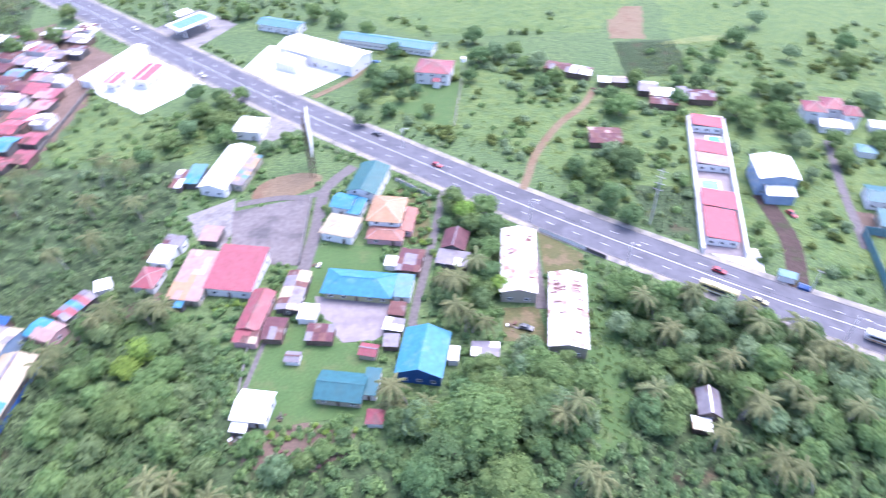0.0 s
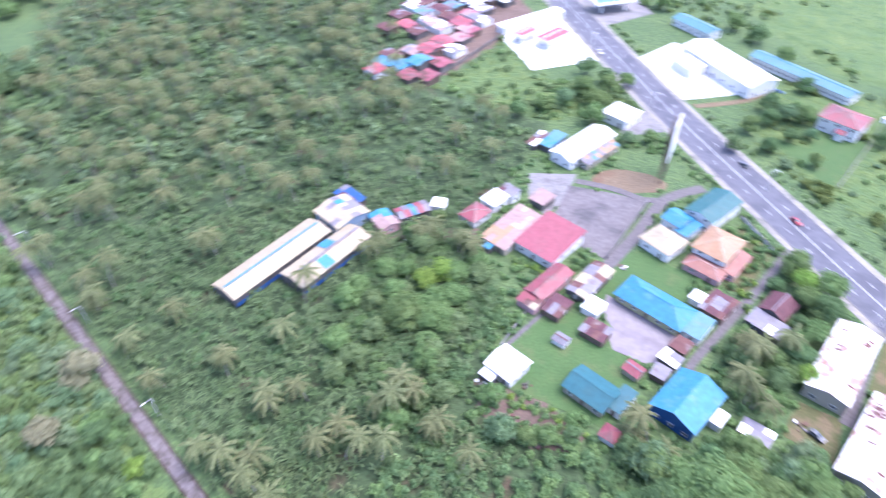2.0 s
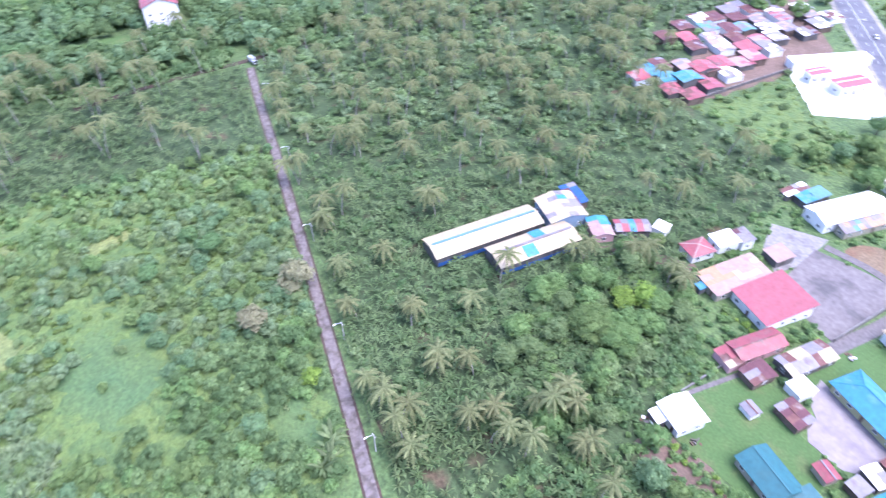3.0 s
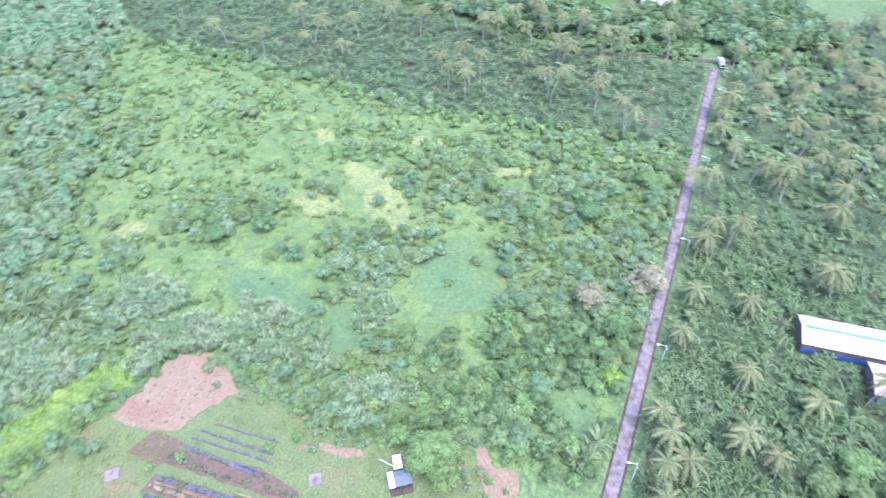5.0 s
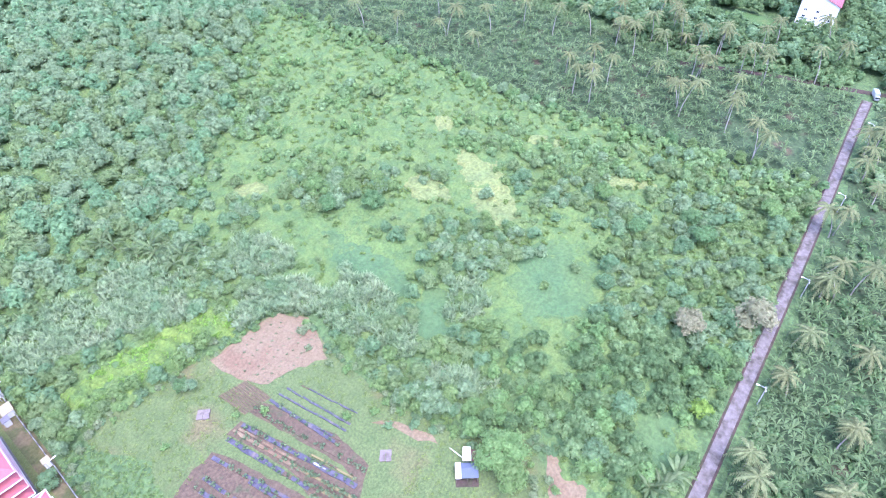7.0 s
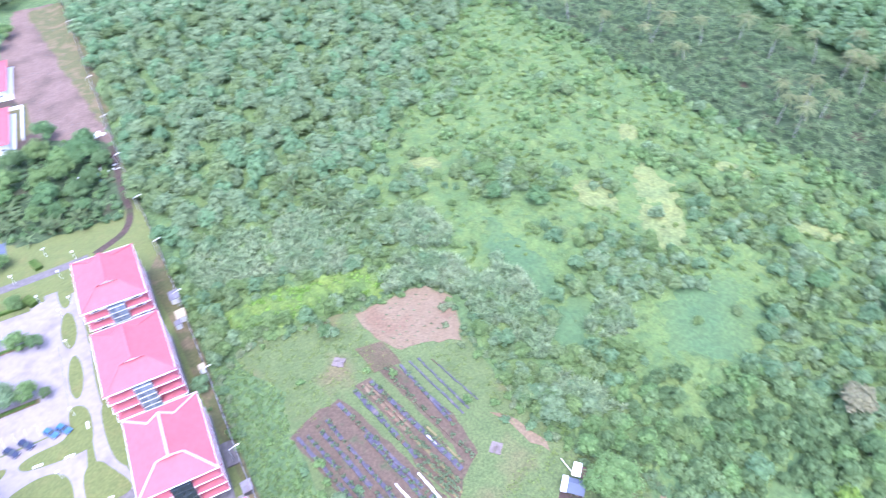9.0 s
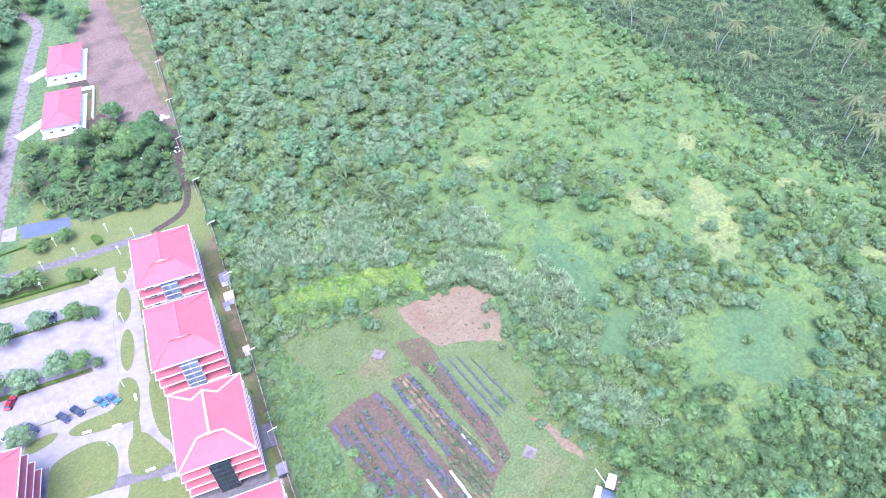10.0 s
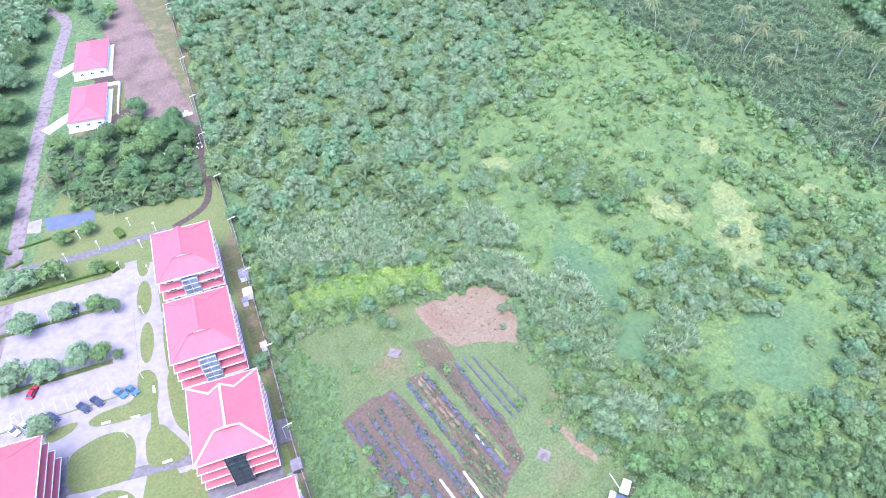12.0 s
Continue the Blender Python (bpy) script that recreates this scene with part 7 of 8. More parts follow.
def grove(places, lo, hi, mats, label, seed):
    """Trees that merge into one canopy, with their trunks in the same mesh."""
    rng = random.Random(seed)
    for m in mats:
        rows = [(x, y, 0.0, r / 4.0, rng.uniform(0, 6.28), rng.randrange(5)) for x, y in places[mats.index(m)::len(mats)] for r in (rng.uniform(lo, hi),)]
        place_stuff("grove", GROVE_SHAPES, rows, m, label, "trees")


def on_trunk(shape):
    v, f = shape
    post = np.array([(0.25 * math.cos(a), 0.25 * math.sin(a), h) for h in (0.0, 3.2) for a in np.linspace(0, 5.24, 6)])
    sides = [(i, (i + 1) % 6, 6 + (i + 1) % 6, 6 + i) for i in range(6)]
    return np.concatenate([v + (0, 0, 1.6), post]), f + [np.array(sides) + len(v)]


GROVE_SHAPES = [on_trunk(t) for t in TREE_SHAPES]


# ---- single trees that stand out ----
for x, y, r, mat, label in (
        (6, 92, 9.5, L_MID, "very large spreading green tree above the houses"), (14, 99, 6.5, L_MID, "large green tree beside the sheds"), (-1, 85, 6.5, L_DARK, "large dark green tree with an uneven leafy crown"), (-10, 94, 5, L_BLUE, "large blue-green tree behind the red hut"),
        (22, 99, 5.5, L_DARK, "dark green tree near the white shed"), (12, 76, 6.5, L_MID, "large green tree with an uneven leafy crown"), (-8, 79, 5.5, L_DARK, "dark green tree with an uneven leafy crown"), (27, 107, 4.5, L_MID, "green tree behind the white shed"),
        (-89, 118, 4.6, L_LIME, "lime green tree with an uneven leafy crown"), (-92, 112, 4.2, L_LIME, "lime green tree with an uneven leafy crown"), (-88, 97, 6.5, L_MID, "broad fresh green tree with an uneven leafy crown"), (-80, 101, 5.5, L_MID, "broad fresh green tree with an uneven leafy crown"), (-84, 107, 4.5, L_MID, "fresh green tree with an uneven leafy crown"), (-97, 103, 4, L_MID, "green tree with an uneven leafy crown"),
        (-44, 81, 4.2, L_BLUE, "rounded blue-green tree on bare earth"), (-52, 89, 3.4, L_MID, "green tree shading bare earth"), (-34, 87, 3.2, L_MID, "green tree shading bare earth"), (-29, 91, 2.6, L_DARK, "small dark tree shading bare earth"), (-38, 84, 2.8, L_MID, "small green tree shading bare earth"), (-147, 29, 5.8, L_BROWN, "dry brown-leaved tree overhanging the lane"), (-137, 12, 4.8, L_BROWN, "dry grey-brown tree in the field"),
        (-77, -21, 6.0, L_MID, "large green tree beside the garden hut"), (-73, -17, 4.2, L_MID, "green tree beside the garden hut"), (-111, 20, 3.2, L_LIME, "lime green bushy tree"), (-108, 141, 2.6, L_MID, "rounded green tree by small houses"),
        (0, 186, 4.5, L_MID, "green tree at the lane mouth"), (4, 179, 4.2, L_LIME, "bright green tree near the maroon house"), (11, 181, 5, L_MID, "green roadside tree with an uneven leafy crown"), (13, 170, 5, L_DARK, "dark green tree near the white shed"), (7, 172, 4.2, L_MID, "green tree with an uneven leafy crown"), (12, 160, 4, L_MID, "green tree beside the white shed"), (11, 148, 4, L_DARK, "dark tree with an uneven leafy crown"), (8, 136, 4.2, L_DARK, "dark tree with an uneven leafy crown"), (14, 143, 3.5, L_LIME, "bright green tree with an uneven leafy crown")):
    tree(x, y, r, mat, label)
for x, y, r in ((-28, 277, 4.5), (-21, 279, 4.5), (-36, 281, 4.5), (-27, 250, 3.5), (-10, 250, 3.2), (-38, 260, 4), (-39, 243, 3.2), (-22, 262, 3.4), (14, 297, 5.5), (9, 279, 3.5), (-28, 306, 4), (-33, 270, 4), (-16, 268, 3), (22, 300, 5), (31, 303, 4.5), (35, 288, 4)):
    tree(x, y, r, label="garden tree near the red-roofed house")
for x, y, r in ((72, 246, 6), (70, 258, 4), (66, 207, 6), (61, 213, 4.5), (52, 197, 4.5), (45, 191, 3.5), (56, 185, 5), (61, 175, 4.5), (47, 205, 4), (41, 271, 4), (48, 275, 4.5), (41, 288, 5), (84, 222, 2.5), (98, 254, 4), (56, 202, 4), (120, 243, 6), (122, 233, 5), (135, 238, 5), (137, 228, 5), (136, 217, 4.5), (142, 254, 5), (136, 261, 4)):
    tree(x, y, r, plant_rng.choice((L_MID, L_WOOD, L_MID, L_DARK)), "leafy tree beyond the highway")
for x, y, r in ((150, 219, 4), (133, 198, 3), (128, 174, 2.5), (104, 170, 2.2), (101, 156, 2.5), (148, 206, 4), (166, 217, 4.5), (141, 311, 5), (161, 292, 4.5), (182, 280, 5), (158, 330, 5), (117, 277, 4), (110, 268, 4), (127, 294, 4), (102, 270, 3.5), (84, 273, 4), (170, 205, 4), (176, 245, 5), (190, 300, 5), (200, 260, 5)):
    tree(x, y, r, plant_rng.choice((L_MID, L_WOOD, L_MID, L_DARK)), "leafy tree beyond the highway")
for x, y, r in ((-99, 256, 5), (-107, 248, 5), (-110, 236, 4.5), (-98, 242, 5.5), (-93, 230, 5), (-115, 227, 4), (-122, 216, 4), (-95, 266, 4), (-115, 266, 4.5), (-68, 230, 3), (-75, 224, 3), (-222, 330, 5), (-208, 330, 5), (-224, 318, 5), (-213, 360, 5), (-104, 264, 4), (-153, 352, 4), (-114, 357, 5), (-60, 344, 5), (-74, 352, 5), (-43, 330, 4.5), (12, 319, 5)):
    tree(x, y, r, label="leafy tree along the highway")
for x, y, r in ((21, -170, 3.4), (11, -168.5, 2.8), (2, -166, 2.5), (12, -149, 3), (7, -147, 2.4), (21, -150, 3), (29, -153, 3.6), (27, -134, 2.6), (20, -191, 3), (15, -190, 3), (8, -187.5, 3.2), (1, -203, 2.2), (-7, -202, 2.2), (-3, -182, 2), (33, -173, 3), (36, -156, 3)):
    tree(x, y, r * 1.35, L_WOOD if x > 9 else L_MID, "small shade tree in the car park", 0.9)
for x, y, r in ((-1.5, -162, 2.4), (3.5, -144, 1.7)):
    tree(x, y, r, L_DARK, "small clipped conifer-like tree in the car park", 1.2)
for x, y, r in ((-26, -116, 2.6), (-14, -257, 4), (-21, -248, 3.6), (-31, -251, 4.5), (-40, -251, 4.5), (-41, -231, 5), (-51, -238, 6), (-56, -246, 4), (-40, -218, 4), (-31, -222, 4.5), (-8, -237, 3), (-13, -225, 3.2), (-24, -240, 4.5), (-33, -233, 4), (-44, -242, 4), (-20, -232, 3.6), (-47, -262, 4.5), (-54, -228, 4), (-7, -217, 2), (-62, -352, 5), (-70, -362, 4), (-30, -213, 3.2), (-38, -209, 3), (-24, -217, 3), (-46, -222, 3.6)):
    tree(x, y, r, label="leafy tree behind the campus")
for x, y, r in ((-14, -318, 6.5), (-22, -340, 6.5), (-33, -362, 6.5), (-6, -291, 6.5), (2, -267, 6.5), (10, -247, 6), (14, -228, 5), (-12, -336, 6), (2, -300, 6.5), (12, -275, 6.5), (20, -250, 6.5), (24, -225, 5.5), (-25, -365, 6), (-8, -320, 6), (26, -205, 5), (-62, -374, 5), (-54, -388, 5), (-43, -392, 5), (-30, -380, 6)):
    tree(x, y, r, plant_rng.choice((L_DARK, L_DARK, L_BLUE)), "old spreading tree along the campus drive")
for x, y, r in ((-144, -118, 4.5), (-147, -97, 4), (-186, -26, 3.5), (-173, -11, 3.5), (-153, -15, 3), (-177, 10, 4), (-168, 24, 4), (-133, -8, 3), (-88, -1, 3.4), (-164, -5, 3.2), (-60, -106, 2.2), (-185, 4, 3.5), (-200, 28, 4), (-192, 31, 4), (-139, -110, 3.5), (-150, -108, 3.8), (-127, 20, 3.5), (-120, 6, 3.5), (-104, 2, 3.4), (-99, -16, 3.2), (-86, -46, 2.6), (-82, -51, 2.2), (-87, -33, 2.6)):
    tree(x, y, r, label="bushy tree in the open field")
palm(-2.5, -236, 8, "stout palm beside the campus drive")
for x, y, h in ((-12, 101, 4), (31, 93, 8), (29, 78, 8), (-69, 78, 9), (60, 121, 10), (73, 96, 9), (90, 97, 9), (76, 78, 9), (69, 134, 9), (84, 123, 9), (101, 114, 9), (109, 107, 9), (5, 127, 8), (-5, 139, 8), (-107, 129, 9), (-92, 131, 8), (-114, 115, 9), (-57, 71, 8), (-98, 52, 9), (-92, 60, 8), (-78, 50, 8), (-114, 74, 9), (-74, 67, 8), (-118, 55, 8), (-79, 58, 8), (5, 145, 7), (-14, 99, 3.5), (95, 108, 9), (66, 108, 8), (51, 100, 8)):
    palm(x, y, h)
for x, y, h in ((-254, -14, 15), (-258, 6, 15), (-233, 19, 13), (-311, -23, 16), (-312, -37, 16), (-299, -51, 15), (-310, -5, 16), (-297, 6, 15), (-315, 43, 15), (-281, -11, 15), (-244, -48, 14), (-250, -57, 14), (-286, -110, 15), (-298, -82, 15), (-292, 16, 15), (-266, -170, 14), (-277, -129, 14), (-262, -149, 14), (-305, -65, 15), (-318, 12, 15), (-300, -98, 15), (-290, -140, 15), (-325, -30, 15)):
    palm(x, y, h, "very tall slender coconut palm over bananas")
for x, y in ((-292, -41), (-318, -29), (-309, -15), (-307, -6), (-301, 11), (-303, 37), (-251, -12), (-247, 7), (-230, 19), (-261, -45), (-270, -54), (-283, -13), (-322, -57), (-328, -38), (-326, 18), (-335, 40), (-330, 66), (-322, 84)):
    palm(x, y, plant_rng.uniform(13, 17), "tall slender palm before the dark wood")
for x, y in ((4, 129), (31, 95), (28, 78), (58, 121), (68, 135), (59, 131), (75, 108), (86, 127), (93, 124), (99, 114), (88, 100), (74, 96), (64, 87), (76, 79), (83, 75), (96, 91), (-91, 130), (-114, 115), (-106, 129), (-69, 77), (-58, 73), (-4, 140), (3, 127), (4, 153), (-13, 101), (-74, 68),
             (-266, -65), (-260, -50), (-261, -15), (-273, 6), (-306, -51), (-277, -31), (-310, -21), (-321, -6), (-309, 16), (-301, -27), (-289, -10), (-269, -109), (-275, -129)):
    palm(x, y, plant_rng.uniform(8, 11))
for x, y in ((-168, 46), (-176, 46), (-116, 53), (-96, 33), (-99, 52), (-145, 40), (-144, 57), (-250, 62), (-221, 60), (-127, 40), (-88, 36), (-78, 33)):
    palm(x, y, plant_rng.uniform(7, 10))

# ---- plantation and woodland ----
NORTH = [(-62, 24), (-298, 63), (-420, 200), (-430, 420), (-260, 400), (-232, 350), (-196, 216), (-170, 206), (-108, 216), (-101, 196), (-103, 170), (-106, 150), (-92, 138), (-64, 118), (-62, 96), (-56, 82), (-40, 76), (-30, 20)]
palm_gap = patchy(40, 0.25, 0.6, 3.0)
spots = scatter(NORTH, 9.5, 11, 1.0, want=lambda x, y: 0.06 + 0.6 * min(1, max(0, (-x - 120) / 100)) * (0.35 + 0.65 * palm_gap(x, y)) * (0.5 if y < 110 else 1))
spots.sort(key=lambda p: p[0] ** 2 + p[1] ** 2)
for x, y in spots[:195]:
    palm(x, y)
far_palms = [palm_crown(450 + k, 4.6, 9, 4) for k in range(3)]
far_spots = [(x, y, plant_rng.uniform(9, 13), plant_rng.uniform(0.9, 1.2), plant_rng.uniform(0, 6.28), plant_rng.randrange(3)) for x, y in spots[195:]]
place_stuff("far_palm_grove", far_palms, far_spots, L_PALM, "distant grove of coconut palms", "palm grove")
bm = bmesh.new()
for x, y, z, *_ in far_spots:
    tube(bm, (x + 0.8, y, 0), (x, y, z), 0.22, 0.12, 5)
one("far_palm_trunks", bm, PALM_BARK, "pale trunks of the distant palm grove", "palm trunks", kind="stuff")

BANANA_SHAPES = [banana_crown(520 + k, 2.7, 9, 2, False) for k in range(7)]
WEST = [(-227, 42), (-299, 55), (-301, -10), (-315, -60), (-380, -160), (-420, -230), (-350, -310), (-264, -214), (-251, -137), (-236, -75), (-233, -26)]
dense = patchy(22, 0.28, 0.5, 8.0)
bananas = scatter(NORTH, 2.5, 21, 0.6, want=lambda x, y: 0.85 * max(0.85 if math.hypot(x, y) < 220 else 0.2, dense(x, y)) * (1 if x < -72 else 0.35) * (1 if math.hypot(x, y) < 200 else 0.5 if math.hypot(x, y) < 300 else 0.22))
west_gap = patchy(9, 0.2, 0.42, 50.0)
bananas += scatter(WEST, 2.8, 22, 0.6, 0.8, want=lambda x, y: (0.35 + 0.6 * west_gap(x, y)) * (1 if not (-258 < x < -236 and 5 < y < 40) else 0.45))
bananas += [(x + plant_rng.gauss(0, 3), y + plant_rng.gauss(0, 3)) for x, y in ((50, 118), (52, 112), (95, 100), (102, 96), (84, 92), (108, 92), (60, 82), (92, 84), (118, 84), (70, 88), (80, 104), (66, 112), (58, 98), (102, 82), (46, 92), (40, 76), (78, 68), (112, 100)) for _ in range(10)]
bananas = [p for p in bananas if is_free(*p, 0.4)]
bananas.sort(key=lambda p: p[0] ** 2 + p[1] ** 2)
for x, y in bananas[:170]:
    banana(x, y, plant_rng.uniform(0.65, 1.05))
place_stuff("banana_plantation", BANANA_SHAPES, [(x, y, plant_rng.uniform(0.9, 2.6), plant_rng.uniform(0.6, 1.15), plant_rng.uniform(0, 6.28), plant_rng.randrange(7)) for x, y in bananas[170:]], L_BANANA, "dense plantation of banana plants", "banana plantation")
for x, y in ((-91, -166), (-93, -163), (-94, -156), (-93, -153), (-97, -151), (-96, -148), (-94.5, -139), (-95, -135), (-99, -139), (-103, -134), (-106, -137), (-101, -136), (-86, 15.5), (-89, 16), (-91, 18), (-85, 13)):
    banana(x, y, plant_rng.uniform(1.5, 2.0))
for x0, y0, n in ( (-24, -208, 9), (-34, -205, 10), (-19, -226, 9), (-14, -219, 6)):
    for _ in range(n):
        x, y = x0 + plant_rng.gauss(0, 3.2), y0 + plant_rng.gauss(0, 2.4)
        banana(x, y, plant_rng.uniform(1.0, 1.5))

BUSH_SHAPES = [crown_shape(330 + k, 1.0, 1.4, 4, 38, 0.42, 0.9, reach=0.58) for k in range(6)]
SCRUB_SHAPES = [crown_shape(370 + k, 1.0, 1.0, 3, 26, 0.46, 0.8) for k in range(5)]
FINE_BUSH = [crown_shape(340 + k, 1.0, 1.45, 6, 92, 0.3, 0.9, reach=0.58) for k in range(7)]
WOOD_SHAPES = [crown_shape(350 + k, 1.0, 1.6, 9, 215, 0.22, 0.95, reach=0.56, lobe=(0.34, 0.5)) for k in range(7)]
FAR_WOOD = [crown_shape(358 + k, 1.0, 1.6, 6, 72, 0.34, 0.95, reach=0.56, lobe=(0.36, 0.52)) for k in range(5)]


def bushes(name, places, lo, hi, shapes, label, category, mats, z=-0.15, seed=1):
    rng = random.Random(seed)
    sets = {m: [] for m in mats}
    for x, y in places:
        r = rng.uniform(lo, hi)
        sets[rng.choice(mats)].append((x, y, z * r, r, rng.uniform(0, 6.28), rng.randrange(len(shapes))))
    for m, rows in sets.items():
        place_stuff(name, shapes, rows, m, label + (" in dark green" if m is L_DARK else " in lime green" if m is L_LIME else " in blue-green" if m is L_BLUE else ""), category)


# undergrowth between palms and houses
VILLAGE = [(-64, 84), (-64, 118), (-92, 140), (-104, 170), (-100, 200), (-78, 228), (-62, 236), (-20, 208), (52, 160), (52, 120), (36, 88), (20, 84), (-30, 84)]
bushes("village_shrubs", scatter(VILLAGE, 2.9, 30, 0.5, want=lambda x, y: 0.75), 0.7, 1.9, FINE_BUSH, "garden shrubs and weeds between houses", "shrubs", [L_MID, L_DARK, L_MID], seed=20)
for x, y in scatter([(-6, 92), (-4, 108), (2, 112), (4, 124), (14, 122), (28, 118), (36, 112), (34, 88), (10, 84)], 6.5, 32, 2.0):
    tree(x, y, plant_rng.uniform(2.6, 4.2), plant_rng.choice((L_DARK, L_MID, L_MID)), "leafy tree between houses and sheds")
for x, y in scatter([(-2, 188), (14, 178), (14, 128), (4, 128), (-6, 140), (-5, 170)], 6.0, 33, 2.0):
    tree(x, y, plant_rng.uniform(2.4, 3.8), plant_rng.choice((L_DARK, L_MID)), "leafy tree between the lane and the sheds")
under = scatter(NORTH, 4.6, 31, 1.0, want=lambda x, y: 0.35 + 0.5 * (1 - dense(x, y)))
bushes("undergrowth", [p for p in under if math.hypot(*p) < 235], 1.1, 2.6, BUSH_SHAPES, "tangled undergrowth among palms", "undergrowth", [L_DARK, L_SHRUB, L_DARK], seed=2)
# past 235 m L_WOOD replaces L_DARK, so haze comes from the leaf colour
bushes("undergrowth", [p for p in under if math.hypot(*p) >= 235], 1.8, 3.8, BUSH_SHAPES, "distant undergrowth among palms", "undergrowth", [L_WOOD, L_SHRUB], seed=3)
SOUTH = [(-56, 84), (-20, 92), (0, 104), (20, 118), (36, 110), (46, 132), (52, 155), (64, 147), (104, 122), (165, 90), (150, 52), (40, 46), (-30, 46), (-62, 46)]
south_trees = scatter(SOUTH, 6.6, 41, 2.2)[::-1][:125]
south_trees.sort(key=lambda p: p[0] ** 2 + p[1] ** 2)
grove(south_trees[45:], 2.8, 5.0, (L_DARK, L_MID, L_WOOD, L_MID), "canopy of leafy trees below the highway", 91)
for x, y in south_trees[:45]:
    tree(x, y, plant_rng.uniform(2.8, 5.0), plant_rng.choice((L_DARK, L_MID, L_MID, L_WOOD)), "leafy tree in the thicket below the houses")
bushes("thicket", scatter(SOUTH, 3.6, 42, 0.8, 0.6), 1.0, 2.9, FINE_BUSH, "tangled thicket of shrubs", "thicket", [L_MID, L_DARK, L_DARK], seed=4)
MIX = [(-62, 92), (-66, 118), (-92, 138), (-112, 128), (-112, 92), (-96, 70), (-60, 66)]
bushes("thicket", scatter(MIX, 3.4, 43, 1.0), 1.2, 3.0, FINE_BUSH, "tangled thicket of shrubs and vines", "thicket", [L_DARK, L_MID, L_DARK], seed=5)
grove(scatter(MIX, 8.0, 44, 2.0), 2.4, 4.4, (L_MID, L_SHRUB, L_MID), "leafy trees in the thicket beside the plantation", 92)
# dense young woodland
WOOD = [(-47, -172), (-52, -196), (-59.5, -222), (-78, -284), (-98, -350), (-114, -410), (-300, -470), (-440, -330), (-266, -222), (-212, -204), (-165, -176), (-128, -160), (-104, -162), (-80, -170), (-62, -164)]
wood_gap = patchy(26, 0.2, 0.36, 5.0)
wood = scatter(WOOD, 5.9, 51, 1.0, 0.55, want=lambda x, y: 0.5 + 0.5 * wood_gap(x, y))
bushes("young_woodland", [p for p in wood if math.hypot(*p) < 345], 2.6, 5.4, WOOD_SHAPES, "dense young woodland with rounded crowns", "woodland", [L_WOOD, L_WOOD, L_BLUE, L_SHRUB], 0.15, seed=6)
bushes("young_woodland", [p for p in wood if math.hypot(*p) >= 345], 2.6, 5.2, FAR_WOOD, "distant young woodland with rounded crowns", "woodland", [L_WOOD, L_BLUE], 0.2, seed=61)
bushes("wood_shrubs", scatter(WOOD, 4.4, 52, 0.8, want=lambda x, y: 0.3 if math.hypot(x, y) < 280 else 0.0), 0.9, 2.2, SCRUB_SHAPES, "low shrubs between young trees", "shrubs", [L_WOOD, L_MID], seed=7)
# dark wood beyond the plantation and scattered far belts
BELT = [(-306, 66), (-318, 60), (-312, -20), (-318, -60), (-330, -75), (-350, -30), (-395, 10), (-430, 90), (-330, 120)]
bushes("dark_wood", scatter(BELT, 6.2, 53, 2.5), 3.6, 5.6, FAR_WOOD, "tall wood beyond the plantation", "woodland", [L_DARK, L_DARK, L_BLUE], 0.4, seed=8)
GAP = [(-326, -85), (-316, -50), (-348, -22), (-395, 10), (-435, 60), (-425, -205), (-384, -166)]
bushes("dark_wood", scatter(GAP, 7.5, 57, 2.0), 3.6, 5.6, FAR_WOOD, "dark wood behind the plantation", "woodland", [L_DARK, L_BLUE], 0.4, seed=71)
bushes("lane_wood", scatter([(-303, 52), (-318, 56), (-313, -20), (-318, -58), (-302, -20)], 4.2, 58, 0.5) + scatter([(-301, 66), (-314, 64), (-320, 114), (-305, 114)], 3.8, 59, 0.0), 1.4, 3.2, FAR_WOOD, "shrubs along the crossing lane", "shrubs", [L_DARK, L_SHRUB], 0.1, seed=72)
FAR = [(-440, 60), (-400, 140), (-440, 400), (-520, 300), (-520, -200), (-460, -380), (-330, -480), (-445, -320), (-420, -200), (-360, -110)]
bushes("far_wood", scatter(FAR, 11, 54, 3.0), 5.0, 8.0, BUSH_SHAPES, "far belt of woodland", "woodland", [L_DARK, L_MID], 0.3, seed=9)
EAST = [(24, -200), (60, -205), (120, -300), (60, -470), (-110, -470), (-112, -410), (-88, -392), (-50, -398), (-40, -372), (-20, -345), (6, -285)]
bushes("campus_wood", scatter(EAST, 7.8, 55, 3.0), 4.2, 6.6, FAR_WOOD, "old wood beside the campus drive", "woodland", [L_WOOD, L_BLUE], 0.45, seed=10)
bushes("grove_shrubs", scatter([(-12, -262), (-46, -262), (-60, -244), (-56, -215), (-44, -196), (-12, -212), (-4, -240)], 3.6, 56, 0.8, clear=False), 0.9, 2.2, FINE_BUSH, "shrubs and climbers behind the campus", "shrubs", [L_MID, L_DARK, L_BLUE], seed=11)

# ---- the open field ----
FIELD = [(-80, 18), (-140, 29.5), (-226, 44), (-232, -26), (-236, -75), (-251, -137), (-266, -222), (-205, -214), (-152, -200), (-104, -176), (-62, -166), (-46, -168), (-32, -120), (-46, -119), (-72, -110), (-94, -102), (-98, -90), (-89, -76), (-81, -50), (-81, -30), (-90, -16), (-80, -3)]
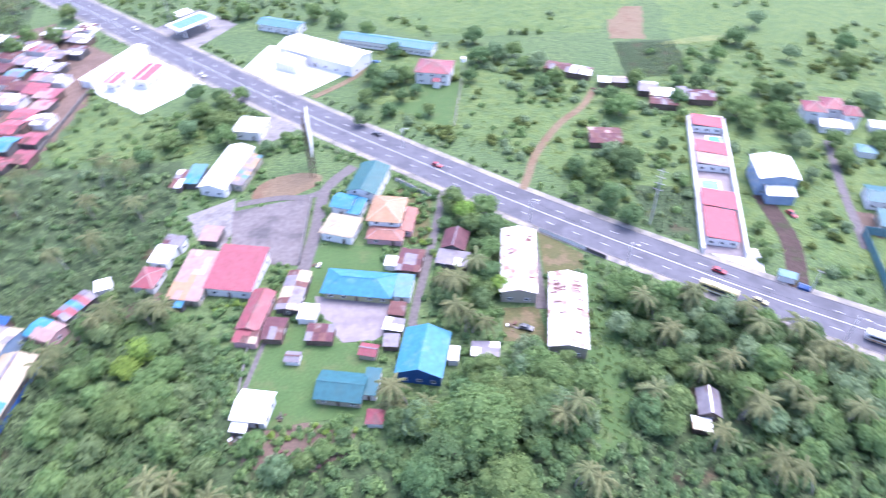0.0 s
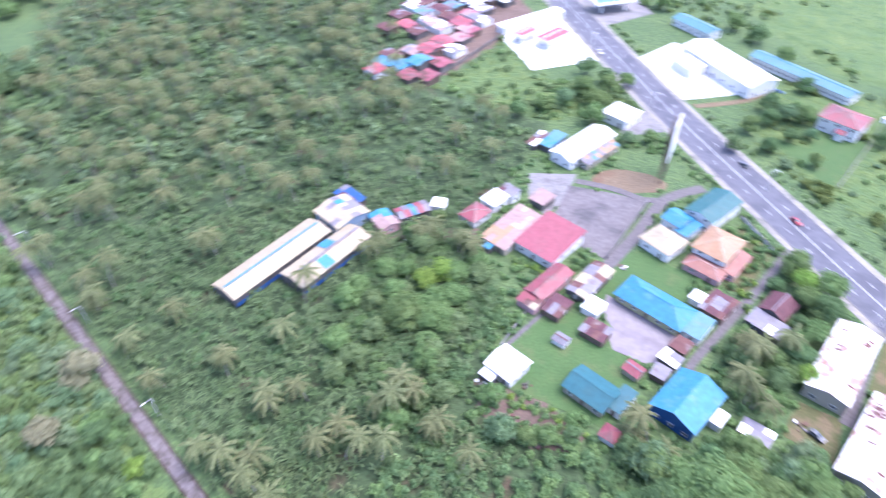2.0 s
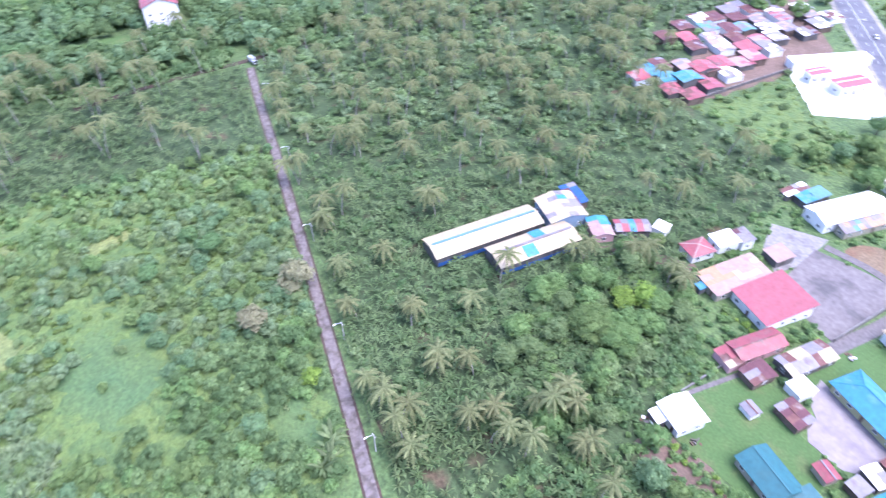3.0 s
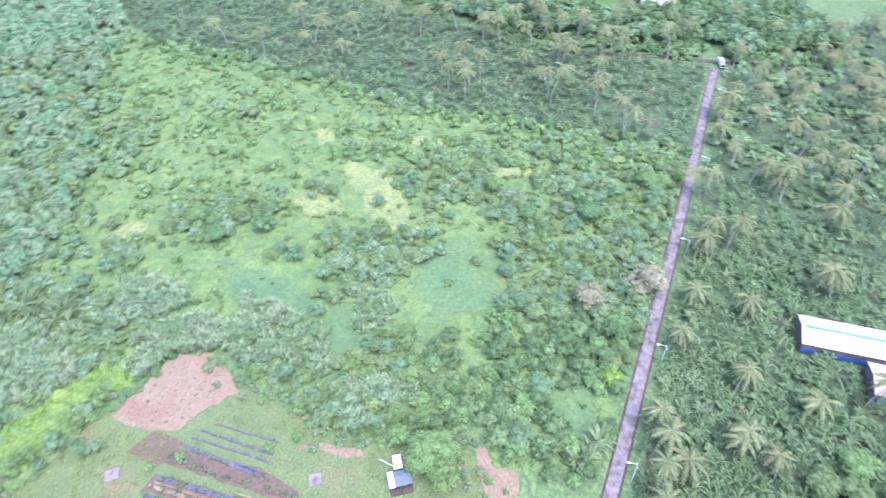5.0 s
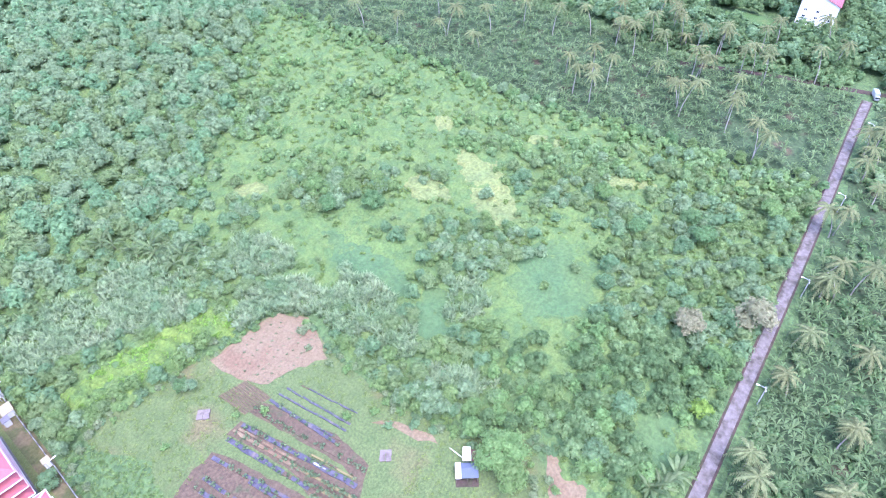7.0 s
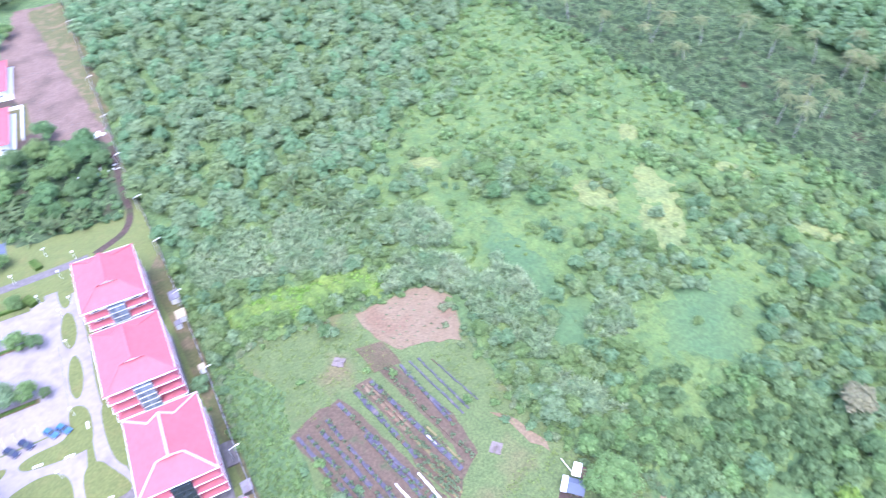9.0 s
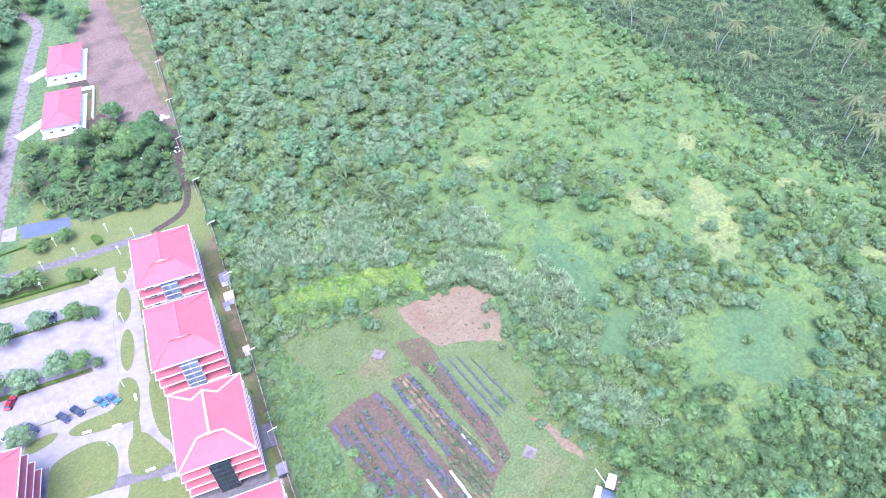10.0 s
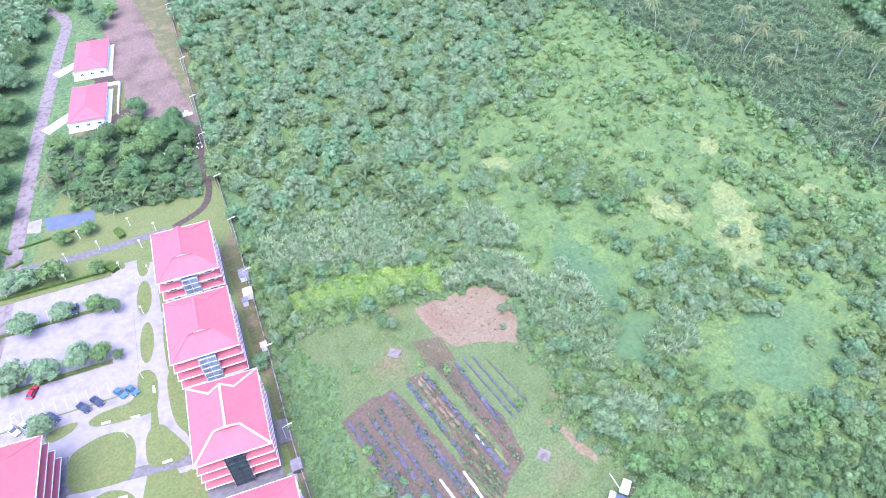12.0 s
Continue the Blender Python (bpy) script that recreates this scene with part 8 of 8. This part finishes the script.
HOLLOWS = [ring(-141, -28, 19, 15, 10, 0.25, 35), ring(-121, -84, 20, 7, 75, 0.25, 36), ring(-168, -60, 12, 8, 35, 0.2, 30), ring(-182, -72, 13, 7, 55, 0.2, 29), ring(-165, -85, 9, 6, 70, 0.2, 28), ring(-94, -157, 4, 9, 0, 0.2, 27), ring(-99, -138, 8, 5, 0, 0.2, 26), ring(-113, -57, 11, 5, 20, 0.25, 37), ring(-137, -139, 8, 4, 100, 0.2, 34), ring(-98, 12, 9, 6, 20, 0.2, 31), ring(-66, -120, 27, 5.5, 158, 0.2, 38)]
BORDER = [(-226, 44), (-232, -26), (-236, -75), (-251, -137), (-266, -222), (-205, -214), (-152, -200), (-104, -176)]
clump = patchy(17, 0.5, 0.58, 12.0)


near_clump = patchy(11, 0.36, 0.48, 40.0)
CLUMPS = ((-149, -119, 15), (-160, -103, 8), (-173, -176, 17), (-154, -198, 16), (-172, -233, 15), (-193, -225, 20), (-207, -205, 14), (-132, -202, 14), (-126, -166, 12), (-110, -178, 11), (-125, -136, 8), (-143, -56, 16), (-195, -84, 7), (-179, -55, 6), (-167, -83, 4),
          (-185, -38, 10), (-176, -19, 9), (-205, -32, 7), (-164, -4, 8), (-155, -16, 5), (-191, 3, 7), (-179, 11, 7), (-171, 23, 9), (-193, 34, 8), (-214, 31, 8), (-220, -6, 9), (-218, 11, 6), (-131, -4, 9), (-150, 4, 9), (-171, -155, 5), (-137, -88, 4))


def in_clump(x, y):
    """1 inside a clump of shrubs, falling off past its uneven edge."""
    wobble = 1 + 0.55 * noise.noise(Vector((x / 6, y / 6, 3)))
    return max(min(1.0, max(0.0, (1.15 - math.hypot(x - cx, y - cy) / (r * wobble)) / 0.3)) for cx, cy, r in CLUMPS)


def to_border(x, y):
    best = 999.0
    for (ax, ay), (bx, by) in zip(BORDER, BORDER[1:]):
        t = min(1.0, max(0.0, ((x - ax) * (bx - ax) + (y - ay) * (by - ay)) / ((bx - ax) ** 2 + (by - ay) ** 2)))
        best = min(best, math.hypot(x - ax - t * (bx - ax), y - ay - t * (by - ay)))
    return best


CANES = ((-106, -78, 14, 9, 70), (-121, -50, 8, 7, 0), (-96, -100, 9, 16, 20), (-84, -140, 22, 12, 60), (-60, -150, 12, 16, 0), (-94, -40, 5, 9, 10), (-100, -62, 6, 7, 0), (-110, -118, 12, 9, 60))
BANANA_SPOTS = [ring(-94, -157, 3, 9, 0, 0.1, 24), ring(-99, -138, 7, 4, 0, 0.1, 25)]
CANE_RINGS = [ring(x, y, rx, ry, turn, 0.45, int(-x)) for x, y, rx, ry, turn in CANES]


def shrub_want(x, y):
    if any(inside(c, x, y) for c in BANANA_SPOTS):
        return 0.0
    if any(inside(c, x, y) for c in CANE_RINGS):
        return 0.1
    if any(inside(h, x, y) for h in HOLLOWS):
        return 0.02
    reach = (9 if x < -215 else 30) * (1 + 1.3 * noise.noise(Vector((x / 14, y / 14, 9))))
    edge = 0.85 * min(1.0, max(0.0, 1.3 - to_border(x, y) / max(reach, 2)))
    near_lane = 0.72 + 0.28 * near_clump(x, y) if (y > -16 and x > -150) or x > -108 else 0.3 + 0.5 * near_clump(x, y) if y > -12 else 0.0
    return min(1.0, max(clump(x, y) * 0.25, 0.92 * in_clump(x, y), edge, near_lane) + 0.025)


field_bushes = scatter(FIELD, 3.4, 61, 0.3, 0.6, want=shrub_want)
lane_side = [p for p in field_bushes if p[1] > -34 and p[0] > -132]
bushes("lane_shrubs", lane_side, 1.5, 3.5, WOOD_SHAPES, "dense leafy shrubs between the garden and the lane", "shrubs", [L_DARK, L_MID, L_SHRUB, L_DARK], 0.05, seed=11)
bushes("field_shrubs", [p for p in field_bushes if math.hypot(*p) < 200 and not (p[1] > -34 and p[0] > -132)], 1.5, 3.5, WOOD_SHAPES, "clumps of leafy shrubs in the grass field", "shrubs", [L_MID, L_SHRUB, L_BLUE, L_WOOD], 0.05, seed=12)
bushes("field_shrubs", [p for p in field_bushes if math.hypot(*p) >= 200], 1.2, 3.2, FAR_WOOD, "far clumps of leafy shrubs in the grass field", "shrubs", [L_MID, L_SHRUB], 0.05, seed=13)
bushes("young_trees", [p for k, p in enumerate(field_bushes) if k % 9 == 0 and in_clump(*p) > 0.8], 2.2, 3.8, WOOD_SHAPES, "young trees among the shrubs of the field", "young trees", [L_MID, L_WOOD], 0.1, seed=62)
bushes("edge_trees", [p for k, p in enumerate(field_bushes) if k % 4 == 0 and p[0] > -222 and to_border(*p) < 42], 1.8, 3.6, WOOD_SHAPES, "young trees at the edge of the woodland", "young trees", [L_WOOD, L_SHRUB], 0.1, seed=66)
low_scrub = patchy(7, 0.42, 0.6, 70.0)
bushes("low_scrub", scatter(FIELD, 2.7, 69, 0.2, 0.6, want=lambda x, y: 0.015 if any(inside(h, x, y) for h in HOLLOWS) else (0.2 + 0.75 * low_scrub(x, y)) * (1 if x < -150 else 0.3)), 0.7, 1.7, SCRUB_SHAPES, "low scrub and rank weeds in the grass field", "scrub", [L_SHRUB, L_TUFT, L_TUFT], 0.15, seed=70)
bushes("border_trees", [(x + plant_rng.gauss(0, 1.5), y + plant_rng.gauss(0, 2)) for x, y in smooth_line(BORDER[:5], 4.0) if plant_rng.random() < 0.8], 1.8, 3.4, WOOD_SHAPES, "row of bushy trees along the plantation edge", "young trees", [L_MID, L_DARK, L_WOOD], 0.1, seed=63)
GRASS_SHAPES = [blade_clump(600 + k, 6, 0.6, 1.0, 0.12) for k in range(5)]
tuft_want = patchy(9, 0.3, 0.7, 21.0)
REED_SHAPES = [blade_clump(620 + k, 20, 2.9, 1.3, 0.13) for k in range(5)]
reeds = []
for x, y, rx, ry, turn in CANES:
    reeds += scatter(ring(x, y, rx, ry, turn, 0.45, int(-x)), 1.3, int(-y), 0.3, want=lambda px, py: 0.0 if any(inside(c, px, py) for c in BANANA_SPOTS) else 0.55 + 0.45 * tuft_want(px * 0.5, py * 0.5))
place_stuff("reed_bed", REED_SHAPES, [(x, y, 0, plant_rng.uniform(0.7, 1.25), plant_rng.uniform(0, 6.28), plant_rng.randrange(5)) for x, y in reeds], L_REED, "tall grey-green cane grass in dense stands", "cane grass")
lime = scatter(ring(-66, -120, 27, 6, 158, 0.2, 38), 1.5, 63, 0.0)
place_stuff("lime_creeper", [blade_clump(640 + k, 14, 1.0, 1.2, 0.2) for k in range(3)], [(x, y, 0.7, plant_rng.uniform(0.6, 1.1), plant_rng.uniform(0, 6.28), plant_rng.randrange(3)) for x, y in lime], L_CREEPER, "lime green tall creeper grass", "creeper")

# ---- meadows across the highway ----
NE = [(-14, 236), (8, 225), (30, 208), (98, 160), (150, 128), (190, 105), (300, 120), (300, 300), (110, 318), (75, 280), (40, 300), (12, 322), (-30, 326), (-52, 300), (-40, 262)]
bushes("roadside_shrubs", scatter(NE, 4.6, 71, 0.6, want=lambda x, y: 0.03 + 0.85 * clump(x, y) + (0.3 if 40 < x < 80 and y < 235 else 0)), 1.1, 3.0, FINE_BUSH, "shrubs on rough ground beyond the highway", "shrubs", [L_MID, L_WOOD, L_TUFT], seed=14)
meadow_tufts = scatter(NE, 3.6, 72, 0.0, want=lambda x, y: 0.6)
HILL = [(-190, 214), (-112, 218), (-84, 250), (-70, 256), (-138, 256), (-168, 278), (-168, 220)]
bushes("roadside_shrubs", scatter(HILL, 3.8, 73, 0.6, want=lambda x, y: 0.75 if x > -124 else 0.16), 1.3, 3.0, FINE_BUSH, "thick shrubs on the slope below the highway", "shrubs", [L_MID, L_SHRUB], seed=15)
meadow_tufts += scatter(HILL, 3.0, 74, 0.0, want=lambda x, y: 0.7)
place_stuff("meadow_grass", GRASS_SHAPES, [(x, y, 0, plant_rng.uniform(0.8, 1.6), plant_rng.uniform(0, 6.28), plant_rng.randrange(5)) for x, y in meadow_tufts], L_TUFT, "rough meadow tussocks by the highway", "grass")
FAR_N = [(-300, 470), (-160, 350), (-100, 356), (-20, 328), (80, 330), (110, 364), (200, 300), (420, 300), (420, 560), (-200, 600)]
line_want = patchy(34, 0.56, 0.7, 30.0)
bushes("far_hedgerows", scatter(FAR_N, 6.2, 75, 1.0, want=lambda x, y: 0.55 * line_want(x, y) + (0.6 if x < -60 and y < 400 else 0.01)), 1.2, 3.0, BUSH_SHAPES, "far hedgerows and scrub on the grassland", "hedgerow", [L_MID, L_TUFT, L_WOOD], seed=16)
verge = []
for off in (12.5, 14.5, -12.5, -14):
    verge += [(x + plant_rng.uniform(-1, 1), y + plant_rng.uniform(-1, 1)) for x, y in offset_line(ROAD, off) if -260 < x < 200 and plant_rng.random() < 0.7 and is_free(x, y, 0.5)]
bushes("verge_shrubs", verge, 0.6, 1.6, FINE_BUSH, "low shrubs along the highway verge", "shrubs", [L_MID, L_REED], seed=17)

# ---- crops ----
CROP_SHAPES = [crown_shape(360 + k, 0.5, 0.6, 3, 20, 0.22) for k in range(4)]
crops = []
for x0, y0, x1, y1, kind, w in BEDS:
    gap = (2.3, 3.0, 0.9, 9.0, 1.4)[kind] * (1.0 if w > 0.6 else 1.5)
    n = int(math.dist((x0, y0), (x1, y1)) / gap)
    for i in range(n):
        t = (i + 0.5) / n
        if plant_rng.random() < 0.88:
            crops.append((x0 + (x1 - x0) * t + plant_rng.uniform(-0.3, 0.3), y0 + (y1 - y0) * t + plant_rng.uniform(-0.4, 0.4), 0.18, plant_rng.uniform(1.2, 2.2) * (1 if w > 0.6 else 0.55), plant_rng.uniform(0, 6.28), plant_rng.randrange(4)))
for i in range(9):
    for j in range(8):
        crops.append((68 + i * 2.5 + plant_rng.uniform(-0.5, 0.5), 174 + j * 2.8 - 0.2 * i + plant_rng.uniform(-0.5, 0.5), 0.05, plant_rng.uniform(1.2, 2.4), 0, plant_rng.randrange(4)))
for i in range(22):
    for j in range(24):
        crops.append((83 + i * 1.4, 281 + j * 1.5 + plant_rng.uniform(-0.3, 0.3), 0.05, plant_rng.uniform(0.9, 1.3), 0, plant_rng.randrange(4)))
for i in range(9):
    for j in range(6):
        crops.append((-91 + 2.3 * i + plant_rng.uniform(-0.4, 0.4), -100 + 3.2 * j + 0.5 * (i - 4) * (j < 3) + plant_rng.uniform(-0.4, 0.4), 0.06, plant_rng.uniform(0.6, 1.0), 0, plant_rng.randrange(4)))
place_stuff("garden_crops", CROP_SHAPES, crops, L_CROP, "rows of young vegetable plants", "crops")
garden_bush = [(x, y) for x, y in ((-31, -66), (-29, -69), (-33, -60), (-38, -57), (-29, -62), (-36, -64), (-27, -76), (-60, -88), (-64, -82), (-45, -98), (-74, -51), (-77, -45), (-78, -40), (-72, -62), (-30, -77), (-32, -71), (-34, -76), (-29, -90), (-61, -107), (-30, -111), (-88, -46), (-88, -54), (-79, -50), (-76, -56), (-82, -46), (-33, -64))]
bushes("garden_bushes", garden_bush, 0.9, 1.9, FINE_BUSH, "young fruit bushes in the kitchen garden", "shrubs", [L_BLUE, L_MID], seed=18)
house_garden = [(-12, 190), (-11, 184), (-12, 178), (-10, 172), (-16, 192), (-10, 166), (-45, 178), (-46, 185), (-44, 192), (-56, 152), (-58, 149), (-71, 139), (-74, 137), (-67, 138), (-50, 92), (-44, 92), (-40, 93), (-36, 94), (-33, 92), (-47, 91), (-28, 93), (-6, 160), (-4, 152), (-62, 116), (-62, 111)]
bushes("garden_shrubs", [(x + dx, y + dy) for x, y in house_garden for dx, dy in ((0, 0), (1.6, 1.1), (-1.2, 1.7))], 0.8, 1.7, FINE_BUSH, "garden shrubs between the houses", "shrubs", [L_MID, L_LIME, L_DARK], seed=19)

# ---- weeds and clumps in the kitchen garden and lawns ----
weeds = scatter(GARDEN, 1.5, 81, 0.0, want=lambda x, y: 0.35 + 0.5 * tuft_want(x, y), clear=False)
weeds = [p for p in weeds if not (-75 < p[0] < -29 and -87 < p[1] < -40) and not inside([(-70, -107), (-93, -101), (-96, -89), (-85, -76), (-70, -88)], *p)]
place_stuff("garden_weeds", GRASS_SHAPES, [(x, y, 0, plant_rng.uniform(0.35, 0.8), plant_rng.uniform(0, 6.28), plant_rng.randrange(5)) for x, y in weeds], L_TUFT, "short weeds in the rough garden grass", "grass")
strip_edge = [(x + plant_rng.gauss(0, 1.2), y + plant_rng.gauss(0, 1.2)) for x, y in uneven([(42, 158), (46, 150), (46, 135), (50, 115), (44, 86), (34, 86), (38.5, 108)], 1.7, 0.5, 83)]
bushes("strip_shrubs", strip_edge, 0.5, 1.5, FINE_BUSH, "low shrubs and weeds along a grass strip", "shrubs", [L_MID, L_WOOD], seed=64)
low_weeds = scatter([(44, 156), (46, 135), (49, 115), (44, 86), (34, 86), (39, 118)], 1.7, 84, 0.0, 0.6, clear=False) + scatter([(-30, -119), (-37, -119), (-40, -99), (-33.5, -87), (-28, -66), (-12, -62), (-19, -78), (-25, -104)], 1.4, 85, 0.0, 0.6, clear=False)
bushes("low_weeds", low_weeds, 0.3, 0.8, SCRUB_SHAPES, "low leafy weeds in rough grass", "weeds", [L_MID], seed=65)
edge = [(x + plant_rng.gauss(0, 1.5), y + plant_rng.gauss(0, 1.5)) for x, y in uneven(GARDEN, 1.3, 0.8, 82) if x < -46 or y < -95]
bushes("garden_edge", edge, 0.7, 1.7, FINE_BUSH, "shrubs along the garden edge", "shrubs", [L_MID, L_BLUE, L_REED], seed=21)
for x, y, r in ((-31, -65, 1.7), (-28, -61, 1.6), (-33.5, -59, 1.5), (-37, -56.5, 1.3), (-61, -104.5, 1.8)):
    tree(x, y, r * 1.25, L_WOOD, "young papaya-like fruit tree in the garden", 0.8)
